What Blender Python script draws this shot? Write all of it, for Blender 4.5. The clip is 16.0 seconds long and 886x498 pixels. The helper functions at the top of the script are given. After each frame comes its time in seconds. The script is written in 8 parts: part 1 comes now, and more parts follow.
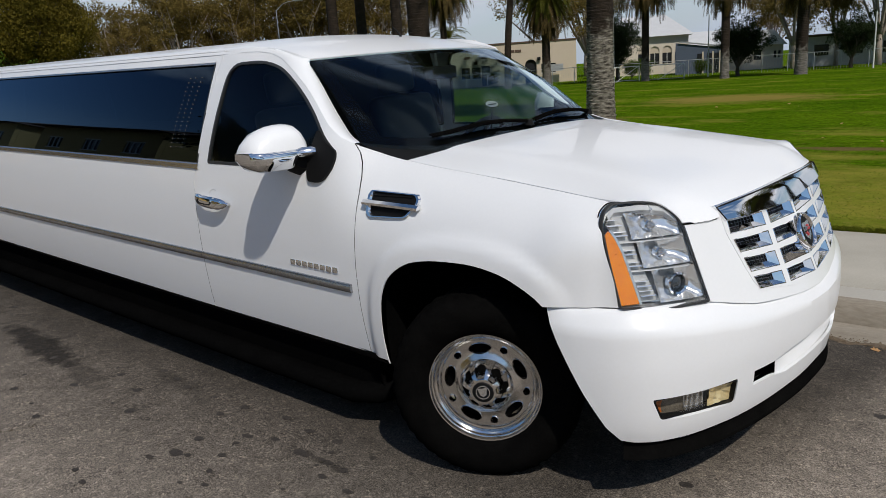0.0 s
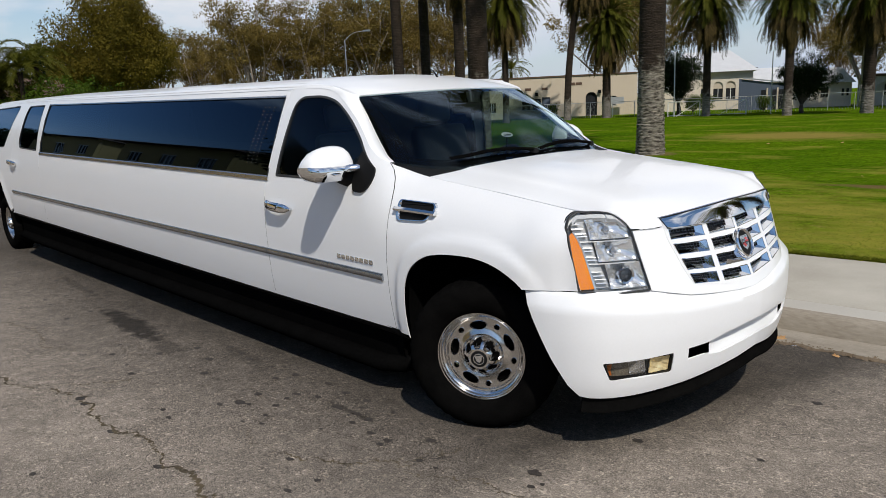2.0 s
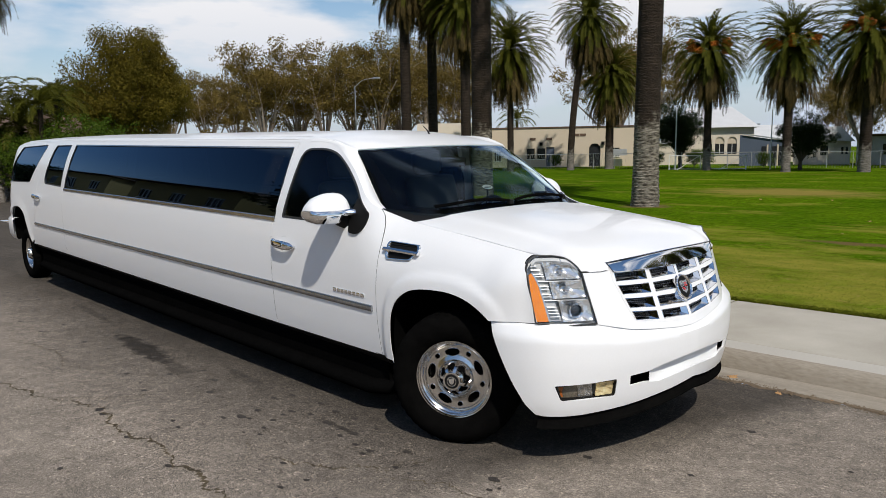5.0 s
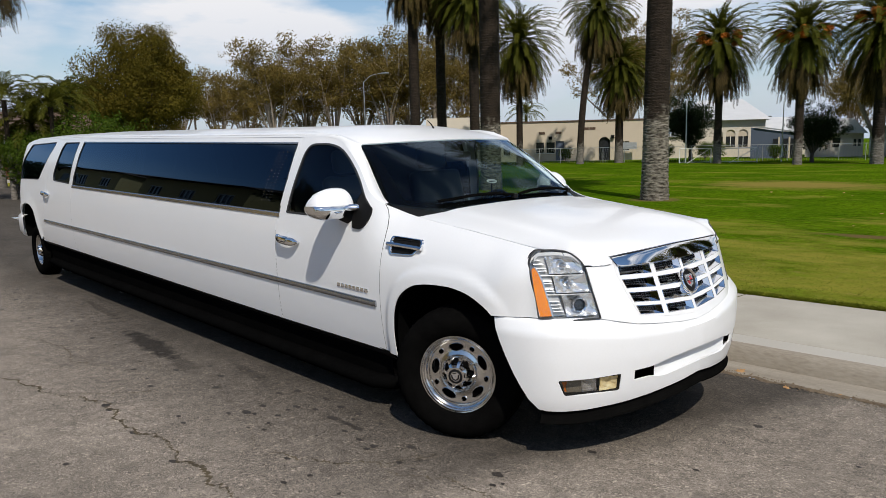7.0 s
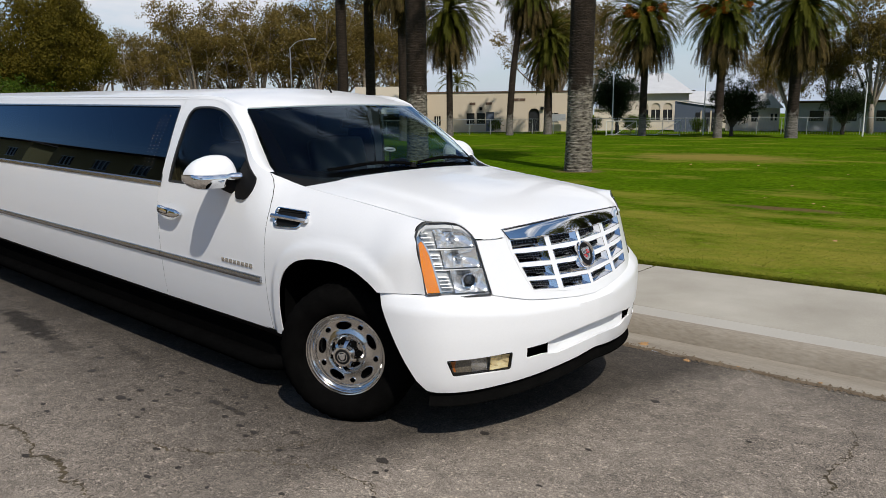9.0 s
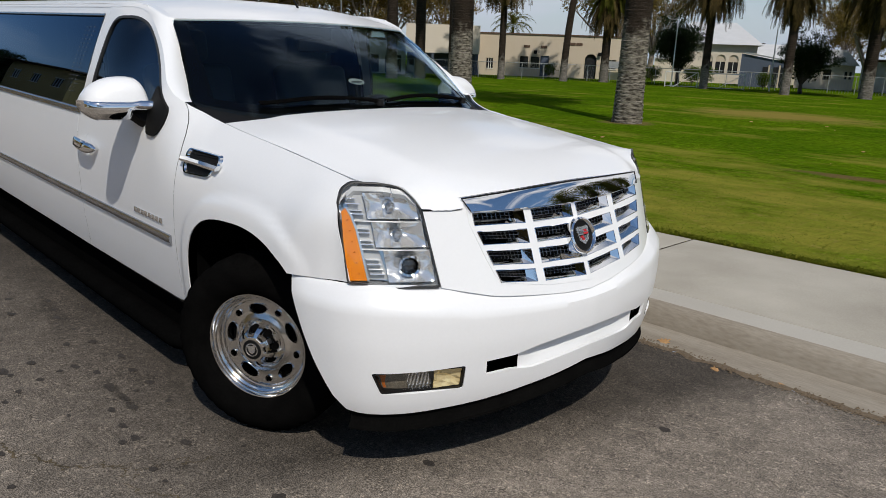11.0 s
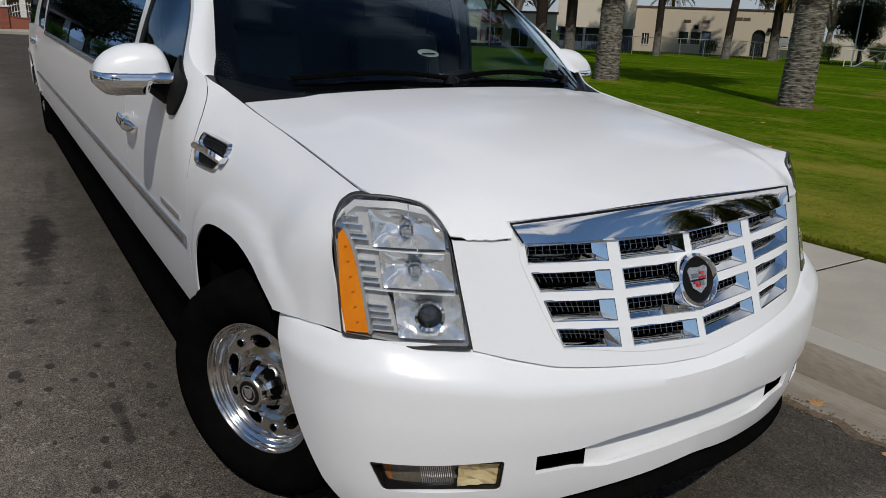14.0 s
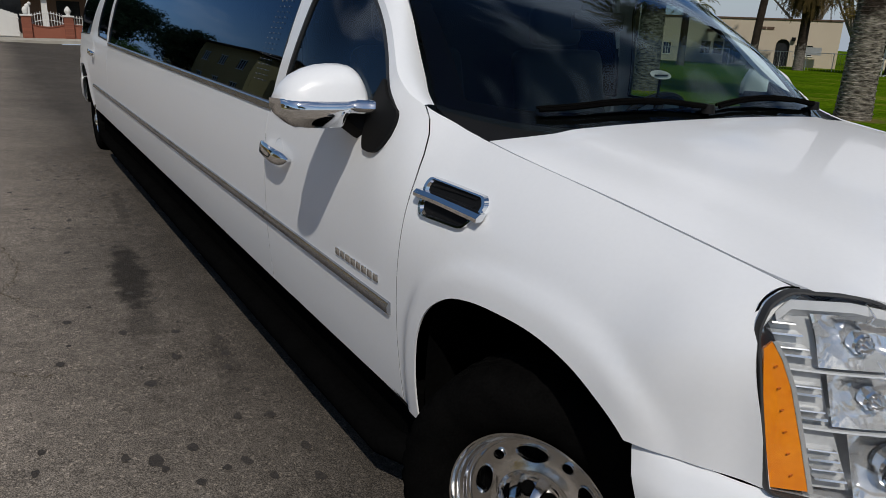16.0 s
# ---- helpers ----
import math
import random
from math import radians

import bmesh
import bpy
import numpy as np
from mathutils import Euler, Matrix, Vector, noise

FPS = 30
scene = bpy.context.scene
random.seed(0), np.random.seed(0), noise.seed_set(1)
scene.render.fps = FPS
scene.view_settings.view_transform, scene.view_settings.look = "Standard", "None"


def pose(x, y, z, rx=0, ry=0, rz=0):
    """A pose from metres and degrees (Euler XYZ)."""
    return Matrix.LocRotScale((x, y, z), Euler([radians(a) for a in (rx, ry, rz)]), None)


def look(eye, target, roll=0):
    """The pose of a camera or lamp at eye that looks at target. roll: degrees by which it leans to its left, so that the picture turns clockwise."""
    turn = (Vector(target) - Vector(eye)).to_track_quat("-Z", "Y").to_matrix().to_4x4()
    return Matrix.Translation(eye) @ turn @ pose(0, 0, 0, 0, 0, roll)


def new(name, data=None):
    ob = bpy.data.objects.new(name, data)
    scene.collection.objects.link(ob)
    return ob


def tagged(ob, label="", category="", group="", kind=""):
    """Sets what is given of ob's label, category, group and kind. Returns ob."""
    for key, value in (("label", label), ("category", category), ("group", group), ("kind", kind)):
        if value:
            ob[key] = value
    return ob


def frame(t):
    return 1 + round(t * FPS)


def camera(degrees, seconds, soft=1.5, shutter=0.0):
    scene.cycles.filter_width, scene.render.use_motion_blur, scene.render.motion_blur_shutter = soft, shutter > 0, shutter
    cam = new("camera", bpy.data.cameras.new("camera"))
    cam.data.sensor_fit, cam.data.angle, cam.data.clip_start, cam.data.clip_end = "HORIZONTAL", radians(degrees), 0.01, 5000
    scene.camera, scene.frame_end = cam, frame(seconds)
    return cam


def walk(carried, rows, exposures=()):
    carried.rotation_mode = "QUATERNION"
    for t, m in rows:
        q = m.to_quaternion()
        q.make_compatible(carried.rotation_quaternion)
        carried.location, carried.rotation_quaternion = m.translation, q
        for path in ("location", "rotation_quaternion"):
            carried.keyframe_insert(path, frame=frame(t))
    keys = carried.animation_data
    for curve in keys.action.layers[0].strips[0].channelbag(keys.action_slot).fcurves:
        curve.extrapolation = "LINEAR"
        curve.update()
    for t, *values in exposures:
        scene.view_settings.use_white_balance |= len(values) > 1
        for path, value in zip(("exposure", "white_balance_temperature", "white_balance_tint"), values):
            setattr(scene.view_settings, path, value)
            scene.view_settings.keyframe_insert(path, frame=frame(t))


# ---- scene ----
cam = camera(62.5, 16.0, soft=0.75)
PATH = [
    (0, (1.676, -2.968, 1.636), (0.363, -1.542, 1.142), -4.0),
    (0.5, (1.813, -3.049, 1.671), (0.443, -1.658, 1.236), -2.9),
    (1, (2.048, -3.111, 1.676), (0.584, -1.81, 1.272), -2.7),
    (1.5, (2.228, -3.221, 1.672), (0.733, -1.939, 1.322), -3.9),
    (2, (2.397, -3.411, 1.67), (0.963, -2.078, 1.259), -2.7),
    (2.5, (2.577, -3.454, 1.697), (1.126, -2.126, 1.337), -2.2),
    (3, (2.744, -3.452, 1.703), (1.241, -2.186, 1.332), -0.9),
    (3.5, (2.809, -3.549, 1.703), (1.336, -2.236, 1.378), -1.8),
    (4, (2.821, -3.71, 1.704), (1.391, -2.358, 1.351), -2.2),
    (4.5, (2.856, -3.738, 1.725), (1.415, -2.383, 1.429), -1.6),
    (5, (2.901, -3.705, 1.733), (1.447, -2.362, 1.443), -1.0),
    (5.2, (2.915, -3.691, 1.729), (1.446, -2.364, 1.442), -1.4),
    (7.5, (2.916, -3.664, 1.729), (1.448, -2.341, 1.421), -1.4),
    (8, (2.902, -3.653, 1.713), (1.515, -2.256, 1.362), -1.2),
    (8.5, (2.887, -3.56, 1.699), (1.559, -2.114, 1.315), -1.8),
    (9, (2.907, -3.321, 1.694), (1.574, -1.881, 1.309), -0.6),
    (9.2, (2.886, -3.256, 1.684), (1.56, -1.82, 1.259), -1.1),
    (11.3, (2.42, -2.141, 1.606), (1.013, -0.826, 1.067), 2.6),
    (11.5, (2.348, -2.031, 1.604), (0.927, -0.721, 1.089), 2.9),
    (12, (2.229, -1.797, 1.591), (0.759, -0.583, 0.985), 1.2),
    (12.5, (2.21, -1.586, 1.586), (0.65, -0.505, 0.957), 1.6),
    (13, (2.207, -1.474, 1.586), (0.607, -0.442, 0.973), 1.6),
    (13.5, (2.178, -1.468, 1.581), (0.579, -0.451, 0.942), 1.9),
    (14, (2.084, -1.572, 1.571), (0.471, -0.559, 0.96), 2.3),
    (14.5, (1.94, -1.78, 1.564), (0.325, -0.762, 0.969), 0.0),
    (15, (1.747, -1.863, 1.545), (0.144, -0.832, 0.938), 2.2),
    (15.5, (1.445, -1.881, 1.562), (-0.211, -0.945, 0.945), -0.2),
    (16, (1.177, -1.949, 1.557), (-0.455, -0.956, 0.966), 2.3),
]
walk(cam, [(t, look(eye, target, roll)) for t, eye, target, roll in PATH], exposures=[(t, e, k, 10) for t, e, k in ((0, -0.12, 6930), (1.0, 0.06, 6960), (3.0, 0.16, 7000), (8.0, 0.16, 7030), (9.2, 0.11, 7000), (11.5, -0.15, 6980), (12.2, -0.30, 6940), (13, -0.43, 6920), (15, -0.43, 6920), (16, -0.38, 6920))])

# ---------------------------------------------------------------- light
world = bpy.data.worlds.new("sky")
scene.world = world
world.use_nodes = True
wt = world.node_tree
wt.nodes.clear()
SUN_FROM = Vector((0.395, -0.222, 0.515)).normalized()
w_out = wt.nodes.new("ShaderNodeOutputWorld")
w_bg = wt.nodes.new("ShaderNodeBackground")
w_sky = wt.nodes.new("ShaderNodeTexSky")
w_sky.sky_type, w_sky.sun_disc = "NISHITA", False
w_sky.sun_elevation, w_sky.sun_rotation = math.asin(SUN_FROM.z), math.atan2(SUN_FROM.x, SUN_FROM.y)
w_sky.air_density, w_sky.dust_density, w_sky.ozone_density = 1.0, 0.3, 3.0
w_co = wt.nodes.new("ShaderNodeTexCoord")
w_map = wt.nodes.new("ShaderNodeMapping")
w_map.inputs["Scale"].default_value = (1.0, 1.0, 3.4)
w_map.inputs["Location"].default_value = (0.35, 0.1, 0.0)
w_n = wt.nodes.new("ShaderNodeTexNoise")
w_n.inputs["Scale"].default_value, w_n.inputs["Detail"].default_value = 2.3, 9.0
w_n.inputs["Roughness"].default_value = 0.52
w_r = wt.nodes.new("ShaderNodeValToRGB")
w_r.color_ramp.elements[0].position, w_r.color_ramp.elements[1].position = 0.52, 0.62
w_mix = wt.nodes.new("ShaderNodeMix")
w_mix.data_type = "RGBA"
w_mix.inputs["B"].default_value = (8.0, 8.3, 9.1, 1.0)
wt.links.new(w_co.outputs["Generated"], w_map.inputs["Vector"])
wt.links.new(w_map.outputs["Vector"], w_n.inputs["Vector"])
wt.links.new(w_r.outputs["Color"], w_mix.inputs["Factor"])
w_sat = wt.nodes.new("ShaderNodeHueSaturation")
w_sat.inputs["Saturation"].default_value = 1.12
wt.links.new(w_sky.outputs["Color"], w_sat.inputs["Color"])
wt.links.new(w_sat.outputs["Color"], w_mix.inputs["A"])
# pale haze toward the horizon
w_sep, w_hz, w_mix2 = wt.nodes.new("ShaderNodeSeparateXYZ"), wt.nodes.new("ShaderNodeMapRange"), wt.nodes.new("ShaderNodeMix")
w_mix2.data_type = "RGBA"
w_hz.inputs["From Min"].default_value, w_hz.inputs["From Max"].default_value = 0.0, 0.20
w_hz.inputs["To Min"].default_value, w_hz.inputs["To Max"].default_value = 0.92, 0.0
w_mix2.inputs["B"].default_value = (4.3, 5.3, 6.9, 1.0)
wt.links.new(w_co.outputs["Generated"], w_sep.inputs["Vector"])
wt.links.new(w_sep.outputs["Z"], w_hz.inputs["Value"])
# more cloud over the park than over the street
w_bank = wt.nodes.new("ShaderNodeMath")
w_bank.operation = "MULTIPLY_ADD"
w_bank.inputs[1].default_value = 0.10
wt.links.new(w_sep.outputs["Y"], w_bank.inputs[0])
wt.links.new(w_n.outputs["Fac"], w_bank.inputs[2])
wt.links.new(w_bank.outputs[0], w_r.inputs["Fac"])
wt.links.new(w_hz.outputs["Result"], w_mix2.inputs["Factor"])
wt.links.new(w_mix.outputs["Result"], w_mix2.inputs["A"])
wt.links.new(w_mix2.outputs["Result"], w_bg.inputs["Color"])
w_bg.inputs["Strength"].default_value = 0.097
wt.links.new(w_bg.outputs["Background"], w_out.inputs["Surface"])

sun = new("sun", bpy.data.lights.new("sun", "SUN"))
sun.data.energy, sun.data.angle, sun.data.color = 3.25, radians(0.8), (1.0, 0.98, 0.95)
sun.matrix_world = look((0, 0, 0), -SUN_FROM)


# ---------------------------------------------------------------- materials
def material(name, c1, c2=None, rough=0.5, metal=0.0, scale=3.0, fine=40.0, bump=0.0, gloss=0.0, spec=0.5, mix=0.5, rough2=None, stretch=(1, 1, 1), island=0.0, objrand=0.0, spread=None):
    """A procedural surface: two colours mixed by coarse and fine noise, with grain relief."""
    m = bpy.data.materials.new(name)
    m.use_nodes = True
    nt = m.node_tree
    b = nt.nodes["Principled BSDF"]
    c2 = c2 or tuple(c * 0.8 for c in c1)
    co = nt.nodes.new("ShaderNodeTexCoord")
    mp = nt.nodes.new("ShaderNodeMapping")
    mp.inputs["Scale"].default_value = stretch
    nt.links.new(co.outputs["Object"], mp.inputs["Vector"])
    n1, n2 = nt.nodes.new("ShaderNodeTexNoise"), nt.nodes.new("ShaderNodeTexNoise")
    for n, s, d in ((n1, scale, 5.0), (n2, fine, 3.0)):
        n.inputs["Scale"].default_value, n.inputs["Detail"].default_value = s, d
        nt.links.new(mp.outputs["Vector"], n.inputs["Vector"])
    add = nt.nodes.new("ShaderNodeMix")
    add.inputs["Factor"].default_value = mix
    nt.links.new(n1.outputs["Fac"], add.inputs["A"])
    nt.links.new(n2.outputs["Fac"], add.inputs["B"])
    fac = add.outputs["Result"]
    for amount, kind in ((island, "ShaderNodeNewGeometry"), (objrand, "ShaderNodeObjectInfo")):
        if amount:
            g = nt.nodes.new(kind)
            mm = nt.nodes.new("ShaderNodeMix")
            mm.inputs["Factor"].default_value = amount
            nt.links.new(fac, mm.inputs["A"])
            nt.links.new(g.outputs["Random Per Island" if kind == "ShaderNodeNewGeometry" else "Random"], mm.inputs["B"])
            fac = mm.outputs["Result"]
    ramp = nt.nodes.new("ShaderNodeValToRGB")
    spread = spread or 0.22 if not (island or objrand) else 0.4
    ramp.color_ramp.elements[0].position, ramp.color_ramp.elements[1].position = 0.5 - spread, 0.5 + spread
    ramp.color_ramp.elements[0].color, ramp.color_ramp.elements[1].color = (*c1, 1), (*c2, 1)
    nt.links.new(fac, ramp.inputs["Fac"])
    nt.links.new(ramp.outputs["Color"], b.inputs["Base Color"])
    b.inputs["Roughness"].default_value, b.inputs["Metallic"].default_value = rough, metal
    b.inputs["Specular IOR Level"].default_value = spec
    if rough2 is not None:
        mr = nt.nodes.new("ShaderNodeMapRange")
        mr.inputs["From Min"].default_value, mr.inputs["From Max"].default_value = 0.3, 0.7
        mr.inputs["To Min"].default_value, mr.inputs["To Max"].default_value = rough, rough2
        nt.links.new(n1.outputs["Fac"], mr.inputs["Value"])
        nt.links.new(mr.outputs["Result"], b.inputs["Roughness"])
    if gloss:
        b.inputs["Coat Weight"].default_value, b.inputs["Coat Roughness"].default_value = gloss, 0.03
    if bump:
        bp = nt.nodes.new("ShaderNodeBump")
        bp.inputs["Strength"].default_value, bp.inputs["Distance"].default_value = 1.0, bump
        nt.links.new(n2.outputs["Fac"], bp.inputs["Height"])
        nt.links.new(bp.outputs["Normal"], b.inputs["Normal"])
    return m


def glass(name, tint, ior=1.5, rough=0.0, gloss=(1.0, 1.0, 1.0)):
    """A tinted pane: clear through its thickness, with a Fresnel reflection."""
    m = bpy.data.materials.new(name)
    m.use_nodes = True
    nt = m.node_tree
    nt.nodes.remove(nt.nodes["Principled BSDF"])
    o = nt.nodes["Material Output"]
    tr, gl, lw, pw, fr, mx = (nt.nodes.new("ShaderNode" + k) for k in ("BsdfTransparent", "BsdfGlossy", "LayerWeight", "Math", "Math", "MixShader"))
    tr.inputs["Color"].default_value = (*tint, 1)
    gl.inputs["Roughness"].default_value = rough
    gl.inputs["Color"].default_value = (*gloss, 1)
    # the same share is mirrored on either face of the thin pane
    lw.inputs["Blend"].default_value = 0.5
    pw.operation, fr.operation = "POWER", "MULTIPLY_ADD"
    pw.inputs[1].default_value = 5.0
    f0 = ((ior - 1) / (ior + 1)) ** 2
    fr.inputs[1].default_value, fr.inputs[2].default_value = 1 - f0, f0
    nt.links.new(lw.outputs["Facing"], pw.inputs[0])
    nt.links.new(pw.outputs[0], fr.inputs[0])
    nt.links.new(fr.outputs[0], mx.inputs["Fac"])
    nt.links.new(tr.outputs["BSDF"], mx.inputs[1])
    nt.links.new(gl.outputs["BSDF"], mx.inputs[2])
    nt.links.new(mx.outputs["Shader"], o.inputs["Surface"])
    return m


PAINT = material("white_paint", (0.835, 0.845, 0.855), (0.805, 0.815, 0.825), rough=0.34, gloss=0.45, scale=1.2, fine=90, spec=0.5)
CHROME = material("chrome", (0.86, 0.87, 0.88), (0.78, 0.79, 0.80), rough=0.04, metal=1.0, scale=6, fine=60)
ALLOY = material("polished_alloy", (0.80, 0.79, 0.77), (0.62, 0.61, 0.60), rough=0.10, metal=1.0, scale=9, fine=120, rough2=0.24)
TRIM = material("brushed_trim", (0.42, 0.43, 0.45), (0.30, 0.31, 0.33), rough=0.22, metal=0.9, scale=8, fine=200)
BLACK = material("black_plastic", (0.005, 0.005, 0.0055), (0.010, 0.010, 0.010), rough=0.55, scale=8, fine=300, bump=0.0004, spec=0.12)
# Near-black for the underbody; also stands in for shade in gaps and recesses.
DARK = material("underbody_gap_black", (0.002, 0.002, 0.002), (0.004, 0.004, 0.004), rough=0.95, scale=5, fine=60, spec=0.0)
RUBBER = material("tyre_rubber", (0.0022, 0.0022, 0.0022), (0.006, 0.0058, 0.0055), rough=0.8, scale=14, fine=160, bump=0.0006, spec=0.0)
GASKET = material("rubber_gasket", (0.02, 0.02, 0.02), (0.035, 0.035, 0.035), rough=0.5)
# Blue gloss: the clear sky's reflection colour is put into the glass itself.
TINT = glass("privacy_glass", (0.006, 0.007, 0.010), 1.43, gloss=(0.42, 0.66, 1.0))
CABGLASS = glass("tinted_door_glass", (0.50, 0.57, 0.56), 1.42, gloss=(0.6, 0.76, 1.0))
SCREEN = glass("windscreen_glass", (0.62, 0.76, 0.75), 1.37, gloss=(0.6, 0.78, 1.0))
LENS = glass("clear_lens", (0.93, 0.94, 0.94), 1.45)
AMBERDARK = material("dark_amber", (0.52, 0.13, 0.008), (0.42, 0.09, 0.006), rough=0.4)
AMBER = material("amber_plastic", (0.90, 0.29, 0.010), (0.72, 0.18, 0.006), rough=0.22, scale=30, fine=120, gloss=0.5)
REFLECT = material("lamp_reflector", (0.93, 0.94, 0.95), (0.86, 0.87, 0.88), rough=0.13, metal=0.75, scale=20, fine=80)
FOGWARM = material("fog_reflector", (0.95, 0.80, 0.48), (0.88, 0.68, 0.34), rough=0.18, metal=0.45, scale=20, fine=80)
LAMPGREY = material("lamp_housing", (0.86, 0.87, 0.88), (0.74, 0.75, 0.76), rough=0.12, metal=0.7, scale=12, fine=60)
CABIN = material("cabin_grey", (0.05, 0.052, 0.055), (0.03, 0.031, 0.033), rough=0.7, scale=9, fine=140, bump=0.0006)
HEADLINER = material("headliner", (0.20, 0.20, 0.19), (0.16, 0.16, 0.15), rough=0.9)
RED = material("enamel_red", (0.55, 0.02, 0.03), (0.45, 0.015, 0.02), rough=0.3, gloss=0.5)
SILVER = material("satin_silver", (0.72, 0.72, 0.72), (0.6, 0.6, 0.6), rough=0.22, metal=0.9)


# ---------------------------------------------------------------- mesh helpers
def link(name, bm, mat, parent=None, label="", smooth=True, autosmooth=True):
    me = bpy.data.meshes.new(name)
    for f in bm.faces:
        f.smooth = smooth
    if smooth and autosmooth:
        bm.normal_update()
        for e in bm.edges:
            if len(e.link_faces) == 2 and e.calc_face_angle(0.0) > radians(38):
                e.smooth = False
    bm.to_mesh(me)
    bm.free()
    me.materials.append(mat)
    ob = new(name, me)
    if mat in (LENS, SCREEN, CABGLASS):
        ob.visible_shadow = False
    if parent:
        ob.parent = parent
    if label:
        ob["label"] = label
    return ob


def part(name, bm, mat, parent, label="", smooth=True):
    return link(name, bm, mat, parent, label, smooth)


def curve(*pts):
    """A smooth monotone curve through (x, y) points, as a function of x."""
    xs, ys = np.array([p[0] for p in pts], float), np.array([p[1] for p in pts], float)
    d = np.diff(ys) / np.diff(xs)
    m = np.zeros(len(xs))
    m[0], m[-1] = d[0], d[-1]
    for i in range(1, len(xs) - 1):
        if d[i - 1] * d[i] > 0:
            m[i] = 2 * d[i - 1] * d[i] / (d[i - 1] + d[i])

    def f(x):
        x = min(max(x, xs[0]), xs[-1])
        i = min(max(int(np.searchsorted(xs, x)) - 1, 0), len(xs) - 2)
        h = xs[i + 1] - xs[i]
        t = (x - xs[i]) / h
        return float(ys[i] * (1 + 2 * t) * (1 - t) ** 2 + h * m[i] * t * (1 - t) ** 2 + ys[i + 1] * t * t * (3 - 2 * t) + h * m[i + 1] * t * t * (t - 1))
    return f


def smooth01(t):
    t = min(max(t, 0.0), 1.0)
    return t * t * (3 - 2 * t)


def rounded(poly, r, n=5):
    """The polygon with its corners rounded; r is one radius or one for each corner."""
    out = []
    k = len(poly)
    for i in range(k):
        p, a, b = Vector(poly[i]), Vector(poly[i - 1]), Vector(poly[(i + 1) % k])
        rr = r[i] if isinstance(r, (list, tuple)) else r
        da, db = (a - p), (b - p)
        rr = min(rr, da.length * 0.49, db.length * 0.49)
        if rr < 1e-4:
            out.append(tuple(p))
            continue
        p1, p2 = p + da.normalized() * rr, p + db.normalized() * rr
        for j in range(n + 1):
            t = j / n
            q = p1 * (1 - t) ** 2 + p * 2 * t * (1 - t) + p2 * t * t
            out.append(tuple(q))
    return out


def spline2(pts, n=6, closed=False):
    """A Catmull-Rom curve through points of any dimension."""
    P = [Vector(p) for p in pts]
    k = len(P)
    out = []
    for i in range(k if closed else k - 1):
        p1, p2 = P[i], P[(i + 1) % k]
        p0 = P[i - 1] if (closed or i) else p1 * 2 - p2
        p3 = P[(i + 2) % k] if (closed or i + 2 < k) else p2 * 2 - p1
        for j in range(n):
            t = j / n
            out.append(tuple(0.5 * (2 * p1 + (p2 - p0) * t + (2 * p0 - 5 * p1 + 4 * p2 - p3) * t * t + (3 * p1 - p0 - 3 * p2 + p3) * t ** 3)))
    if not closed:
        out.append(tuple(P[-1]))
    return out


def densify(poly, step):
    out = []
    k = len(poly)
    for i in range(k):
        a, b = np.array(poly[i]), np.array(poly[(i + 1) % k])
        n = max(1, int(np.ceil(np.linalg.norm(b - a) / step)))
        out += [a + (b - a) * j / n for j in range(n)]
    return np.array(out)


def inside(poly, P):
    x, y = P[:, 0], P[:, 1]
    r = np.zeros(len(P), bool)
    k = len(poly)
    for i in range(k):
        (x1, y1), (x2, y2) = poly[i], poly[i - 1]
        c = ((y1 > y) != (y2 > y))
        if y1 != y2:
            r ^= c & (x < (x2 - x1) * (y - y1) / (y2 - y1) + x1)
    return r


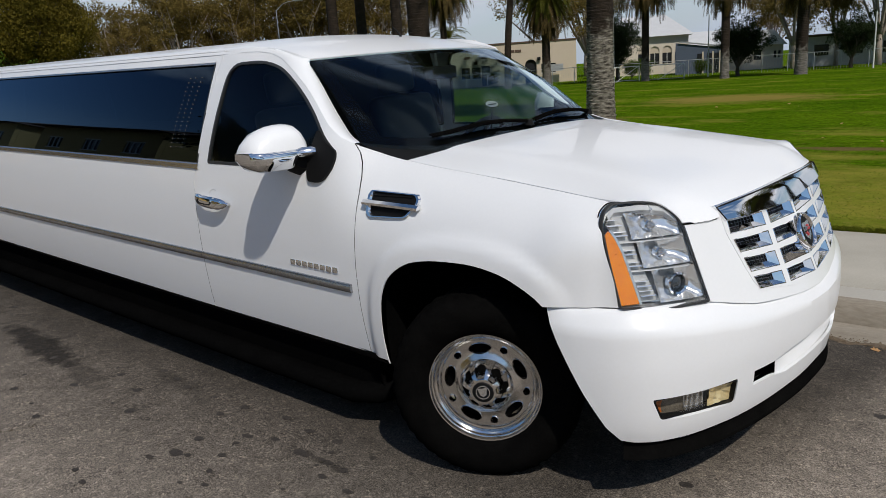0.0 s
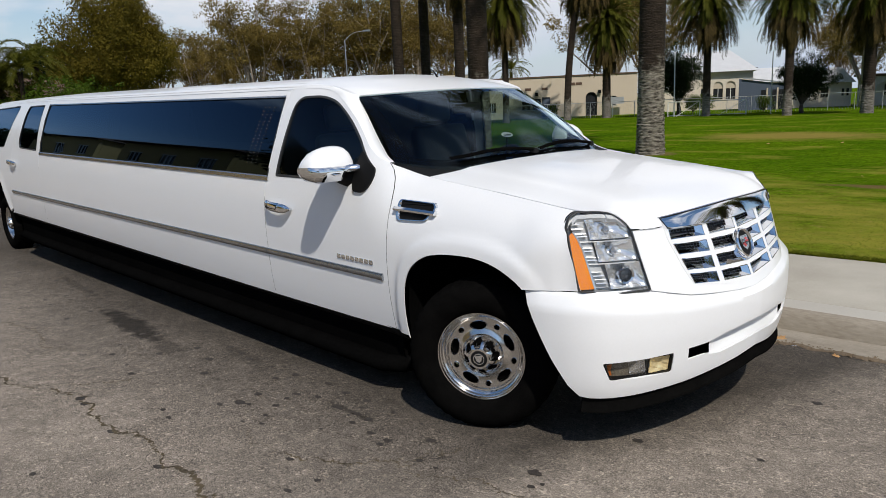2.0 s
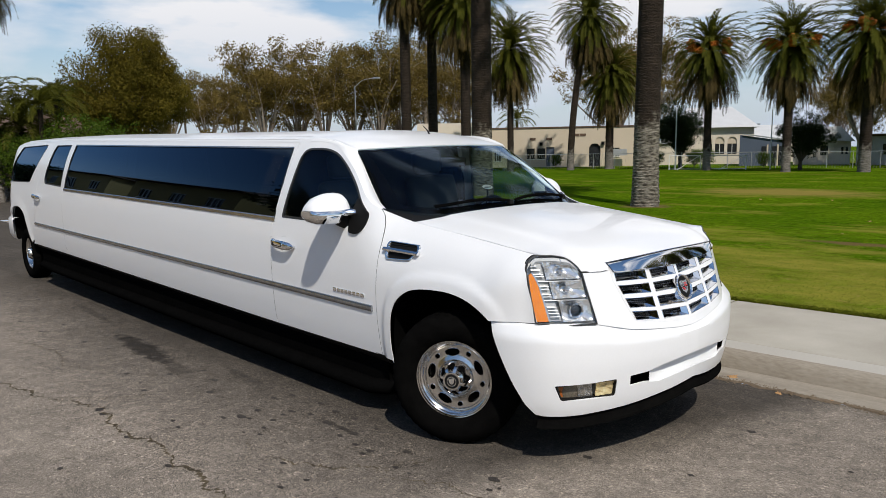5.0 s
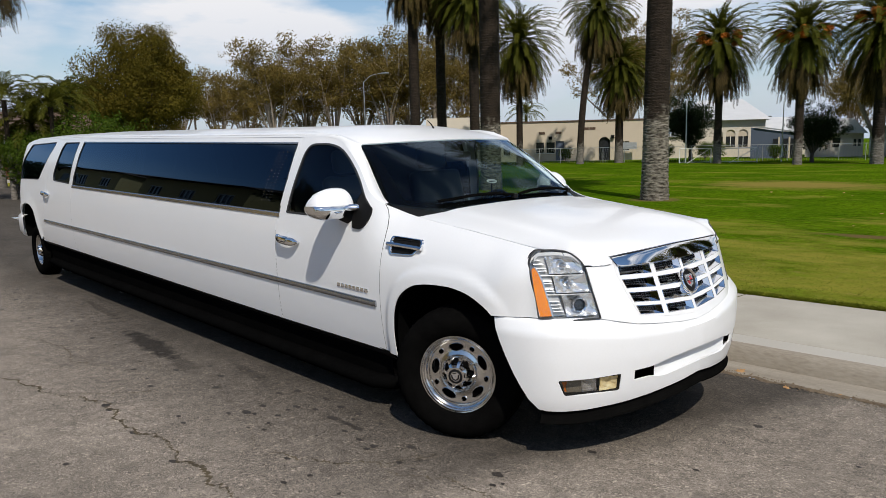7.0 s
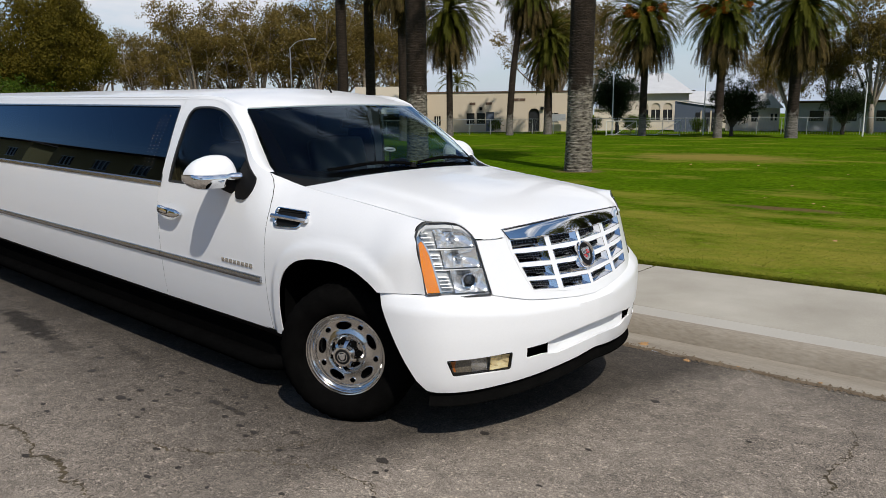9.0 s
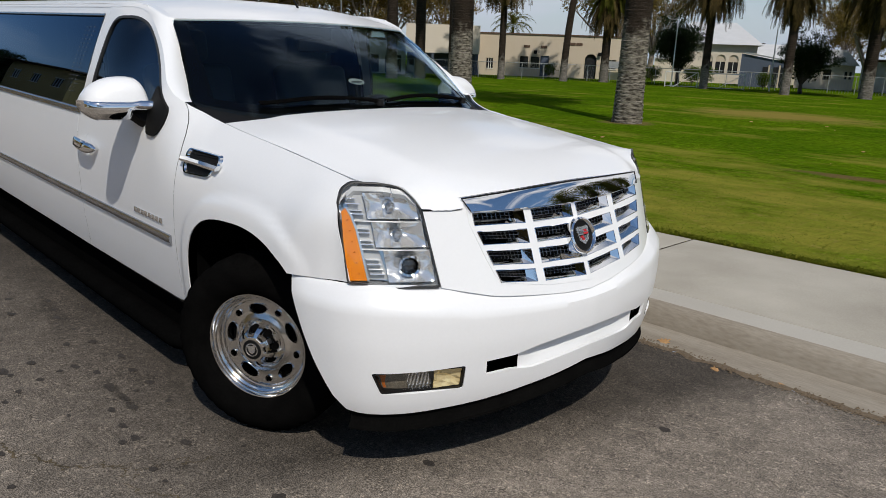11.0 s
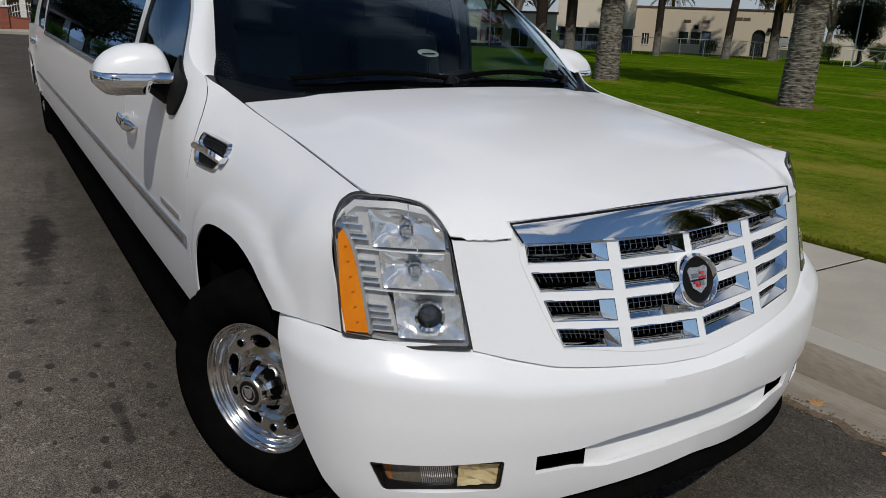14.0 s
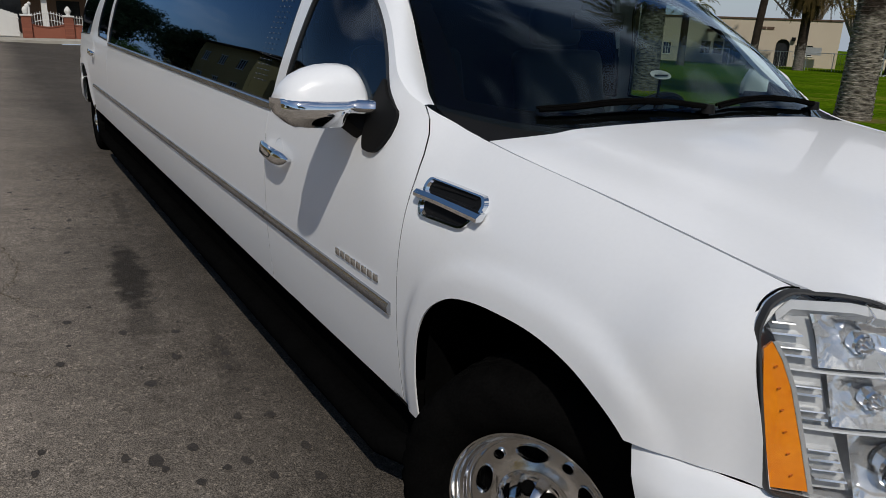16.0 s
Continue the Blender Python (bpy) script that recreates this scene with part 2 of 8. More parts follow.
def trimmed(surf, outer, holes=(), step=0.05, edge=0.025, depth=0.014, out=(0, 0, 1)):
    """A panel: the surface surf(u, v), cut to an outline with holes, its edges turned in by depth."""
    from mathutils.geometry import delaunay_2d_cdt
    loops = [densify(p, edge) for p in (outer, *holes)]
    verts, edges = [], []
    for lp in loops:
        k = len(verts)
        verts += [tuple(p) for p in lp]
        edges += [(k + i, k + (i + 1) % len(lp)) for i in range(len(lp))]
    lo, hi = loops[0].min(0), loops[0].max(0)
    gx, gy = np.arange(lo[0] + step / 2, hi[0], step), np.arange(lo[1] + step / 2, hi[1], step)
    G = np.array([(x + (step / 2 if j % 2 else 0), y) for j, y in enumerate(gy) for x in gx]).reshape(-1, 2)
    if len(G):
        keep = inside(loops[0], G)
        for h in loops[1:]:
            keep &= ~inside(h, G)
        G = G[keep]
        B = np.array(verts)
        G = np.array([g for g in G if np.min(np.sum((B - g) ** 2, 1)) > (0.55 * min(step, max(edge, 0.5 * step))) ** 2]).reshape(-1, 2)
        verts += [tuple(g) for g in G]
    vs, _, fs, *_ = delaunay_2d_cdt([Vector(v) for v in verts], edges, [], 0, 1e-6)
    F = [f for f in fs]
    C = np.array([[sum(vs[i][0] for i in f) / 3, sum(vs[i][1] for i in f) / 3] for f in F])
    keep = inside(loops[0], C)
    for h in loops[1:]:
        keep &= ~inside(h, C)
    bm = bmesh.new()
    bv = {}
    for f, ok in zip(F, keep):
        if not ok:
            continue
        (ax_, ay_), (bx_, by_), (cx_, cy_) = (vs[i] for i in f)
        if abs((bx_ - ax_) * (cy_ - ay_) - (by_ - ay_) * (cx_ - ax_)) < 1e-7:
            continue
        for i in f:
            if i not in bv:
                bv[i] = bm.verts.new(surf(vs[i][0], vs[i][1]))
        try:
            bm.faces.new([bv[i] for i in f])
        except ValueError:
            pass
    bm.normal_update()
    total = sum((f.normal * f.calc_area() for f in bm.faces), Vector())
    if total.dot(Vector(out)) < 0:
        bmesh.ops.reverse_faces(bm, faces=bm.faces[:])
        bm.normal_update()
    if depth:
        rim = [e for e in bm.edges if len(e.link_faces) == 1]
        low = {}
        for e in rim:
            for v in e.verts:
                if v not in low:
                    low[v] = bm.verts.new(v.co - v.normal * depth)
        for e in rim:
            lo_ = e.link_loops[0]
            a, b = lo_.vert, lo_.link_loop_next.vert
            bm.faces.new((b, a, low[a], low[b]))
            e.smooth = False
    return bm


def flipped(bm):
    """A mirrored copy, on the other side of the long axis."""
    b2 = bm.copy()
    for v in b2.verts:
        v.co.y = -v.co.y
    bmesh.ops.reverse_faces(b2, faces=b2.faces[:])
    return b2


def pair(name, bm, mat, parent, label="", smooth=True):
    other = flipped(bm)
    return part(name, bm, mat, parent, label, smooth), part(name, other, mat, parent, label, smooth)


def loft(rows, closed=False, caps=False, bm=None):
    """Quads between rows of points of equal length; closed: each row is a ring."""
    bm = bm or bmesh.new()
    V = [[bm.verts.new(p) for p in r] for r in rows]
    n = len(rows[0])
    for a, b in zip(V, V[1:]):
        for i in range(n if closed else n - 1):
            j = (i + 1) % n
            bm.faces.new((a[i], a[j], b[j], b[i]))
    if caps:
        bm.faces.new(V[0][::-1])
        bm.faces.new(V[-1])
    return bm


def outward(bm):
    bmesh.ops.recalc_face_normals(bm, faces=bm.faces[:])
    return bm


def tube(path, r, n=8, bm=None, caps=True):
    """A round bar along a path; r is a radius or a function of 0..1 along it."""
    P = [Vector(p) for p in path]
    rows = []
    side_ = None
    for i, p in enumerate(P):
        d = (P[min(i + 1, len(P) - 1)] - P[max(i - 1, 0)]).normalized()
        if side_ is None:
            side_ = d.cross(Vector((0, 0, 1)) if abs(d.z) < 0.9 else Vector((1, 0, 0))).normalized()
        side_ = (side_ - d * side_.dot(d)).normalized()
        up = d.cross(side_)
        rr = r(i / (len(P) - 1)) if callable(r) else r
        rows.append([p + (side_ * math.cos(a) + up * math.sin(a)) * rr for a in (2 * math.pi * k / n for k in range(n))])
    own = bmesh.new() if bm is None else bm
    loft(rows, closed=True, caps=caps, bm=own)
    return own


def box(size, at=(0, 0, 0), bevel=0.0, bm=None, m=None, seg=2):
    own = bmesh.new()
    r = bmesh.ops.create_cube(own, size=1.0)
    for v in own.verts:
        v.co = Vector((v.co.x * size[0], v.co.y * size[1], v.co.z * size[2]))
    if bevel:
        bmesh.ops.bevel(own, geom=own.edges[:], offset=bevel, segments=seg, affect="EDGES", profile=0.5)
    for v in own.verts:
        v.co = v.co + Vector(at)
        if m is not None:
            v.co = m @ v.co
    if bm is None:
        return own
    me = bpy.data.meshes.new("tmp")
    own.to_mesh(me)
    own.free()
    bm.from_mesh(me)
    bpy.data.meshes.remove(me)
    return bm


def lathe(profile, n=48, bm=None, m=None):
    """A turned shape round z from (radius, height) points."""
    rows = [[(r * math.cos(2 * math.pi * k / n), r * math.sin(2 * math.pi * k / n), h) for k in range(n)] for r, h in profile]
    own = loft(rows, closed=True, bm=bm)
    if m is not None:
        for v in own.verts:
            v.co = m @ v.co
    return own


def thing(name, at=(0, 0, 0), label="", category="", group="", m=None):
    e = new(name)
    e.empty_display_size = 0.2
    e.matrix_world = m if m is not None else Matrix.Translation(at)
    return tagged(e, label, category, group)

# ---------------------------------------------------------------- ground
def long_fall(x):
    return 0.022 * 16 * math.tanh(x / 16)


def road_z(x, y):
    return 0.012 + long_fall(x) - 0.036 * (max(y, -4.5) + 1) + 0.036 * max(min(0.0, y + 4.5), -6.0)


def walk_z(x):
    return 0.052 + long_fall(x)


def lawn_z(x, y):
    """The lawn: level with the pavement at its edge, falling gently to the far fence."""
    d = math.hypot(x, y)
    far = -0.0118 * d
    t = smooth01((y - 3.6) / 9.0)
    return (walk_z(x) + 0.012) * (1 - t) + far * t


def asphalt():
    m = material("worn_asphalt", (0.036, 0.0306, 0.0252), (0.140, 0.120, 0.099), rough=0.9, scale=2.2, fine=180, bump=0.005, mix=0.85, spec=0.2, spread=0.115)
    nt = m.node_tree
    b = nt.nodes["Principled BSDF"]
    old = b.inputs["Base Color"].links[0].from_socket
    co = nt.nodes.new("ShaderNodeTexCoord")
    # a long oily smear beside the doors: a dark head and a thinner trail
    ns = nt.nodes.new("ShaderNodeTexNoise")
    ns.inputs["Scale"].default_value, ns.inputs["Detail"].default_value, ns.inputs["Roughness"].default_value = 9.0, 6.0, 0.65
    nt.links.new(co.outputs["Object"], ns.inputs["Vector"])
    oily = None
    for cx, cy, rx_, ry_, deep in ((-3.60, -1.375, 0.70, 0.105, 0.30), (-4.02, -1.345, 0.22, 0.09, 0.36), (-2.72, -1.44, 0.30, 0.085, 0.66), (-2.05, -1.17, 0.40, 0.060, 0.80), (-0.68, -1.275, 0.22, 0.022, 0.55), (-5.6, -1.16, 0.9, 0.05, 0.72)):
        mp = nt.nodes.new("ShaderNodeMapping")
        mp.vector_type = "TEXTURE"
        mp.inputs["Location"].default_value, mp.inputs["Scale"].default_value = (cx, cy, 0), (rx_, ry_, 1e5)
        mp.inputs["Rotation"].default_value = (0, 0, -0.065)
        nt.links.new(co.outputs["Object"], mp.inputs["Vector"])
        ln, ad, mr = nt.nodes.new("ShaderNodeVectorMath"), nt.nodes.new("ShaderNodeMath"), nt.nodes.new("ShaderNodeMapRange")
        ln.operation, ad.operation = "LENGTH", "MULTIPLY_ADD"
        nt.links.new(mp.outputs["Vector"], ln.inputs[0])
        ad.inputs[1].default_value = 1.5
        nt.links.new(ns.outputs["Fac"], ad.inputs[0])
        nt.links.new(ln.outputs["Value"], ad.inputs[2])
        mr.inputs["From Min"].default_value, mr.inputs["From Max"].default_value = 1.40, 1.95
        mr.inputs["To Min"].default_value, mr.inputs["To Max"].default_value = deep, 1.0
        nt.links.new(ad.outputs[0], mr.inputs["Value"])
        if oily is None:
            oily = mr.outputs["Result"]
        else:
            lo = nt.nodes.new("ShaderNodeMath")
            lo.operation = "MINIMUM"
            nt.links.new(oily, lo.inputs[0])
            nt.links.new(mr.outputs["Result"], lo.inputs[1])
            oily = lo.outputs[0]
    # pale chips of aggregate and dark pits between them
    vo, chip = nt.nodes.new("ShaderNodeTexVoronoi"), nt.nodes.new("ShaderNodeValToRGB")
    vo.inputs["Scale"].default_value = 88.0
    nt.links.new(co.outputs["Object"], vo.inputs["Vector"])
    sv = nt.nodes.new("ShaderNodeSeparateColor")
    nt.links.new(vo.outputs["Color"], sv.inputs["Color"])
    nt.links.new(sv.outputs["Red"], chip.inputs["Fac"])
    e = chip.color_ramp.elements
    e[0].position, e[1].position = 0.0, 1.0
    e[0].color, e[1].color = (0.74, 0.74, 0.74, 1), (1.75, 1.72, 1.66, 1)
    for pos, v in ((0.22, 0.95), (0.82, 1.10), (0.92, 1.32)):
        q = e.new(pos)
        q.color = (v, v, v, 1)
    big = nt.nodes.new("ShaderNodeTexNoise")
    big.inputs["Scale"].default_value, big.inputs["Detail"].default_value = 0.35, 6.0
    nt.links.new(co.outputs["Object"], big.inputs["Vector"])
    m2 = nt.nodes.new("ShaderNodeMapRange")
    m2.inputs["From Min"].default_value, m2.inputs["From Max"].default_value = 0.3, 0.7
    m2.inputs["To Min"].default_value, m2.inputs["To Max"].default_value = 0.82, 1.18
    nt.links.new(big.outputs["Fac"], m2.inputs["Value"])
    ml = nt.nodes.new("ShaderNodeMath")
    ml.operation = "MULTIPLY"
    # paler traffic lane and road ahead, darker parking lane; partly exposure put into albedo
    sy, ny, ay, ry = (nt.nodes.new("ShaderNode" + k) for k in ("SeparateXYZ", "TexNoise", "Math", "MapRange"))
    nt.links.new(co.outputs["Object"], sy.inputs["Vector"])
    ny.inputs["Scale"].default_value, ny.inputs["Detail"].default_value = 1.1, 7.0
    nt.links.new(co.outputs["Object"], ny.inputs["Vector"])
    ay.operation = "MULTIPLY_ADD"
    ay.inputs[1].default_value = 0.9
    nt.links.new(ny.outputs["Fac"], ay.inputs[0])
    nt.links.new(sy.outputs["Y"], ay.inputs[2])
    ry.inputs["From Min"].default_value, ry.inputs["From Max"].default_value = -1.90, -0.55
    ry.inputs["To Min"].default_value, ry.inputs["To Max"].default_value = 2.5, 0.74
    rx, ax_ = nt.nodes.new("ShaderNodeMapRange"), nt.nodes.new("ShaderNodeMath")
    rx.inputs["From Min"].default_value, rx.inputs["From Max"].default_value = 0.3, 1.3
    rx.inputs["To Min"].default_value, rx.inputs["To Max"].default_value = 0.0, -3.3
    nt.links.new(sy.outputs["X"], rx.inputs["Value"])
    nt.links.new(ay.outputs[0], ax_.inputs[0])
    nt.links.new(rx.outputs["Result"], ax_.inputs[1])
    nt.links.new(ax_.outputs[0], ry.inputs["Value"])
    lane = nt.nodes.new("ShaderNodeMath")
    lane.operation = "MULTIPLY"
    nt.links.new(oily, lane.inputs[0])
    nt.links.new(ry.outputs["Result"], lane.inputs[1])
    nt.links.new(lane.outputs[0], ml.inputs[0])
    nt.links.new(m2.outputs["Result"], ml.inputs[1])
    mid, mm_, ml2 = nt.nodes.new("ShaderNodeTexNoise"), nt.nodes.new("ShaderNodeMapRange"), nt.nodes.new("ShaderNodeMath")
    mid.inputs["Scale"].default_value, mid.inputs["Detail"].default_value, mid.inputs["Roughness"].default_value = 9.0, 8.0, 0.7
    nt.links.new(co.outputs["Object"], mid.inputs["Vector"])
    mm_.inputs["From Min"].default_value, mm_.inputs["From Max"].default_value = 0.32, 0.68
    mm_.inputs["To Min"].default_value, mm_.inputs["To Max"].default_value = 0.78, 1.22
    nt.links.new(mid.outputs["Fac"], mm_.inputs["Value"])
    ml2.operation = "MULTIPLY"
    nt.links.new(ml.outputs[0], ml2.inputs[0])
    nt.links.new(mm_.outputs["Result"], ml2.inputs[1])
    sc = nt.nodes.new("ShaderNodeVectorMath")
    sc.operation = "SCALE"
    speck = nt.nodes.new("ShaderNodeVectorMath")
    speck.operation = "MULTIPLY"
    nt.links.new(old, speck.inputs[0])
    nt.links.new(chip.outputs["Color"], speck.inputs[1])
    nt.links.new(speck.outputs["Vector"], sc.inputs[0])
    nt.links.new(ml2.outputs[0], sc.inputs["Scale"])
    nt.links.new(sc.outputs["Vector"], b.inputs["Base Color"])
    return m


ASPHALT = asphalt()
CONCRETE = material("grey_concrete", (0.305, 0.278, 0.228), (0.480, 0.448, 0.382), rough=0.85, scale=1.3, fine=90, bump=0.0012, mix=0.25, spec=0.3)
GUTTER = material("stained_gutter_concrete", (0.150, 0.118, 0.082), (0.420, 0.378, 0.312), rough=0.85, scale=1.3, fine=50, bump=0.0015, mix=0.3, stretch=(0.35, 2.2, 1))
SOIL = material("dry_soil", (0.085, 0.060, 0.038), (0.18, 0.135, 0.088), rough=0.95, scale=3, fine=60, bump=0.01)


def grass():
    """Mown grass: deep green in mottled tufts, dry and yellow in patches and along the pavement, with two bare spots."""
    m = material("mown_grass", (0.018, 0.062, 0.002), (0.096, 0.155, 0.006), rough=0.9, scale=0.35, fine=16, bump=0.03, mix=0.45, spec=0.0)
    nt = m.node_tree
    b = nt.nodes["Principled BSDF"]
    old = b.inputs["Base Color"].links[0].from_socket
    co, sp = nt.nodes.new("ShaderNodeTexCoord"), nt.nodes.new("ShaderNodeSeparateXYZ")
    nt.links.new(co.outputs["Object"], sp.inputs["Vector"])

    def noise_of(scale, detail, rough, stretch=(1, 1, 1)):
        mp, n = nt.nodes.new("ShaderNodeMapping"), nt.nodes.new("ShaderNodeTexNoise")
        mp.inputs["Scale"].default_value = stretch
        n.inputs["Scale"].default_value, n.inputs["Detail"].default_value, n.inputs["Roughness"].default_value = scale, detail, rough
        nt.links.new(co.outputs["Object"], mp.inputs["Vector"])
        nt.links.new(mp.outputs["Vector"], n.inputs["Vector"])
        return n.outputs["Fac"]

    def ranged(socket, a0, a1, b0, b1):
        r = nt.nodes.new("ShaderNodeMapRange")
        r.inputs["From Min"].default_value, r.inputs["From Max"].default_value = a0, a1
        r.inputs["To Min"].default_value, r.inputs["To Max"].default_value = b0, b1
        nt.links.new(socket, r.inputs["Value"])
        return r.outputs["Result"]

    def both(op, p, q):
        k = nt.nodes.new("ShaderNodeMath")
        k.operation = op
        for sock, v in zip(k.inputs, (p, q)):
            if isinstance(v, float):
                sock.default_value = v
            else:
                nt.links.new(v, sock)
        return k.outputs[0]

    def toward(colour, socket, rgb):
        mx = nt.nodes.new("ShaderNodeMix")
        mx.data_type = "RGBA"
        mx.inputs["B"].default_value = (*rgb, 1)
        nt.links.new(socket, mx.inputs["Factor"])
        nt.links.new(colour, mx.inputs["A"])
        return mx.outputs["Result"]

    def patch(x, y, rx, ry, ragged):
        mp, ln = nt.nodes.new("ShaderNodeMapping"), nt.nodes.new("ShaderNodeVectorMath")
        mp.inputs["Location"].default_value, mp.inputs["Scale"].default_value = (-x / rx, -y / ry, 0), (1 / rx, 1 / ry, 0)
        ln.operation = "LENGTH"
        nt.links.new(co.outputs["Object"], mp.inputs["Vector"])
        nt.links.new(mp.outputs["Vector"], ln.inputs[0])
        return ranged(both("ADD", ln.outputs["Value"], both("MULTIPLY", noise_of(ragged, 6.0, 0.7), 1.6)), 1.25, 2.0, 1.0, 0.0)

    tuft = both("MULTIPLY", ranged(noise_of(5.5, 6.0, 0.72), 0.34, 0.66, 0.58, 1.42), ranged(noise_of(38.0, 4.0, 0.7), 0.32, 0.68, 0.62, 1.38))
    sc = nt.nodes.new("ShaderNodeVectorMath")
    sc.operation = "SCALE"
    nt.links.new(old, sc.inputs[0])
    nt.links.new(tuft, sc.inputs["Scale"])
    colour = sc.outputs["Vector"]
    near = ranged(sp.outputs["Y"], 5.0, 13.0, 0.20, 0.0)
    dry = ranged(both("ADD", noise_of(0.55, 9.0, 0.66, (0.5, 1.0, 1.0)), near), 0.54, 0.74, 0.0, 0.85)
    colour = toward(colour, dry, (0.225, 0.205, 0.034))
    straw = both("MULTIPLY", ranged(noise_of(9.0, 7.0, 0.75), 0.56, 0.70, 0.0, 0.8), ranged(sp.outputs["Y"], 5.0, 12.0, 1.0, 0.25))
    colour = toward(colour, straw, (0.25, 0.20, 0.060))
    colour = toward(colour, both("MULTIPLY", patch(-8.2, 23.6, 3.4, 2.6, 0.9), 0.75), (0.25, 0.185, 0.050))
    colour = toward(colour, patch(-1.2, 9.55, 0.95, 0.30, 2.6), (0.125, 0.088, 0.036))
    colour = toward(colour, both("MULTIPLY", patch(-8.6, 14.9, 0.75, 0.75, 3.0), 0.8), (0.16, 0.105, 0.05))
    nt.links.new(colour, b.inputs["Base Color"])
    return m


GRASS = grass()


def sheet(xs, ys, zf):
    return loft([[(x, y, zf(x, y)) for x in xs] for y in ys])


XS = sorted(set([-900, -300, -150, -90, -70, -55, -46, -40, -34, -30, -26, -22, -19, -16] + list(range(-14, 15, 2)) + [17, 20, 24, 30, 40, 60, 100, 300, 900]))
road = tagged(link("road", sheet(XS, [-900, -200, -60, -25, -14, -9, -6.5, -4.5, -3, -1.5, 0, 0.8, 1.40], road_z), ASPHALT), "worn grey asphalt street with cracks and oil spots", "road", kind="structure")
NEAR_XS = [x for x in XS if x >= -22]
gutter = tagged(link("gutter", sheet(NEAR_XS, [1.40, 1.50, 1.62, 1.74, 1.765], lambda x, y: road_z(x, 1.4) + 0.004 - 0.05 * (y - 1.4)), GUTTER), "stained concrete gutter beside the kerb", "gutter", kind="structure")


def kerb_rows(x):
    g = road_z(x, 1.4) - 0.015
    k = walk_z(x)
    return [(1.745, g - 0.05), (1.75, g), (1.765, g + 0.05), (1.785, k - 0.045), (1.81, k - 0.016), (1.85, k - 0.003), (1.9, k), (2.055, k + 0.001), (2.06, k - 0.01), (2.063, k - 0.05)]


KERBTOP = material("kerb_top_concrete", (0.38, 0.355, 0.31), (0.46, 0.435, 0.385), rough=0.85, scale=1.2, fine=80, bump=0.0012, mix=0.35, spec=0.3)
kerb = tagged(link("kerb", loft([[(x, y, z) for y, z in kerb_rows(x)] for x in NEAR_XS]), GUTTER), "rounded concrete kerb, stained brown along its face", "kerb", kind="structure")
for _ob in (road, gutter, kerb):
    if _ob.data.polygons[0].normal.z < 0:
        _ob.data.flip_normals()
kerb.data.materials.append(KERBTOP)
for _p in kerb.data.polygons:
    _p.material_index = 1 if _p.center.y > 1.83 else 0
lawn_x = sorted(set([-900, -300, -160, -110, -90, -75] + list(range(-64, 34, 4)) + list(range(-12, 13, 1)) + [40, 60, 100, 300, 900]))
lawn_y = [3.60, 3.64, 3.7, 3.85, 4.1, 4.5, 5, 6, 7, 8, 10, 12, 14, 17, 20, 24, 28, 33, 38, 44, 50, 56, 62, 70, 85, 110, 160, 300, 900]


def lawn_edge(x, y):
    z = lawn_z(x, y) if y > 3.62 else walk_z(x) - 0.05
    if x < -21 and y < 5.5:
        z -= 0.4
    return z + (0.012 * noise.noise((x * 2, y * 2, 0)) if 3.7 < y < 40 else 0)


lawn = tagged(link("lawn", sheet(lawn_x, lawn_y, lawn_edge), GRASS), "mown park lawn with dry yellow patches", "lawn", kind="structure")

side_road = tagged(link("side_street", sheet([x for x in XS if -46.5 < x < -22] + [-22.4], [1.40, 3.0, 5.7], lambda x, y: road_z(x, 1.40) + 0.002 * (y - 1.4)), ASPHALT), "worn asphalt mouth of a side street", "road", kind="structure")
if side_road.data.polygons[0].normal.z < 0:
    side_road.data.flip_normals()

# ---------------------------------------------------------------- the stretch limousine
car = thing("stretch_limousine", (0, 0, 0), "long white stretch limousine parked at the kerb, dark windows, chrome grille", "limousine")

belt = curve((0.30, 0.935), (0.40, 0.958), (0.55, 0.976), (0.70, 0.985), (0.85, 0.988), (1.0, 0.983), (1.10, 0.973), (1.18, 0.960), (1.23, 0.951), (1.30, 0.937), (1.4, 0.912), (1.5, 0.881), (1.6, 0.846), (1.70, 0.806), (1.76, 0.780), (1.80, 0.755), (1.86, 0.70))
fender_top = curve((-1.36, 1.768), (-1.27, 1.742), (-1.20, 1.692), (-1.11, 1.604), (-1.02, 1.518), (-0.91, 1.420), (-0.80, 1.363), (-0.724, 1.324), (-0.66, 1.297), (-0.58, 1.272), (-0.5, 1.254), (0.04, 1.192), (0.47, 1.142), (0.6, 1.125))
fender_low = curve((-0.9, 0.986), (0.1, 0.985), (0.2, 0.982), (0.31, 0.970), (0.42, 0.937), (0.50, 0.900), (0.55, 0.886), (0.65, 0.82))
hood_in = curve((-1.36, 0.69), (-1.20, 0.702), (-1.11, 0.722), (-1.02, 0.748), (-0.91, 0.779), (-0.80, 0.818), (-0.724, 0.842), (-0.66, 0.836), (-0.58, 0.825), (-0.5, 0.814), (0.04, 0.805), (0.47, 0.806), (0.6, 0.79))
ARCH = [(-0.520, 0.36), (-0.529, 0.46), (-0.528, 0.58), (-0.508, 0.70), (-0.456, 0.792), (-0.36, 0.860), (-0.25, 0.890), (-0.12, 0.902), (0.0, 0.903), (0.12, 0.886), (0.215, 0.852), (0.275, 0.816), (0.312, 0.770), (0.352, 0.675), (0.405, 0.573), (0.463, 0.463), (0.523, 0.36)]
ARCH = [tuple(p) for p in spline2(ARCH, 4)]
ARCH_C = (-0.08, 0.40)
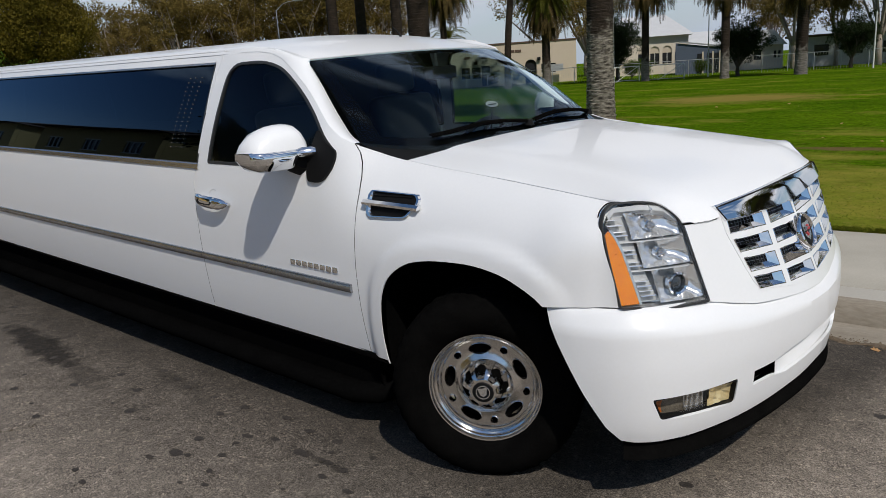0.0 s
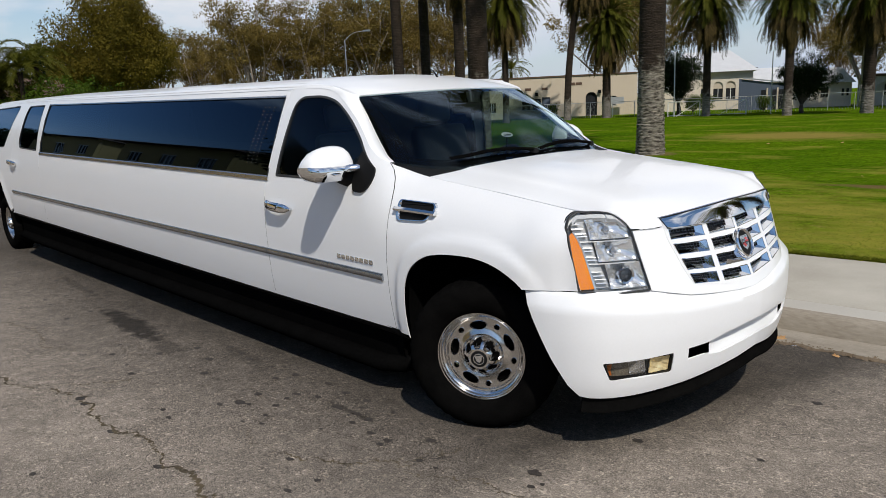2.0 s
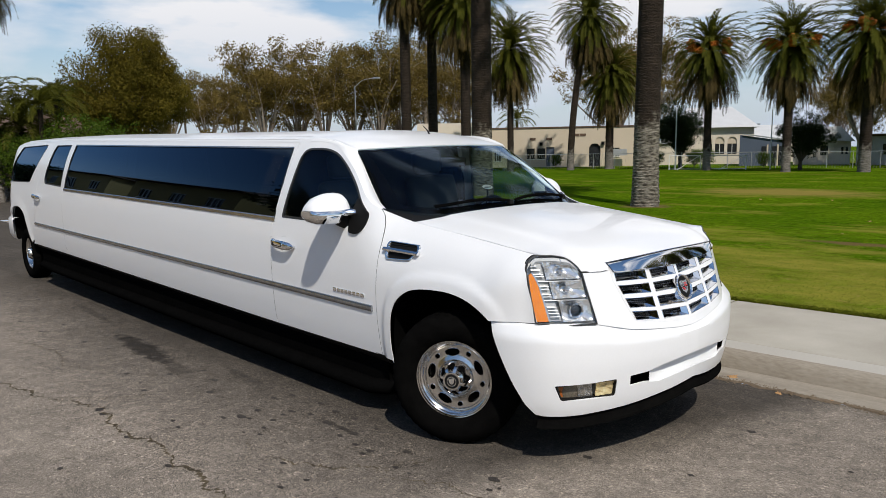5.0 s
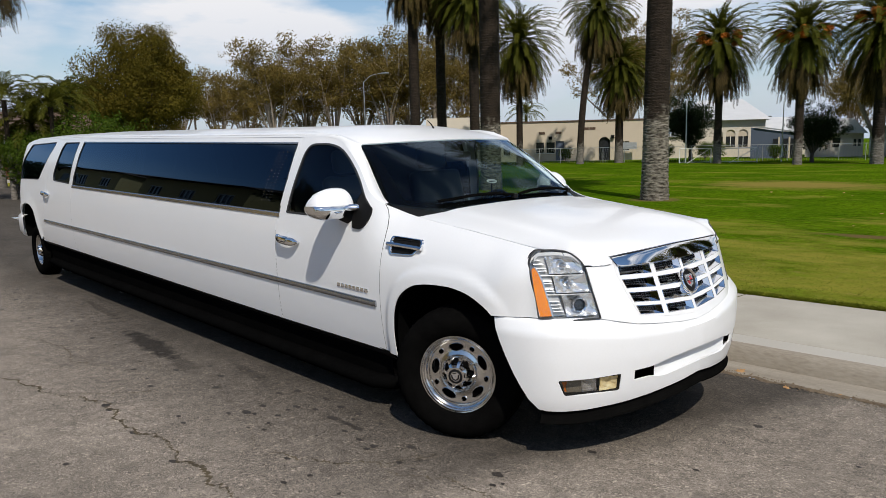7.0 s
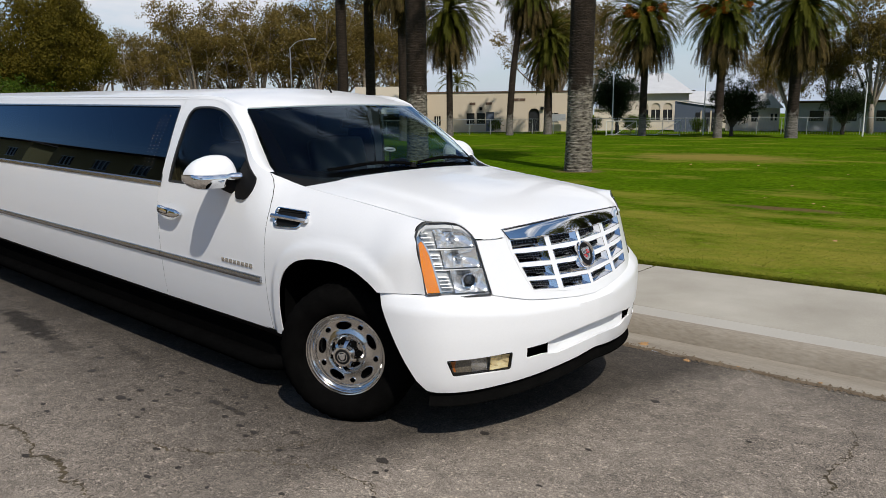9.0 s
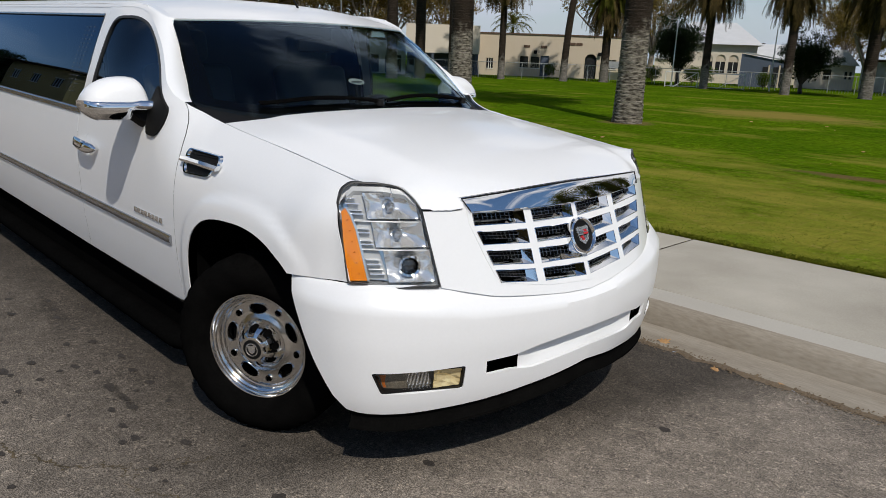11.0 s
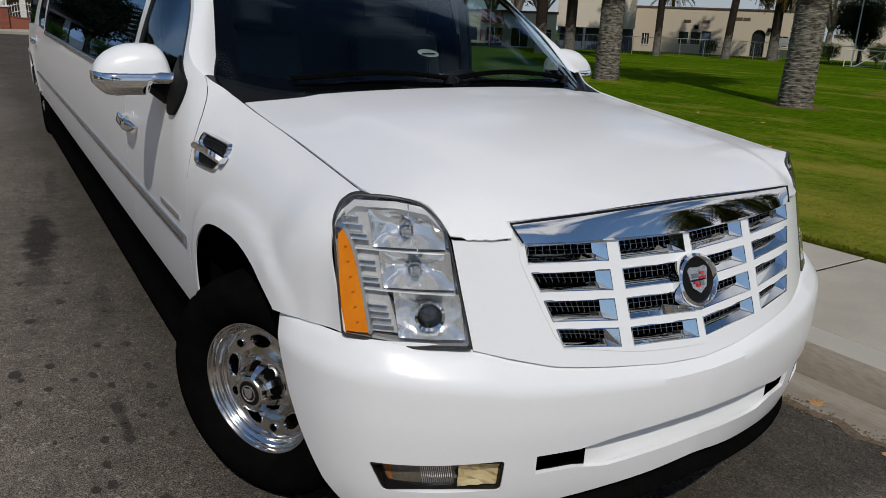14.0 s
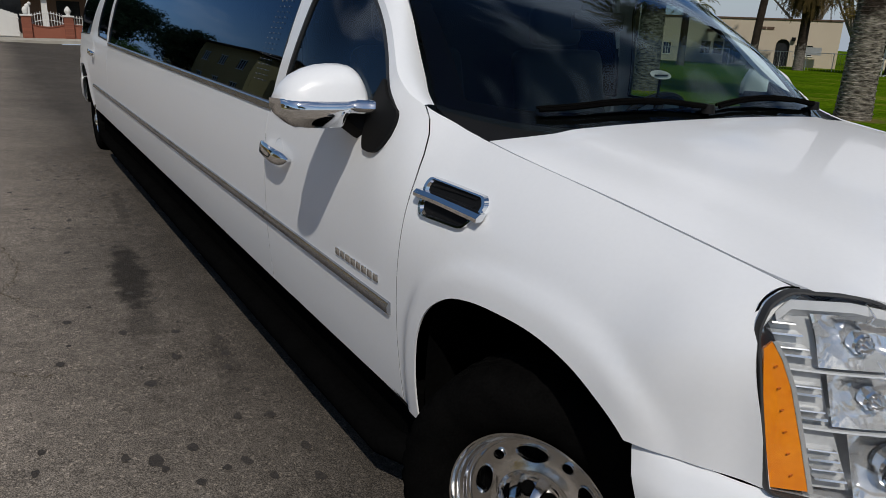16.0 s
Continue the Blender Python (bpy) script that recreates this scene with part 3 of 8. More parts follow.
_pol = sorted((math.atan2(z - ARCH_C[1], x - ARCH_C[0]), math.hypot(x - ARCH_C[0], z - ARCH_C[1])) for x, z in ARCH if z > 0.38)
arch_r = curve(*_pol)
REAR = -9.24


def rise(x):
    """The roof and window tops climb a little toward the back."""
    return 0.0125 * min(max(-1.83 - x, 0.0), 5.4)


def flare(x, z, cx):
    dx, dz = x - cx - ARCH_C[0], z - ARCH_C[1]
    if abs(dx) > 0.9 or dz < -0.1:
        return 0.0
    q = math.hypot(dx, dz) - arch_r(min(max(math.atan2(dz, dx), _pol[0][0]), _pol[-1][0]))
    return 0.016 * (1 - smooth01((q - 0.060) / 0.044))


def fender_width(x, z):
    """The front wing: upright over the wheel, then one clean curve in to the bonnet's edge."""
    low, top = fender_low(x), fender_top(x)
    z0 = 0.78 + 0.14 * smooth01((x - 0.15) / 0.32)
    t = min(max((z - z0) / (top - z0), 0.0), 1.0)
    return min(low, belt(min(z, 0.85))) - (low - hood_in(x)) * t ** (2.5 + 0.5 * smooth01((x - 0.2) / 0.25))


def half_width(x, z):
    zz = z - rise(x) * smooth01((z - 1.15) / 0.5)
    w = belt(zz)
    w -= 0.048 * smooth01((z - 1.30) / 0.30) * smooth01((x + 1.70) / 0.45)
    if x > -1.0:
        k = smooth01((x + 0.88) / 0.28)
        w = w * (1 - k) + fender_width(x, z) * k
    w += flare(x, z, 0.0) * (1 - smooth01((x - 0.25) / 0.2)) + flare(x, z, REAR)
    if x < -9.62:
        w -= 0.30 * ((-9.62 - x) / 0.62) ** 2.4
    return w


def side(x, z):
    return Vector((x, -half_width(x, z), z))


# fender
gap = [(-0.648, 0.405), (-0.656, 0.50), (-0.664, 0.62), (-0.667, 0.80), (-0.660, 1.0), (-0.655, 1.12), (-0.659, 1.19), (-0.671, 1.245), (-0.690, 1.288), (-0.716, 1.3235)]
f_top = [(x, fender_top(x) + 0.001) for x in (-0.70, -0.68, -0.66, -0.63, -0.60, -0.56, -0.5, -0.35, -0.2, -0.05, 0.1, 0.25, 0.38, 0.462, 0.486)]
f_lamp = [(0.490, 1.136), (0.476, 1.121), (0.470, 1.077), (0.549, 0.806)]
f_gap = [(0.42, 0.800), (0.33, 0.797), (0.297, 0.795)]
arch_up = [p for p in ARCH if p[0] < 0.290][::-1]
fender = trimmed(side, gap + f_top + f_lamp + f_gap + arch_up[:-1] + [(-0.529, 0.40), (-0.60, 0.403)], step=0.022, edge=0.012, depth=0.005, out=(0, -1, 0))
pair("front_fender", fender, PAINT, car)


def off(poly, d):
    return [(x + d, z) for x, z in poly]


# front door, with its window opening
door_win = rounded([(-1.812, 1.208), (-1.700, 1.706), (-1.45, 1.708), (-1.315, 1.672), (-1.203, 1.608), (-1.075, 1.526), (-0.962, 1.446), (-0.790, 1.290), (-0.84, 1.208)], [0.02, 0.10, 0.08, 0.06, 0.05, 0.05, 0.05, 0.03, 0.03])
door_front = [(x - 0.0036, z) for x, z in gap[:-1]] + [(-0.7215, 1.3235)]
frame_edge = [(-0.785, 1.352), (-0.856, 1.402), (-0.942, 1.464), (-1.056, 1.545), (-1.184, 1.627), (-1.300, 1.692)]
pillar_edge = frame_edge + [(-1.365, 1.738)]
DOOR_X = -1.938
door = door_front[:] + pillar_edge + [(-1.40, 1.762), (-1.60, 1.775), (-1.78, 1.775)] + [(-1.80, 1.70), (-1.86, 1.45), (-1.915, 1.22), (DOOR_X, 1.10), (DOOR_X, 0.75), (DOOR_X, 0.398)]
pair("front_door", trimmed(side, door, [door_win], step=0.026, edge=0.014, depth=0.006, out=(0, -1, 0)), PAINT, car)

# long middle panel with the stretched window
win_z = lambda x: 1.715 + 0.0122 * (-1.83 - x)
sill_z = lambda x: 1.197 + 0.0068 * (-1.9 - x)
long_win = rounded([(-1.905, sill_z(-1.9)), (-7.085, sill_z(-7.08)), (-7.065, 1.35), (-6.985, 1.60), (-6.93, win_z(-6.93)), (-1.838, win_z(-1.84)), (-1.862, 1.45)], [0.02, 0.02, 0, 0, 0.03, 0.02, 0])
mid_x = [-2.4 - 0.4 * i for i in range(12)]
mid = [(DOOR_X - 0.004, 0.398), (DOOR_X - 0.004, 0.75), (DOOR_X - 0.004, 1.10), (-1.919, 1.22), (-1.864, 1.45), (-1.804, 1.70), (-1.784, 1.777)] + [(x, 1.778 + rise(x)) for x in mid_x] + [(-7.015, 1.842), (-7.065, 1.6), (-7.115, 1.3), (-7.13, 1.0), (-7.13, 0.40)]
pair("side_panel", trimmed(side, mid, [long_win], step=0.085, edge=0.045, depth=0.02, out=(0, -1, 0)), PAINT, car)

# rear door
rear_arch = [(REAR + x, z) for x, z in ARCH]
rd_win = rounded([(-7.225, 1.252), (-7.96, 1.272), (-7.985, 1.36), (-7.80, 1.70), (-7.73, 1.778), (-7.10, 1.778)], [0.02, 0.07, 0.05, 0.06, 0.06, 0.02])
rd_back = [(-7.90, 1.842), (-7.97, 1.70), (-8.15, 1.45), (-8.31, 1.22), (-8.345, 1.05), (-8.36, 0.90), (-8.48, 0.74), (-8.60, 0.60), (-8.655, 0.46), (-8.66, 0.40)]
rd = [(-7.134, 0.40), (-7.134, 1.0), (-7.119, 1.3), (-7.069, 1.6), (-7.019, 1.842)] + rd_back
pair("rear_door", trimmed(side, rd, [rd_win], step=0.07, edge=0.035, depth=0.02, out=(0, -1, 0)), PAINT, car)

# rear quarter
q_win = rounded([(-8.70, 1.270), (-9.90, 1.252), (-9.86, 1.36), (-9.62, 1.60), (-9.40, 1.768), (-8.13, 1.790), (-8.20, 1.70)], [0.05, 0.04, 0.08, 0.1, 0.05, 0.05, 0.05])
ra = sorted([p for p in rear_arch], key=lambda p: -p[0])
quarter = [(x - 0.004, z) for x, z in rd_back[::-1]][1:] + [(-8.6, 1.845), (-9.1, 1.838), (-9.5, 1.815), (-9.75, 1.76), (-9.90, 1.60), (-10.05, 1.30), (-10.16, 1.05), (-10.20, 0.80), (-10.20, 0.55), (-10.05, 0.42), (-9.83, 0.40)]
quarter += [p for p in rear_arch if p[1] > 0.39]
pair("rear_quarter", trimmed(side, quarter, [q_win], step=0.06, edge=0.03, depth=0.02, out=(0, -1, 0)), PAINT, car)

# roof
crown_front = lambda y: -1.045 - 0.155 * (abs(y) / 0.71) ** 2.0


def roof(x, y):
    rail, top = 1.772 + rise(x), 1.838 + rise(x)
    if x > -1.9:
        t = (x + 1.9) / 0.8
        top -= 0.118 * t * t
        rail -= 0.075 * max(t, 0) ** 1.6
    if x < -9.0:
        t = (-9.0 - x) / 1.0
        top -= 0.07 * t * t
        rail -= 0.06 * t * t
    z = rail + (top - rail) * (1 - (abs(y) / 0.775) ** 2.4)
    if x > -1.75:
        # the front edge comes down to the top of the glass
        a = min(abs(y), 0.715)
        t = (crown_front(a) + 1.9) / 0.8
        r1, t1 = 1.772 - 0.075 * t ** 1.6, 1.838 - 0.118 * t * t
        want = 1.712 - 0.018 * (a / 0.706) ** 2
        k = min(max((x + 1.75) / (crown_front(a) + 1.75), 0.0), 1.15)
        z += (want - r1 - (t1 - r1) * (1 - (a / 0.775) ** 2.4)) * k * k
    return Vector((x, y, z))


edge_y = lambda x: 0.777 if -9.2 < x < -1.7 else (0.777 - 0.055 * ((x + 1.7) / 0.48) ** 1.5 if x >= -1.7 else 0.777 - 0.10 * ((-9.2 - x) / 0.75) ** 2)
xs_roof = [-1.21, -1.29, -1.42, -1.55, -1.7, -2.2] + [-2.8 - 0.6 * i for i in range(11)] + [-9.2, -9.4, -9.6, -9.8, -9.93]
r_out = [(x, -edge_y(x)) for x in xs_roof] + [(-9.97, -0.5), (-9.98, 0), (-9.97, 0.5)] + [(x, edge_y(x)) for x in xs_roof[::-1]] + [(crown_front(y), y) for y in (0.6, 0.45, 0.3, 0.15, 0, -0.15, -0.3, -0.45, -0.6)]
part("roof", trimmed(roof, r_out, step=0.07, edge=0.035, depth=0.010, out=(0, 0, 1)), PAINT, car)

# windscreen pillar: a rounded strip from the door frame round to the glass
outer_ = [side(x, z) for x, z in spline2([(-0.7225, 1.3235)] + frame_edge, 4)]
px_ = curve((1.3235, -0.724), (1.352, -0.803), (1.396, -0.880), (1.500, -1.000), (1.604, -1.110), (1.694, -1.205))
py_ = curve((1.3235, 0.843), (1.352, 0.818), (1.396, 0.788), (1.500, 0.754), (1.604, 0.722), (1.694, 0.701))
inner_ = [Vector((px_(p.z), -py_(p.z), p.z)) for p in outer_]
strip_ = []
for k in range(9):
    t = k / 8
    strip_.append([a.lerp(b, t) + Vector((0.55, -0.60, 0.55)) * (0.012 * math.sin(math.pi * t) * min(1.0, (a - b).length / 0.09)) for a, b in zip(outer_, inner_)])
pair("screen_pillar", outward(loft(strip_)), PAINT, car)

# rounded rail from the door frames over to the roof
rail_low = [(-9.30, 1.80), (-9.0, 1.812)] + [(x, 1.752 + rise(x)) for x in [-8.6 + 0.4 * i for i in range(17)]] + [(-1.84, 1.752), (-1.62, 1.752), (-1.50, 1.749), (-1.42, 1.738), (-1.365, 1.722), (-1.325, 1.706), (-1.300, 1.6925)]
rail_top = [x for x, z in rail_low[:-6]] + [-1.50, -1.40, -1.32, -1.26, -1.225, -1.20]
rail_rows = []
for (x, z), xt in zip(rail_low, rail_top):
    p, u_ = side(x, z), roof(xt, -0.66 - 0.03 * smooth01((xt + 1.5) / 0.3))
    d_ = (p - u_).length
    tang = (side(x, z + 0.01) - side(x, z - 0.01)).normalized()
    a, b_ = p + tang * (d_ * 0.38), u_ + Vector((0, -d_ * 0.42, -0.002))
    rail_rows.append([p * (1 - t) ** 3 + a * (3 * t * (1 - t) ** 2) + b_ * (3 * t * t * (1 - t)) + u_ * t ** 3 + Vector((0, -0.0014 * (1 - t), 0.0014)) for t in (i / 8 for i in range(9))])
for k in (1, 3, 5):
    rail_rows.append([row[-1 - k] + Vector((0.001, -0.001, 0.0015 - 0.0006 * k)) for row in strip_])
pair("roof_rail", outward(loft(rail_rows)), PAINT, car)

# bonnet
hood_c = curve((-0.62, 1.306), (-0.3, 1.283), (0.0, 1.260), (0.3, 1.222), (0.55, 1.170), (0.70, 1.125), (0.82, 1.085), (0.9, 1.05))
front_c = curve((0.0, 0.876), (0.1, 0.874), (0.2, 0.866), (0.3, 0.855), (0.414, 0.835), (0.51, 0.802), (0.633, 0.742), (0.70, 0.70))
lean_c = curve((0.0, 0.40), (0.25, 0.38), (0.5, 0.31), (0.7, 0.28))


def nose_x(y):
    a = abs(y)
    k = smooth01((a - 0.508) / 0.022)
    return (0.760 - 0.052 * (a / 0.51) ** 1.9) * (1 - k) + (front_c(a) - 0.0677) * k



nose_z = curve((0.0, 1.104), (0.3, 1.099), (0.46, 1.089), (0.509, 1.085), (0.524, 1.056), (0.60, 1.0525), (0.8, 1.051))


def lamp_face(y, z, deep=0.0):
    a = abs(y)
    x = 0.742 - 0.725 * (a - 0.633) - 0.32 * (z - 0.79)
    u, w = (a - 0.633) / 0.259, (z - 0.79) / 0.35
    x += 0.020 * (1 - (2 * u - 1) ** 2) - 0.055 * smooth01((w - 0.80) / 0.25) * (1 - u)
    return Vector((x - deep * 0.8, -(a - deep * 0.35), z))


def bonnet_sheet(x, a):
    """The bonnet's broad crown, before its edge is turned down to lamps and grille."""
    e, c = fender_top(x), hood_c(x)
    z = c - (c - e) * (a / 0.806) ** 2.3
    return z + 0.007 * smooth01((0.62 - a) / 0.09) * smooth01((0.75 - x) / 0.3)


LAMP_EDGE = [lamp_face(y, z) for y, z in ((0.806, 1.146), (0.775, 1.144), (0.745, 1.142), (0.715, 1.137), (0.693, 1.131), (0.678, 1.121), (0.669, 1.104), (0.660, 1.084), (0.651, 1.0545))]
NOSE_EDGE = [Vector((nose_x(a), -a, nose_z(a))) for a in (0.64, 0.62, 0.60, 0.57, 0.54, 0.525, 0.512, 0.505, 0.48, 0.45, 0.42, 0.38, 0.33, 0.28, 0.22, 0.16, 0.11, 0.05, 0.0)]
EDGE = np.concatenate([np.linspace(p, q, max(2, int((q - p).length / 0.005)), endpoint=False) for p, q in zip(LAMP_EDGE + NOSE_EDGE, (LAMP_EDGE + NOSE_EDGE)[1:])])
EDGE_DROP = np.array([p[2] - bonnet_sheet(p[0], -p[1]) for p in EDGE])


def bonnet(x, y):
    a = abs(y)
    z = bonnet_sheet(x, a)
    if x > 0.2:
        d2 = (EDGE[:, 0] - x) ** 2 + (EDGE[:, 1] + a) ** 2
        d = math.sqrt(d2.min())
        w = np.exp(-(d2 - d * d) / (2 * (0.004 + 0.4 * d) ** 2))
        z += float((w * EDGE_DROP).sum() / w.sum()) * max(0.0, 1 - d / 0.17) ** 2.2
    return Vector((x, y, z))


cowl_x = lambda y: -0.405 - 0.075 * (abs(y) / 0.8) ** 2.5
h_r = [(-0.48, -0.8035), (-0.2, -0.801), (0.04, -0.797), (0.25, -0.7975), (0.458, -0.7985), (0.506, -0.7985)] + [(p.x, p.y) for p in LAMP_EDGE[1:]]
h_f = [(nose_x(y), y) for y in (-0.62, -0.57, -0.525, -0.505, -0.42, -0.33, -0.22, -0.11)]
h_half = h_r + h_f
h_out = h_half + [(nose_x(0), 0)] + [(x, -y) for x, y in h_half[::-1]] + [(cowl_x(y), y) for y in (0.7, 0.5, 0.3, 0.1, -0.1, -0.3, -0.5, -0.7)]
part("bonnet", trimmed(bonnet, h_out, step=0.04, edge=0.018, depth=0.005, out=(0, 0, 1)), PAINT, car)

# front header panel round the grille
def header(y, z):
    return Vector((front_c(abs(y)) - lean_c(abs(y)) * (z - 0.79), y, z))


bump_top = curve((0.0, 0.698), (0.1, 0.703), (0.25, 0.719), (0.46, 0.745), (0.56, 0.762), (0.633, 0.781), (0.89, 0.801), (1.0, 0.795))
g_half = [(-0.505, 1.052), (-0.502, 1.0), (-0.463, 0.875), (-0.440, 0.815), (-0.418, 0.790), (-0.22, 0.752), (0, 0.733)]
g_open = g_half + [(-y, z) for y, z in g_half[::-1][1:]]
hp_half = [(-0.523, 1.076), (-0.530, 1.0505), (-0.585, 1.0505), (-0.6515, 1.0505), (-0.6425, 0.93), (-0.6305, 0.787)]
hp = hp_half + [(y, bump_top(abs(y))) for y in (-0.46, -0.3, -0.15, 0.0, 0.15, 0.3, 0.46)] + [(-y, z) for y, z in hp_half[::-1]] + [(0.49, 1.062), (0.25, 1.075), (0, 1.08), (-0.25, 1.075), (-0.49, 1.062)]
part("grille_surround", trimmed(header, hp, [g_open], step=0.05, edge=0.02, depth=0.025, out=(1, 0, 0)), PAINT, car)

# grille: white lattice, chrome cell liners, black mesh
grille = part("grille", trimmed(lambda y, z: header(y, z) + Vector((-0.06, 0, 0)), g_open, step=0.1, edge=0.04, depth=0, out=(1, 0, 0)), DARK, car, "chrome and white egg-crate grille")
cells = []
row_z = [(1.037, 0.994), (0.973, 0.928), (0.907, 0.859), (0.841, 0.800)]
lim = lambda z: 0.503 - 0.33 * (1.0 - z) if z < 1.0 else 0.505
for zt_, zb_ in row_z:
    for c in range(4):
        l, r_ = (-0.5 + 0.25 * c, -0.25 + 0.25 * c)
        drop = lambda y, z: -(0.014 + 0.036 * (1.04 - z) / 0.25) * (1 - min(1.0, abs(y) / 0.5) ** 1.5)
        pts = []
        for z in (zt_, zb_):
            yl = max(l + 0.011, -lim(z) + 0.012) if c == 0 else l + (0.013 if c == 2 else 0.019)
            yr = min(r_ - 0.011, lim(z) - 0.012) if c == 3 else r_ - (0.013 if c == 1 else 0.019)
            pts.append((yl, yr, z))
        poly = [(y_, z_ + drop(y_, z_)) for y_, z_ in ((pts[0][0], pts[0][2]), (pts[0][1], pts[0][2]), (pts[1][1], pts[1][2]), (pts[1][0], pts[1][2]))]
        cells.append(poly)
frame_half = [(-0.508, 1.050), (-0.505, 1.0), (-0.466, 0.875), (-0.443, 0.814), (-0.420, 0.787), (-0.22, 0.749), (0, 0.730)]
lat = trimmed(lambda y, z: header(y, z) + Vector((0.002, 0, 0)), frame_half + [(-y, z) for y, z in frame_half[::-1][1:]], cells, step=0.06, edge=0.03, depth=0.006, out=(1, 0, 0))
part("lattice", lat, PAINT, grille, "white painted grille bars")
for k, poly in enumerate(cells):
    (y0, z0), (y1, z1), (y2, z2), (y3, z3) = poly
    f = [header(y, z) + Vector((0.003, 0, 0)) for y, z in poly]
    h_ = z0 - z3
    g = [header(y, z) + Vector((-0.021, 0, 0)) for y, z in ((y0, z0), (y1 - 0.028, z1), (y2 - 0.028, z2 + 0.34 * h_), (y3, z3 + 0.34 * h_))]
    chrome_bm = bmesh.new()
    loft([[f[3], f[2]], [g[3], g[2]]], bm=chrome_bm)
    loft([[f[2], f[1]], [g[2], g[1]]], bm=chrome_bm)
    part("cell_liner", chrome_bm, CHROME, grille, smooth=False)
    rim_bm = bmesh.new()
    tube(f + [f[0]], 0.0022, 5, rim_bm, caps=False)
    part("cell_rim", rim_bm, CHROME, grille, smooth=False)
    mesh_bm = bmesh.new()
    for i in range(1, 10):
        t = i / 10
        tube([g[0].lerp(g[1], t), g[3].lerp(g[2], t)], 0.0009, 4, mesh_bm)
    for t in (0.33, 0.66):
        tube([g[0].lerp(g[3], t), g[1].lerp(g[2], t)], 0.0009, 4, mesh_bm)
    part("mesh_insert", mesh_bm, TRIM, grille, smooth=False)
# chrome top bar
bar = []
for i in range(25):
    y = -0.519 + 1.038 * i / 24
    x0 = 0.768 - 0.052 * (abs(y) / 0.51) ** 1.9
    ztop = 1.108 - 0.018 * (abs(y) / 0.512) ** 1.5
    zlow = 1.043 - 0.015 * (1 - min(abs(y), 0.5) / 0.5)
    hx = header(y, zlow).x + 0.017
    t0, t1 = Vector((x0 - 0.008, y, ztop)), Vector((hx, y * 0.962, zlow))
    bar.append([t0 + Vector((-0.03, 0, 0.0)), t0 + Vector((-0.003, 0, 0.003)), t0 + Vector((0.004, 0, -0.001)), t0 * 0.66 + t1 * 0.34 + Vector((0.004, 0, 0)), t0 * 0.33 + t1 * 0.67 + Vector((0.004, 0, 0)), t1 + Vector((0.001, 0, 0.002)), t1 + Vector((-0.003, 0, -0.003)), t1 + Vector((-0.035, 0, -0.002))])
bar_part = part("chrome_bar", outward(loft(bar, caps=True)), CHROME, grille)
rim_ = [row[5] + Vector((0.001, 0, 0)) for row in bar[:1]] + [row[2] + Vector((0, 0, 0.001)) for row in bar] + [row[5] + Vector((0.001, 0, 0)) for row in bar[-1:]]
part("bar_rim", tube(rim_, 0.0026, 6), BLACK, bar_part)
# emblem: wreath ring, black disc, shield of coloured blocks
em = header(0, 0.898) + Vector((0.006, 0, 0))
EM = Matrix.Translation(em) @ Matrix.Rotation(radians(-21.8), 4, "Y") @ Matrix.Rotation(radians(90), 4, "Y")
badge = part("badge", lathe([(0.0, 0.0), (0.066, 0.0), (0.066, 0.012), (0.0, 0.012)], 40, m=EM), BLACK, grille, "round black badge with a chrome ring and crest")
part("ring", lathe([(0.057, 0.0), (0.060, 0.016), (0.066, 0.022), (0.073, 0.018), (0.076, 0.006), (0.076, -0.02)], 48, m=EM), CHROME, badge)


def crest(cx, m, k=1.0):
    """A shield outline; the plate's own axes are x down and y across."""
    return [(0.030 * k, 0.0), (0.016 * k, 0.021 * k), (-0.024 * k, 0.030 * k), (-0.030 * k, 0.022 * k), (-0.027 * k, 0.0), (-0.030 * k, -0.022 * k), (-0.024 * k, -0.030 * k), (0.016 * k, -0.021 * k)]


part("crest", trimmed(lambda u, v: EM @ Vector((u, v, 0.017)), crest(0, EM, 1.25), step=0.03, edge=0.03, depth=0.004, out=(1, 0, 0)), SILVER, badge)
for (u, v, su, sv), mt in (((-0.018, 0.013, 0.008, 0.014), RED), ((-0.006, 0.007, 0.008, 0.008), RED), ((-0.006, 0.020, 0.008, 0.012), RED), ((0.006, -0.013, 0.009, 0.012), RED), ((0.015, -0.006, 0.009, 0.010), RED), ((-0.012, -0.012, 0.012, 0.020), TRIM), ((0.010, 0.008, 0.014, 0.014), TRIM), ((0.0, -0.003, 0.004, 0.05), BLACK)):
    part("block", box((su, sv, 0.003), (u, v, 0.019), m=EM), mt, badge, smooth=False)

# bumper
B_PLAN = spline2([(0.947, 0.0), (0.935, -0.15), (0.908, -0.30), (0.874, -0.44), (0.828, -0.58), (0.757, -0.74), (0.663, -0.868), (0.56, -0.938), (0.44, -0.974), (0.33, -0.986), (0.20, -0.988)], 8)
_s = [0.0]
for a, b in zip(B_PLAN, B_PLAN[1:]):
    _s.append(_s[-1] + math.dist(a, b))
bx, by = curve(*zip(_s, [p[0] for p in B_PLAN])), curve(*zip(_s, [p[1] for p in B_PLAN]))
s_of_y = curve(*zip([-p[1] for p in B_PLAN], _s))
s_of_x = curve(*zip([p[0] for p in B_PLAN][::-1], _s[::-1]))
b_in = curve((0.18, -0.11), (0.24, -0.085), (0.30, -0.052), (0.38, -0.026), (0.48, -0.010), (0.60, 0.0), (0.675, -0.001), (0.695, -0.003), (0.705, -0.010), (0.72, -0.025), (0.77, -0.074), (0.81, -0.115))
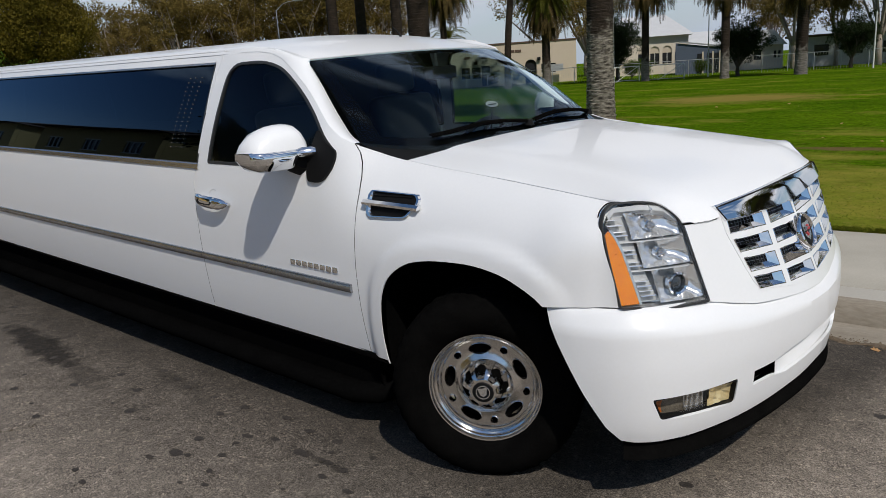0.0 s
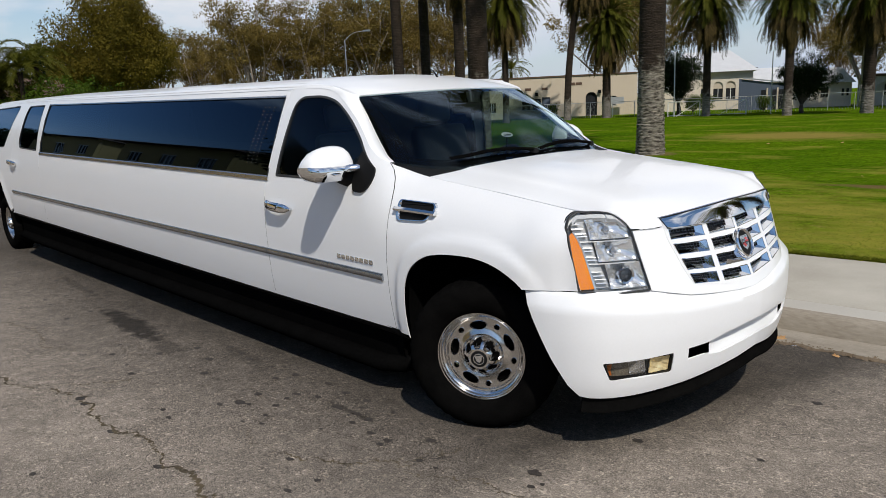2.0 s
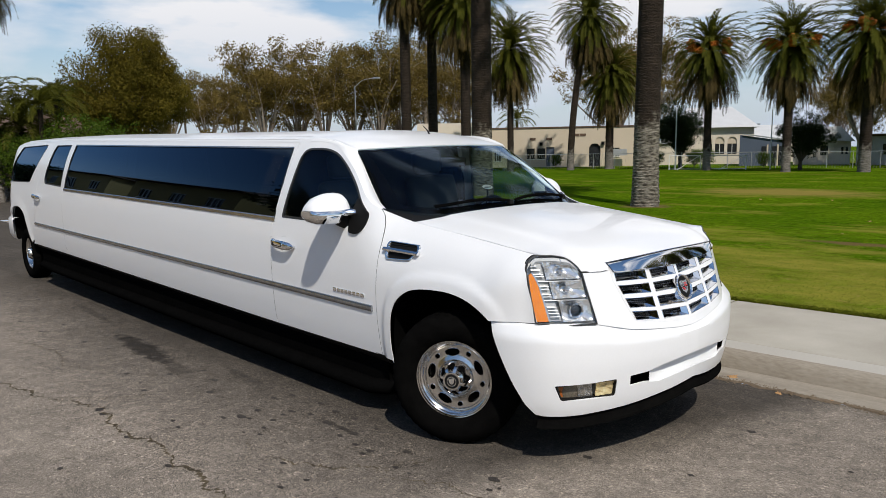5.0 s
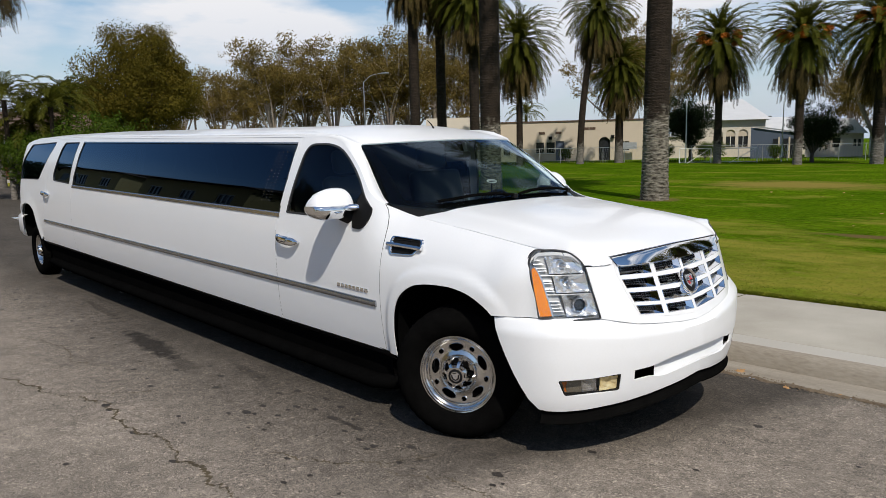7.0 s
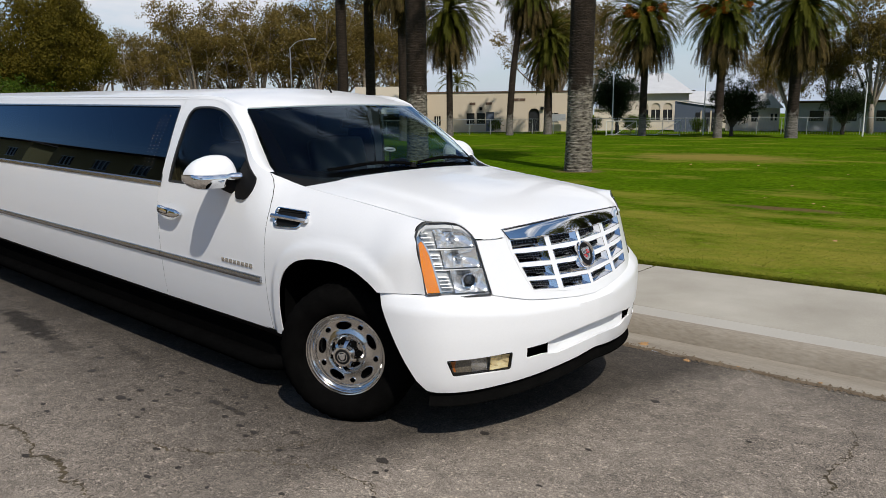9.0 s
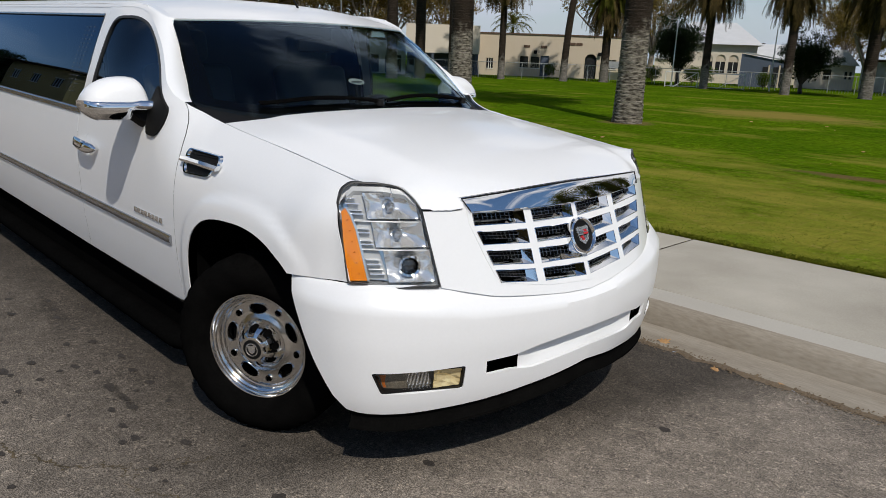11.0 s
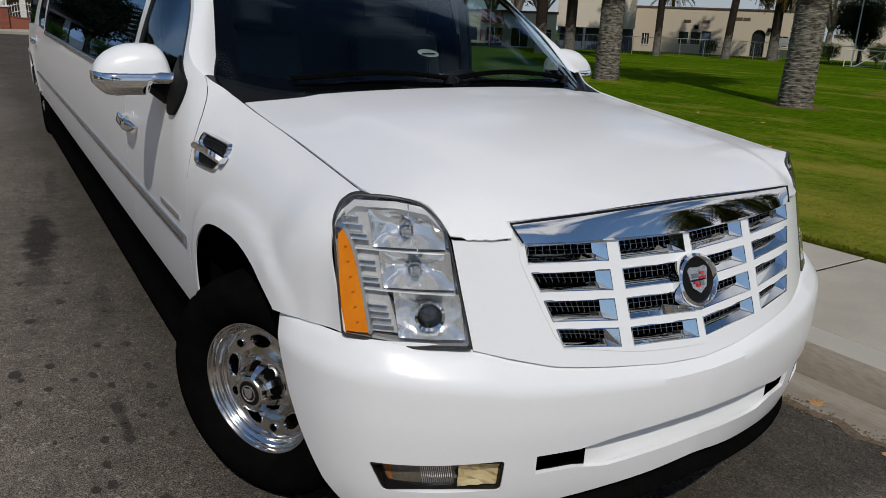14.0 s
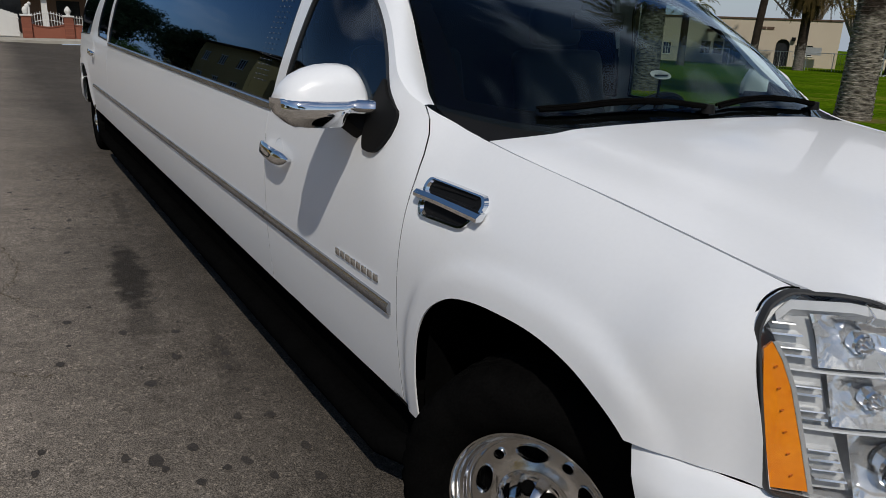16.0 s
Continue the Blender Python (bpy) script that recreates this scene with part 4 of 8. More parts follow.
ledge = curve((0.70, 0.046), (0.712, 0.040), (0.73, 0.030), (0.77, 0.011), (0.80, 0.0), (0.83, -0.002))
ledge_drop = curve((0.0, 0.5), (0.2, 0.75), (0.5, 1.25), (0.65, 1.5), (1.0, 1.45))


# how far the ledge runs back to the grille panel, the headlamp and the wing
ledge_in = curve(*[(s_of_y(y), d) for y, d in ((0.0, 0.050), (0.30, 0.044), (0.44, 0.046), (0.58, 0.060), (0.74, 0.082), (0.868, 0.064), (0.938, 0.058), (0.974, 0.050), (0.9855, 0.026))])


def bump_z(s, q):
    """Height at the profile parameter q: a plain height low down, then up over the rounded top ledge."""
    y = min(abs(by(abs(s))), 1.0)
    top, k = bump_top(y), ledge_drop(y)
    if q < 0.5:
        return q
    if q < 0.70:
        return 0.5 + (q - 0.5) / 0.20 * (top - 0.046 * k - 0.5)
    return top - ledge(q) * k


def bump_q(s, z):
    lo_, hi_ = 0.2, 0.82
    for _ in range(30):
        m_ = (lo_ + hi_) / 2
        if bump_z(s, m_) < z:
            lo_ = m_
        else:
            hi_ = m_
    return lo_


def bumper_at(s, q, extra=0.0):
    """s runs along the bumper from its middle, negative to the left of the car."""
    a = abs(s)
    e = 0.01
    tx, ty = bx(a + e) - bx(max(a - e, 0)), by(a + e) - by(max(a - e, 0))
    if a < e:
        tx, ty = 0, -1
    n = Vector((-ty, tx, 0)).normalized()
    if n.x < 0 and a < 0.3:
        n = -n
    sidew = smooth01((a - 0.98) / 0.35)
    d = b_in(min(q, 0.68)) * (1 - 0.4 * sidew) - (ledge_in(a) * -b_in(q) / 0.115 if q > 0.69 else 0.0) + extra
    p = Vector((bx(a), by(a), bump_z(s, q))) + n * d
    if s < 0:
        p.y = -p.y
    return p


S_END = s_of_x(0.297)
b_edge = [(s_of_x(x_), bump_q(s_of_x(x_), z_)) for x_, z_ in ((0.307, 0.778), (0.325, 0.735), (0.352, 0.675), (0.405, 0.573), (0.463, 0.463), (0.515, 0.375), (0.565, 0.322))]
b_topl = [(s, 0.81) for s in [S_END * i / 22 for i in range(0, 23)]]
low_z = curve((0.0, 0.396), (0.25, 0.362), (0.5, 0.334), (0.7, 0.322), (0.88, 0.314), (1.1, 0.316), (1.4, 0.33))
b_low = [(s, low_z(s)) for s in (1.0, 0.9, 0.8, 0.7, 0.6, 0.5, 0.4, 0.3, 0.2, 0.1, 0.0)]
half = b_topl + b_edge + b_low
full = half + [(-s, z) for s, z in half[::-1]][1:-1]
fog_hole = [(s_of_y(0.875), 0.491), (s_of_y(0.572), 0.499), (s_of_y(0.576), 0.406), (s_of_y(0.849), 0.406)]
cen_half = [(s_of_y(0.494), 0.503), (s_of_y(0.385), 0.508), (s_of_y(0.27), 0.533), (0.13, 0.551), (0.0, 0.557)]
cen_low = [(s_of_y(0.16), 0.452), (s_of_y(0.30), 0.436), (s_of_y(0.395), 0.450), (s_of_y(0.492), 0.446)]
cen_hole = cen_half + [(-s, z) for s, z in cen_half[:-1][::-1]] + [(-s, z) for s, z in cen_low[::-1]] + [(0.0, 0.464)] + cen_low
holes = [rounded(fog_hole, 0.012), rounded([(-s, z) for s, z in fog_hole], 0.012), cen_hole]
bumper = part("front_bumper", trimmed(bumper_at, full, holes, step=0.022, edge=0.014, depth=0.012, out=(1, 0, 0)), PAINT, car)
# recessed lower panel between the intakes
rec = []
for i in range(13):
    s = (-0.365 + 0.73 * i / 12)
    k = 1 - smooth01((abs(s) - 0.27) / 0.09)
    rec.append([bumper_at(s, z, -0.004 - d_ * (0.25 + 0.75 * k)) for z, d_ in ((0.575, 0.042), (0.53, 0.042), (0.485, 0.036), (0.450, 0.018), (0.428, 0.004))])
part("lower_panel", outward(loft(rec)), PAINT, bumper)
part("intake_backing", outward(loft([[bumper_at(-0.60 + 1.20 * i / 16, z, -0.085) for z in (0.575, 0.40)] for i in range(17)])), DARK, bumper)
# black air dam under the bumper
dam = []
for i in range(41):
    s = -1.04 + 2.08 * i / 40
    lz = low_z(abs(s))
    dam.append([bumper_at(s, lz + z, d_ + 0.85 * (b_in(lz) - b_in(lz + z))) for z, d_ in ((0.012, -0.014), (-0.010, -0.016), (-0.026, -0.018), (-0.040, -0.010), (-0.056, 0.006), (-0.068, 0.008), (-0.073, 0.0), (-0.062, -0.04), (-0.055, -0.16))])
part("air_dam", outward(loft(dam)), RUBBER, bumper, "black plastic air dam")

# fog and turn lamps
SMOKED = material("smoked_turn_lamp", (0.10, 0.085, 0.065), (0.20, 0.17, 0.13), rough=0.25, scale=30, fine=120, gloss=0.4)
for sg in (1, -1):
    flip_ = (lambda bm: bm) if sg > 0 else flipped
    fl = part("fog_lamp", flip_(trimmed(lambda s, z: bumper_at(s, z, -0.055), fog_hole, step=0.06, edge=0.03, depth=0, out=(1, -0.5, 0))), LAMPGREY, bumper)
    rim_o = rounded(fog_hole, 0.012)
    cs, cz = sum(p[0] for p in fog_hole) / 4, sum(p[1] for p in fog_hole) / 4
    rim_i = [(cs + (s - cs) * 0.955, cz + (z - cz) * 0.88) for s, z in rim_o]
    part("bezel", flip_(outward(loft([[bumper_at(s, z, -0.004) for s, z in rim_o], [bumper_at(s, z, 0.001) for s, z in rim_i], [bumper_at(s, z, -0.05) for s, z in rim_i]], closed=True))), BLACK, fl)
    sp = s_of_y(0.682)
    part("turn_lens", flip_(trimmed(lambda s, z: bumper_at(s, z, -0.016), [(sp + 0.004, 0.493), (s_of_y(0.866), 0.486), (s_of_y(0.845), 0.411), (sp + 0.004, 0.410)], step=0.04, edge=0.02, depth=0.006, out=(1, -0.5, 0))), LENS, fl)
    part("turn_bulb", flip_(trimmed(lambda s, z: bumper_at(s, z, -0.040), [(s_of_y(0.765), 0.482), (s_of_y(0.858), 0.480), (s_of_y(0.842), 0.416), (s_of_y(0.775), 0.416)], step=0.04, edge=0.02, depth=0.004, out=(1, -0.5, 0))), AMBERDARK, fl, "amber turn signal")
    ribs = bmesh.new()
    for i in range(16):
        s = sp + 0.008 + i * 0.0055
        tube([bumper_at(s, 0.414, -0.03), bumper_at(s + 0.012, 0.487, -0.03)], 0.0013, 4, ribs)
    part("ribbed_reflector", flip_(ribs), REFLECT, fl)
    part("turn_reflector", flip_(trimmed(lambda s, z: bumper_at(s, z, -0.036 - 0.05 * abs(s - sp - 0.1)), [(sp + 0.004, 0.492), (s_of_y(0.864), 0.484), (s_of_y(0.845), 0.412), (sp + 0.004, 0.412)], step=0.05, edge=0.03, depth=0, out=(1, -0.5, 0))), SMOKED, fl)
    fs0, fs1 = s_of_y(0.578), sp - 0.002
    part("fog_glass", flip_(trimmed(lambda s, z: bumper_at(s, z, -0.012), [(fs0, 0.495), (fs1, 0.493), (fs1, 0.410), (fs0, 0.410)], step=0.04, edge=0.02, depth=0.006, out=(1, -0.5, 0))), LENS, fl)
    bowl = []
    for k in range(7):
        t = k / 6
        bowl.append([bumper_at(fs0 + (fs1 - fs0) * u, 0.452 + (w - 0.5) * 0.076, -0.016 - 0.014 * (1 - (2 * u - 1) ** 2) * (1 - (2 * w - 1) ** 2) - 0.006 * ((k * 7 + int(w * 6.01) * 11) % 5) / 5) for u, w in ((t, j / 6) for j in range(7))])
    part("reflector", flip_(outward(loft(bowl))), FOGWARM, fl, "warm-tinted mirror bowl", smooth=False)

# headlamps
LAMPDARK = material("smoked_lamp_plastic", (0.36, 0.365, 0.37), (0.50, 0.505, 0.51), rough=0.25, scale=14, fine=70, gloss=0.3)
FROSTED = material("frosted_lamp_plastic", (0.60, 0.61, 0.62), (0.50, 0.51, 0.52), rough=0.30, scale=14, fine=70, gloss=0.4)
PROJECTOR = material("projector_glass", (0.02, 0.022, 0.025), (0.03, 0.032, 0.036), rough=0.05, gloss=1.0)
hl = [(0.893, 0.804), (0.890, 0.93), (0.8835, 1.080), (0.864, 1.122), (0.834, 1.145), (0.75, 1.141), (0.685, 1.126), (0.655, 1.060), (0.634, 0.790), (0.76, 0.790)]
hl_c = (0.765, 0.96)


def inset(poly, c, k):
    return [(c[0] + (p[0] - c[0]) * k, c[1] + (p[1] - c[1]) * k) for p in poly]


hl_r = rounded(hl, [0.01, 0.05, 0.02, 0.012, 0.015, 0.02, 0.03, 0.03, 0.012, 0.02])
for sg in (1, -1):
    flip_ = (lambda bm: bm) if sg > 0 else flipped
    L = part("headlamp", flip_(trimmed(lambda y, z: lamp_face(y, z, 0.075), hl_r, step=0.05, edge=0.02, depth=0, out=(1, -1, 0))), LAMPGREY, car, "clear headlamp with chrome reflectors and an amber strip")
    ri = inset(hl_r, hl_c, 0.982)
    ring_ = [[lamp_face(y, z, d_) for y, z in inset(hl_r, hl_c, k_)] for k_, d_ in ((1.013, 0.012), (1.012, -0.002), (1.006, -0.0045), (0.988, -0.0045), (0.980, -0.001), (0.980, 0.012))]
    part("gasket", flip_(outward(loft(ring_, closed=True))), GASKET, L, "dark rubber seal round the lamp")
    part("lens", flip_(trimmed(lambda y, z: lamp_face(y, z, -0.003), ri, step=0.03, edge=0.015, depth=0.004, out=(1, -1, 0))), LENS, L, "clear plastic lens")
    part("housing_wall", flip_(outward(loft([[lamp_face(y, z, 0.006) for y, z in ri], [lamp_face(y, z, 0.074) for y, z in inset(hl_r, hl_c, 0.965)]], closed=True))), REFLECT, L)
    # amber strip down the outer edge, with its row of small lamps
    am = [(0.890, 0.812), (0.886, 0.93), (0.877, 1.045), (0.866, 1.058), (0.857, 1.030), (0.850, 0.985), (0.846, 0.90), (0.843, 0.814)]
    amber = part("amber_strip", flip_(trimmed(lambda y, z: lamp_face(y, z, 0.008), am, step=0.03, edge=0.015, depth=0.012, out=(1, -1, 0))), AMBER, L, "amber side marker strip")
    for i in range(6):
        c = lamp_face(0.861 + 0.004 * (i / 5), 0.838 + 0.036 * i, 0.0065)
        part("small_lamp", flip_(box((0.003, 0.009, 0.0035), c, bevel=0.001)), AMBERDARK, amber, smooth=False)
    edge_b = [(0.843, 0.812), (0.846, 0.90), (0.850, 0.985), (0.857, 1.030), (0.866, 1.060)]
    part("inner_bezel", flip_(outward(loft([[lamp_face(y - dy, z, d_) for y, z in edge_b] for dy, d_ in ((0.0, 0.006), (0.006, 0.006), (0.010, 0.030))]))), LAMPGREY, L)
    # grey light-guide column crossed by bright clear fins
    colm = [(0.836, 0.812), (0.840, 0.960), (0.852, 1.040), (0.862, 1.095), (0.808, 1.100), (0.800, 0.95), (0.782, 0.812)]
    part("light_guide", flip_(trimmed(lambda y, z: lamp_face(y, z, 0.036), colm, step=0.03, edge=0.015, depth=0.01, out=(1, -1, 0))), LAMPDARK, L, "smoked grey light guide")
    for z, ya, yb, r in ((0.836, 0.832, 0.792, 0.0016), (0.852, 0.834, 0.795, 0.0009), (0.868, 0.836, 0.798, 0.0016), (0.884, 0.836, 0.800, 0.0009), (0.936, 0.842, 0.808, 0.0018), (0.948, 0.842, 0.810, 0.0010), (0.975, 0.846, 0.812, 0.0018), (0.988, 0.847, 0.812, 0.0010), (1.038, 0.858, 0.820, 0.0018), (1.050, 0.860, 0.822, 0.0010), (1.072, 0.864, 0.828, 0.0016), (1.090, 0.862, 0.834, 0.0010)):
        fin = part("fin", flip_(outward(loft([[lamp_face(y, z + dz, d_) for y in (ya, (ya + yb) / 2, yb)] for dz, d_ in ((r, 0.036), (r, 0.012), (-r, 0.011), (-r, 0.036))]))), REFLECT, L)
    part("joint_backing", flip_(outward(loft([[lamp_face(y, z, 0.030) for y, z in inset(hl_r, hl_c, 1.004)], [lamp_face(y, z, 0.030) for y, z in inset(hl_r, hl_c, 0.985)]], closed=True))), DARK, L)
    # fluted mirror reflectors in three storeys
    for k, (ya, yb, za, zb, cy, cz) in enumerate(((0.664, 0.812, 1.022, 1.108, 0.742, 1.058), (0.655, 0.803, 0.926, 1.012, 0.734, 0.965), (0.645, 0.785, 0.808, 0.916, 0.716, 0.862))):
        nu, nv = 22, 12
        rows = []
        for j in range(nv + 1):
            row = []
            for i in range(nu + 1):
                u, v = i / nu, j / nv
                y, z = ya + (yb - ya) * u, za + (zb - za) * v
                bowl_ = (1 - abs(2 * u - 1) ** 2.4) * (1 - abs(2 * v - 1) ** 2.4)
                turn_ = math.atan2(z - cz, y - cy)
                flute = (0.0045 * abs(math.sin(turn_ * 4.0 + k)) + 0.003 * abs(math.sin(math.hypot(y - cy, z - cz) * 130))) * bowl_
                row.append(lamp_face(y, z, 0.014 + 0.048 * bowl_ + flute))
            rows.append(row)
        bowl = part("mirror_bowl", flip_(outward(loft(rows))), REFLECT, L)
        c0 = lamp_face(cy, cz, 0.06)
        nrm = (lamp_face(cy, cz, 0.0) - c0).normalized()
        mm = Matrix.Translation(c0) @ nrm.to_track_quat("Z", "Y").to_matrix().to_4x4()
        if k < 2:
            part("bulb_ring", flip_(lathe([(0.019, 0.0), (0.020, 0.020), (0.017, 0.024), (0.014, 0.018)], 20, m=mm)), CHROME, bowl)
            cap_rows = [[((r_ * (1 - 0.16 * (q % 2))) * math.cos(2 * math.pi * q / 20), (r_ * (1 - 0.16 * (q % 2))) * math.sin(2 * math.pi * q / 20), h_) for q in range(20)] for r_, h_ in ((0.003, 0.042), (0.009, 0.040), (0.014, 0.032), (0.0155, 0.020), (0.0155, 0.0))]
            cap_bm = loft(cap_rows, closed=True, caps=True)
            for v in cap_bm.verts:
                v.co = mm @ v.co
            part("bulb_cap", flip_(outward(cap_bm)), SILVER, bowl, "ribbed bright bulb cap", smooth=False)
            for sx in (-1, 1):
                part("bowl_step", flip_(box((0.004, 0.022, 0.030), (0, 0, 0), bevel=0.0015, m=mm @ Matrix.Translation((0.004, sx * 0.052, 0.012)) @ Matrix.Rotation(radians(28 * sx), 4, "X"))), REFLECT, bowl, smooth=False)
        else:
            part("projector_ring", flip_(lathe([(0.028, 0.0), (0.034, 0.026), (0.040, 0.038), (0.038, 0.044), (0.031, 0.039), (0.030, 0.020)], 32, m=mm)), CHROME, bowl)
            part("projector_lens", flip_(lathe([(0.0, 0.038), (0.012, 0.036), (0.022, 0.029), (0.030, 0.016), (0.030, 0.0)], 28, m=mm)), PROJECTOR, bowl, "dark glass projector lens")
    part("top_shelf", flip_(outward(loft([[lamp_face(y, z + dz, d_) for y, z in ((0.858, 1.106), (0.835, 1.128), (0.75, 1.127), (0.69, 1.115), (0.664, 1.078))] for dz, d_ in ((0.002, 0.006), (-0.014, 0.010), (-0.030, 0.034))]))), FROSTED, L, "frosted pale upper shelf")
    for z in (1.014, 0.918):
        rows = [[lamp_face(y, z + dz - 0.004 * (0.85 - y) / 0.2, d_) for y in (0.848, 0.80, 0.74, 0.69, 0.653)] for dz, d_ in ((0.002, 0.06), (0.0014, 0.016), (-0.0014, 0.015), (-0.002, 0.06))]
        part("shelf", flip_(outward(loft(rows))), FROSTED, L)


# near-black strips put into the panel gaps in place of their shade
def seam(points, w, depth):
    P = [Vector(p) for p in points]
    return outward(loft([[p + Vector((0, depth, 0)) + q * w for q in (Vector((-1, 0, 0)), Vector((1, 0, 0)))] for p in P]))


pair("door_gap_strip", seam([side(x - 0.0018, z) for x, z in (tuple(q) for q in densify(gap[:-1] + gap[:-1][::-1], 0.015)[:66])], 0.0042, 0.0006), DARK, car)
for xd in (DOOR_X - 0.002, -7.132):
    pair("door_gap_strip", seam([side(xd, 0.42 + 0.65 * i / 10) for i in range(11)], 0.0045, 0.0004), DARK, car)
hs_ = [Vector((x, -(hood_in(x) - 0.004), fender_top(x) - 0.012)) for x in [-0.47 + 0.93 * i / 20 for i in range(21)]]
pair("bonnet_gap_strip", outward(loft([[p + Vector((0, d, 0)) for d in (-0.012, 0.020)] for p in hs_])), DARK, car)
inner = [[bonnet(x, y) - Vector((0, 0, 0.03)) for y in [-0.76 + 1.52 * i / 12 for i in range(13)]] for x in (-0.42, -0.2, 0.0, 0.2, 0.4, 0.5)]
nose_gap_strip = [[p + Vector((-0.012, 0, -0.004)), p + Vector((-0.012, 0, -0.022))] for p in NOSE_EDGE[:7]]
pair("nose_gap_strip", outward(loft(nose_gap_strip)), DARK, car)
for sg in (1, -1):
    part("nose_gap", tube([header(sg * -(0.650 - 0.122 * i / 8), 1.0518) + Vector((0.0012, 0, 0)) for i in range(9)], 0.0021, 6), DARK, car)
# near-black sheet added under the bonnet so its gaps read dark
part("bonnet_inner", outward(loft(inner)), DARK, car)

# ---------------------------------------------------------------- limousine: glass
def pane(poly, d, k=1.0):
    return trimmed(lambda x, z: side(x, z) + Vector((0, d, 0)), poly, step=0.12, edge=0.06, depth=0.004, out=(0, -1, 0))


def seal(poly, w, out_, lift=0.002):
    """A rubber or chrome strip round a window opening."""
    c = Vector((sum(p[0] for p in poly) / len(poly), sum(p[1] for p in poly) / len(poly)))
    n = len(poly)
    inn = []
    for i in range(n):
        a, p, b = Vector(poly[i - 1]), Vector(poly[i]), Vector(poly[(i + 1) % n])
        t = (b - a).normalized()
        nn = Vector((-t.y, t.x))
        if nn.dot(c - p) < 0:
            nn = -nn
        inn.append(p + nn * w)
    rows = [[side(*p) + Vector((0, 0.012, 0)) for p in poly], [side(*p) + Vector((0, -lift, 0)) for p in poly], [side(*p) + Vector((0, -lift, 0)) for p in inn], [side(*p) + Vector((0, 0.014, 0)) for p in inn]]
    return outward(loft(rows, closed=True))


def dense(poly, step):
    return [tuple(p) for p in densify(poly, step)]


pair("side_window", pane(long_win, 0.008), TINT, car, "long dark tinted window")
pair("door_window", pane(door_win, 0.008), CABGLASS, car, "dark tinted door window")
pair("rear_door_window", pane(rd_win, 0.008), TINT, car, "dark tinted window")
pair("quarter_window", pane(q_win, 0.008), TINT, car, "dark tinted window")
for nm, wpoly, w in (("window_seal", dense(long_win, 0.3), 0.011), ("window_seal", dense(door_win, 0.06), 0.013), ("window_seal", dense(rd_win, 0.08), 0.012), ("window_seal", dense(q_win, 0.08), 0.010)):
    pair(nm, seal(wpoly, w, 0), GASKET, car)
# bright strip along the long window's lower edge
strip = [[side(x, sill_z(x) - 0.002 + dz) + Vector((0, -dy, 0)) for dz, dy in ((-0.020, 0.0), (-0.018, 0.007), (0.006, 0.008), (0.012, 0.002))] for x in [-1.90 - 5.19 * i / 40 for i in range(41)]]
pair("window_strip", outward(loft(strip)), TRIM, car, "dull chrome strip under the window")
strip = [[side(x, win_z(x) - 0.004 + dz) + Vector((0, -dy, 0)) for dz, dy in ((-0.006, 0.0), (-0.004, 0.005), (0.005, 0.005), (0.007, 0.0))] for x in [-1.84 - 5.08 * i / 40 for i in range(41)]]
pair("window_strip", outward(loft(strip)), TRIM, car)
# pale dots on the long window's front end, in place of reflected inner lights
for k, (x0, x1) in enumerate(((-2.075, -2.20), (-2.02, -2.14), (-1.955, -2.085))):
    dots = bmesh.new()
    for i in range(17):
        t = i / 16
        z = 1.645 - 0.36 * t
        box((0.0045, 0.004, 0.0045), side(x0 + (x1 - x0) * t, z) + Vector((0, 0.003, 0)), bm=dots)
    part("glint_string", dots, SILVER, car, "string of tiny pale dots on the glass", smooth=False)

# windscreen


def screen_point(u, v):
    """u across from -1 to 1, v from the foot to the roof."""
    top = Vector((crown_front(0.71 * u) , 0.706 * u, 1.708 - 0.018 * abs(u) ** 2.0))
    foot = Vector((-0.405 - 0.35 * max(0, (abs(u) - 0.45) / 0.55) ** 2.6 * 0.9, 0.834 * u, 1.268 + 0.058 * max(0, (abs(u) - 0.55) / 0.45) ** 2.4 - 0.015 * abs(u) ** 2))
    p = foot.lerp(top, v)
    n = Vector((0.62, 0, 0.78))
    return p + n * (0.045 * math.sin(math.pi * v) * (1 - 0.5 * u * u))


part("windscreen", outward(loft([[screen_point(-1 + 2 * i / 24, j / 14) for i in range(25)] for j in range(15)])), SCREEN, car, "tinted windscreen with a dark band round its edge")
frit_bm = bmesh.new()
for us, vs in (([-1 + 2 * i / 24 for i in range(25)], (0.0, 0.06, 0.115)), ([-1 + 2 * i / 24 for i in range(25)], (0.955, 1.0)), ([-1, -0.965, -0.925], [j / 14 for j in range(15)]), ([0.925, 0.965, 1], [j / 14 for j in range(15)])):
    loft([[screen_point(u, v) - Vector((0.004, 0, 0.005)) for u in us] for v in vs], bm=frit_bm)
part("screen_border", frit_bm, DARK, car, "black band round the windscreen")
# black cowl between screen and bonnet
cowl = []
for i in range(25):
    u = -1 + 2 * i / 24
    y = 0.80 * u
    f = bonnet(cowl_x(y), y) if abs(y) < 0.8 else side(-0.5, 1.25)
    s_ = screen_point(u, 0.03)
    cowl.append([s_ + Vector((-0.01, 0, 0.0)), s_ + Vector((0.012, 0, -0.012)), (s_ * 0.4 + f * 0.6) + Vector((0, 0, -0.016)), f + Vector((0.02, 0, -0.016)), f + Vector((0.05, 0, -0.03))])
part("cowl", outward(loft(cowl)), BLACK, car, "black plastic cowl")
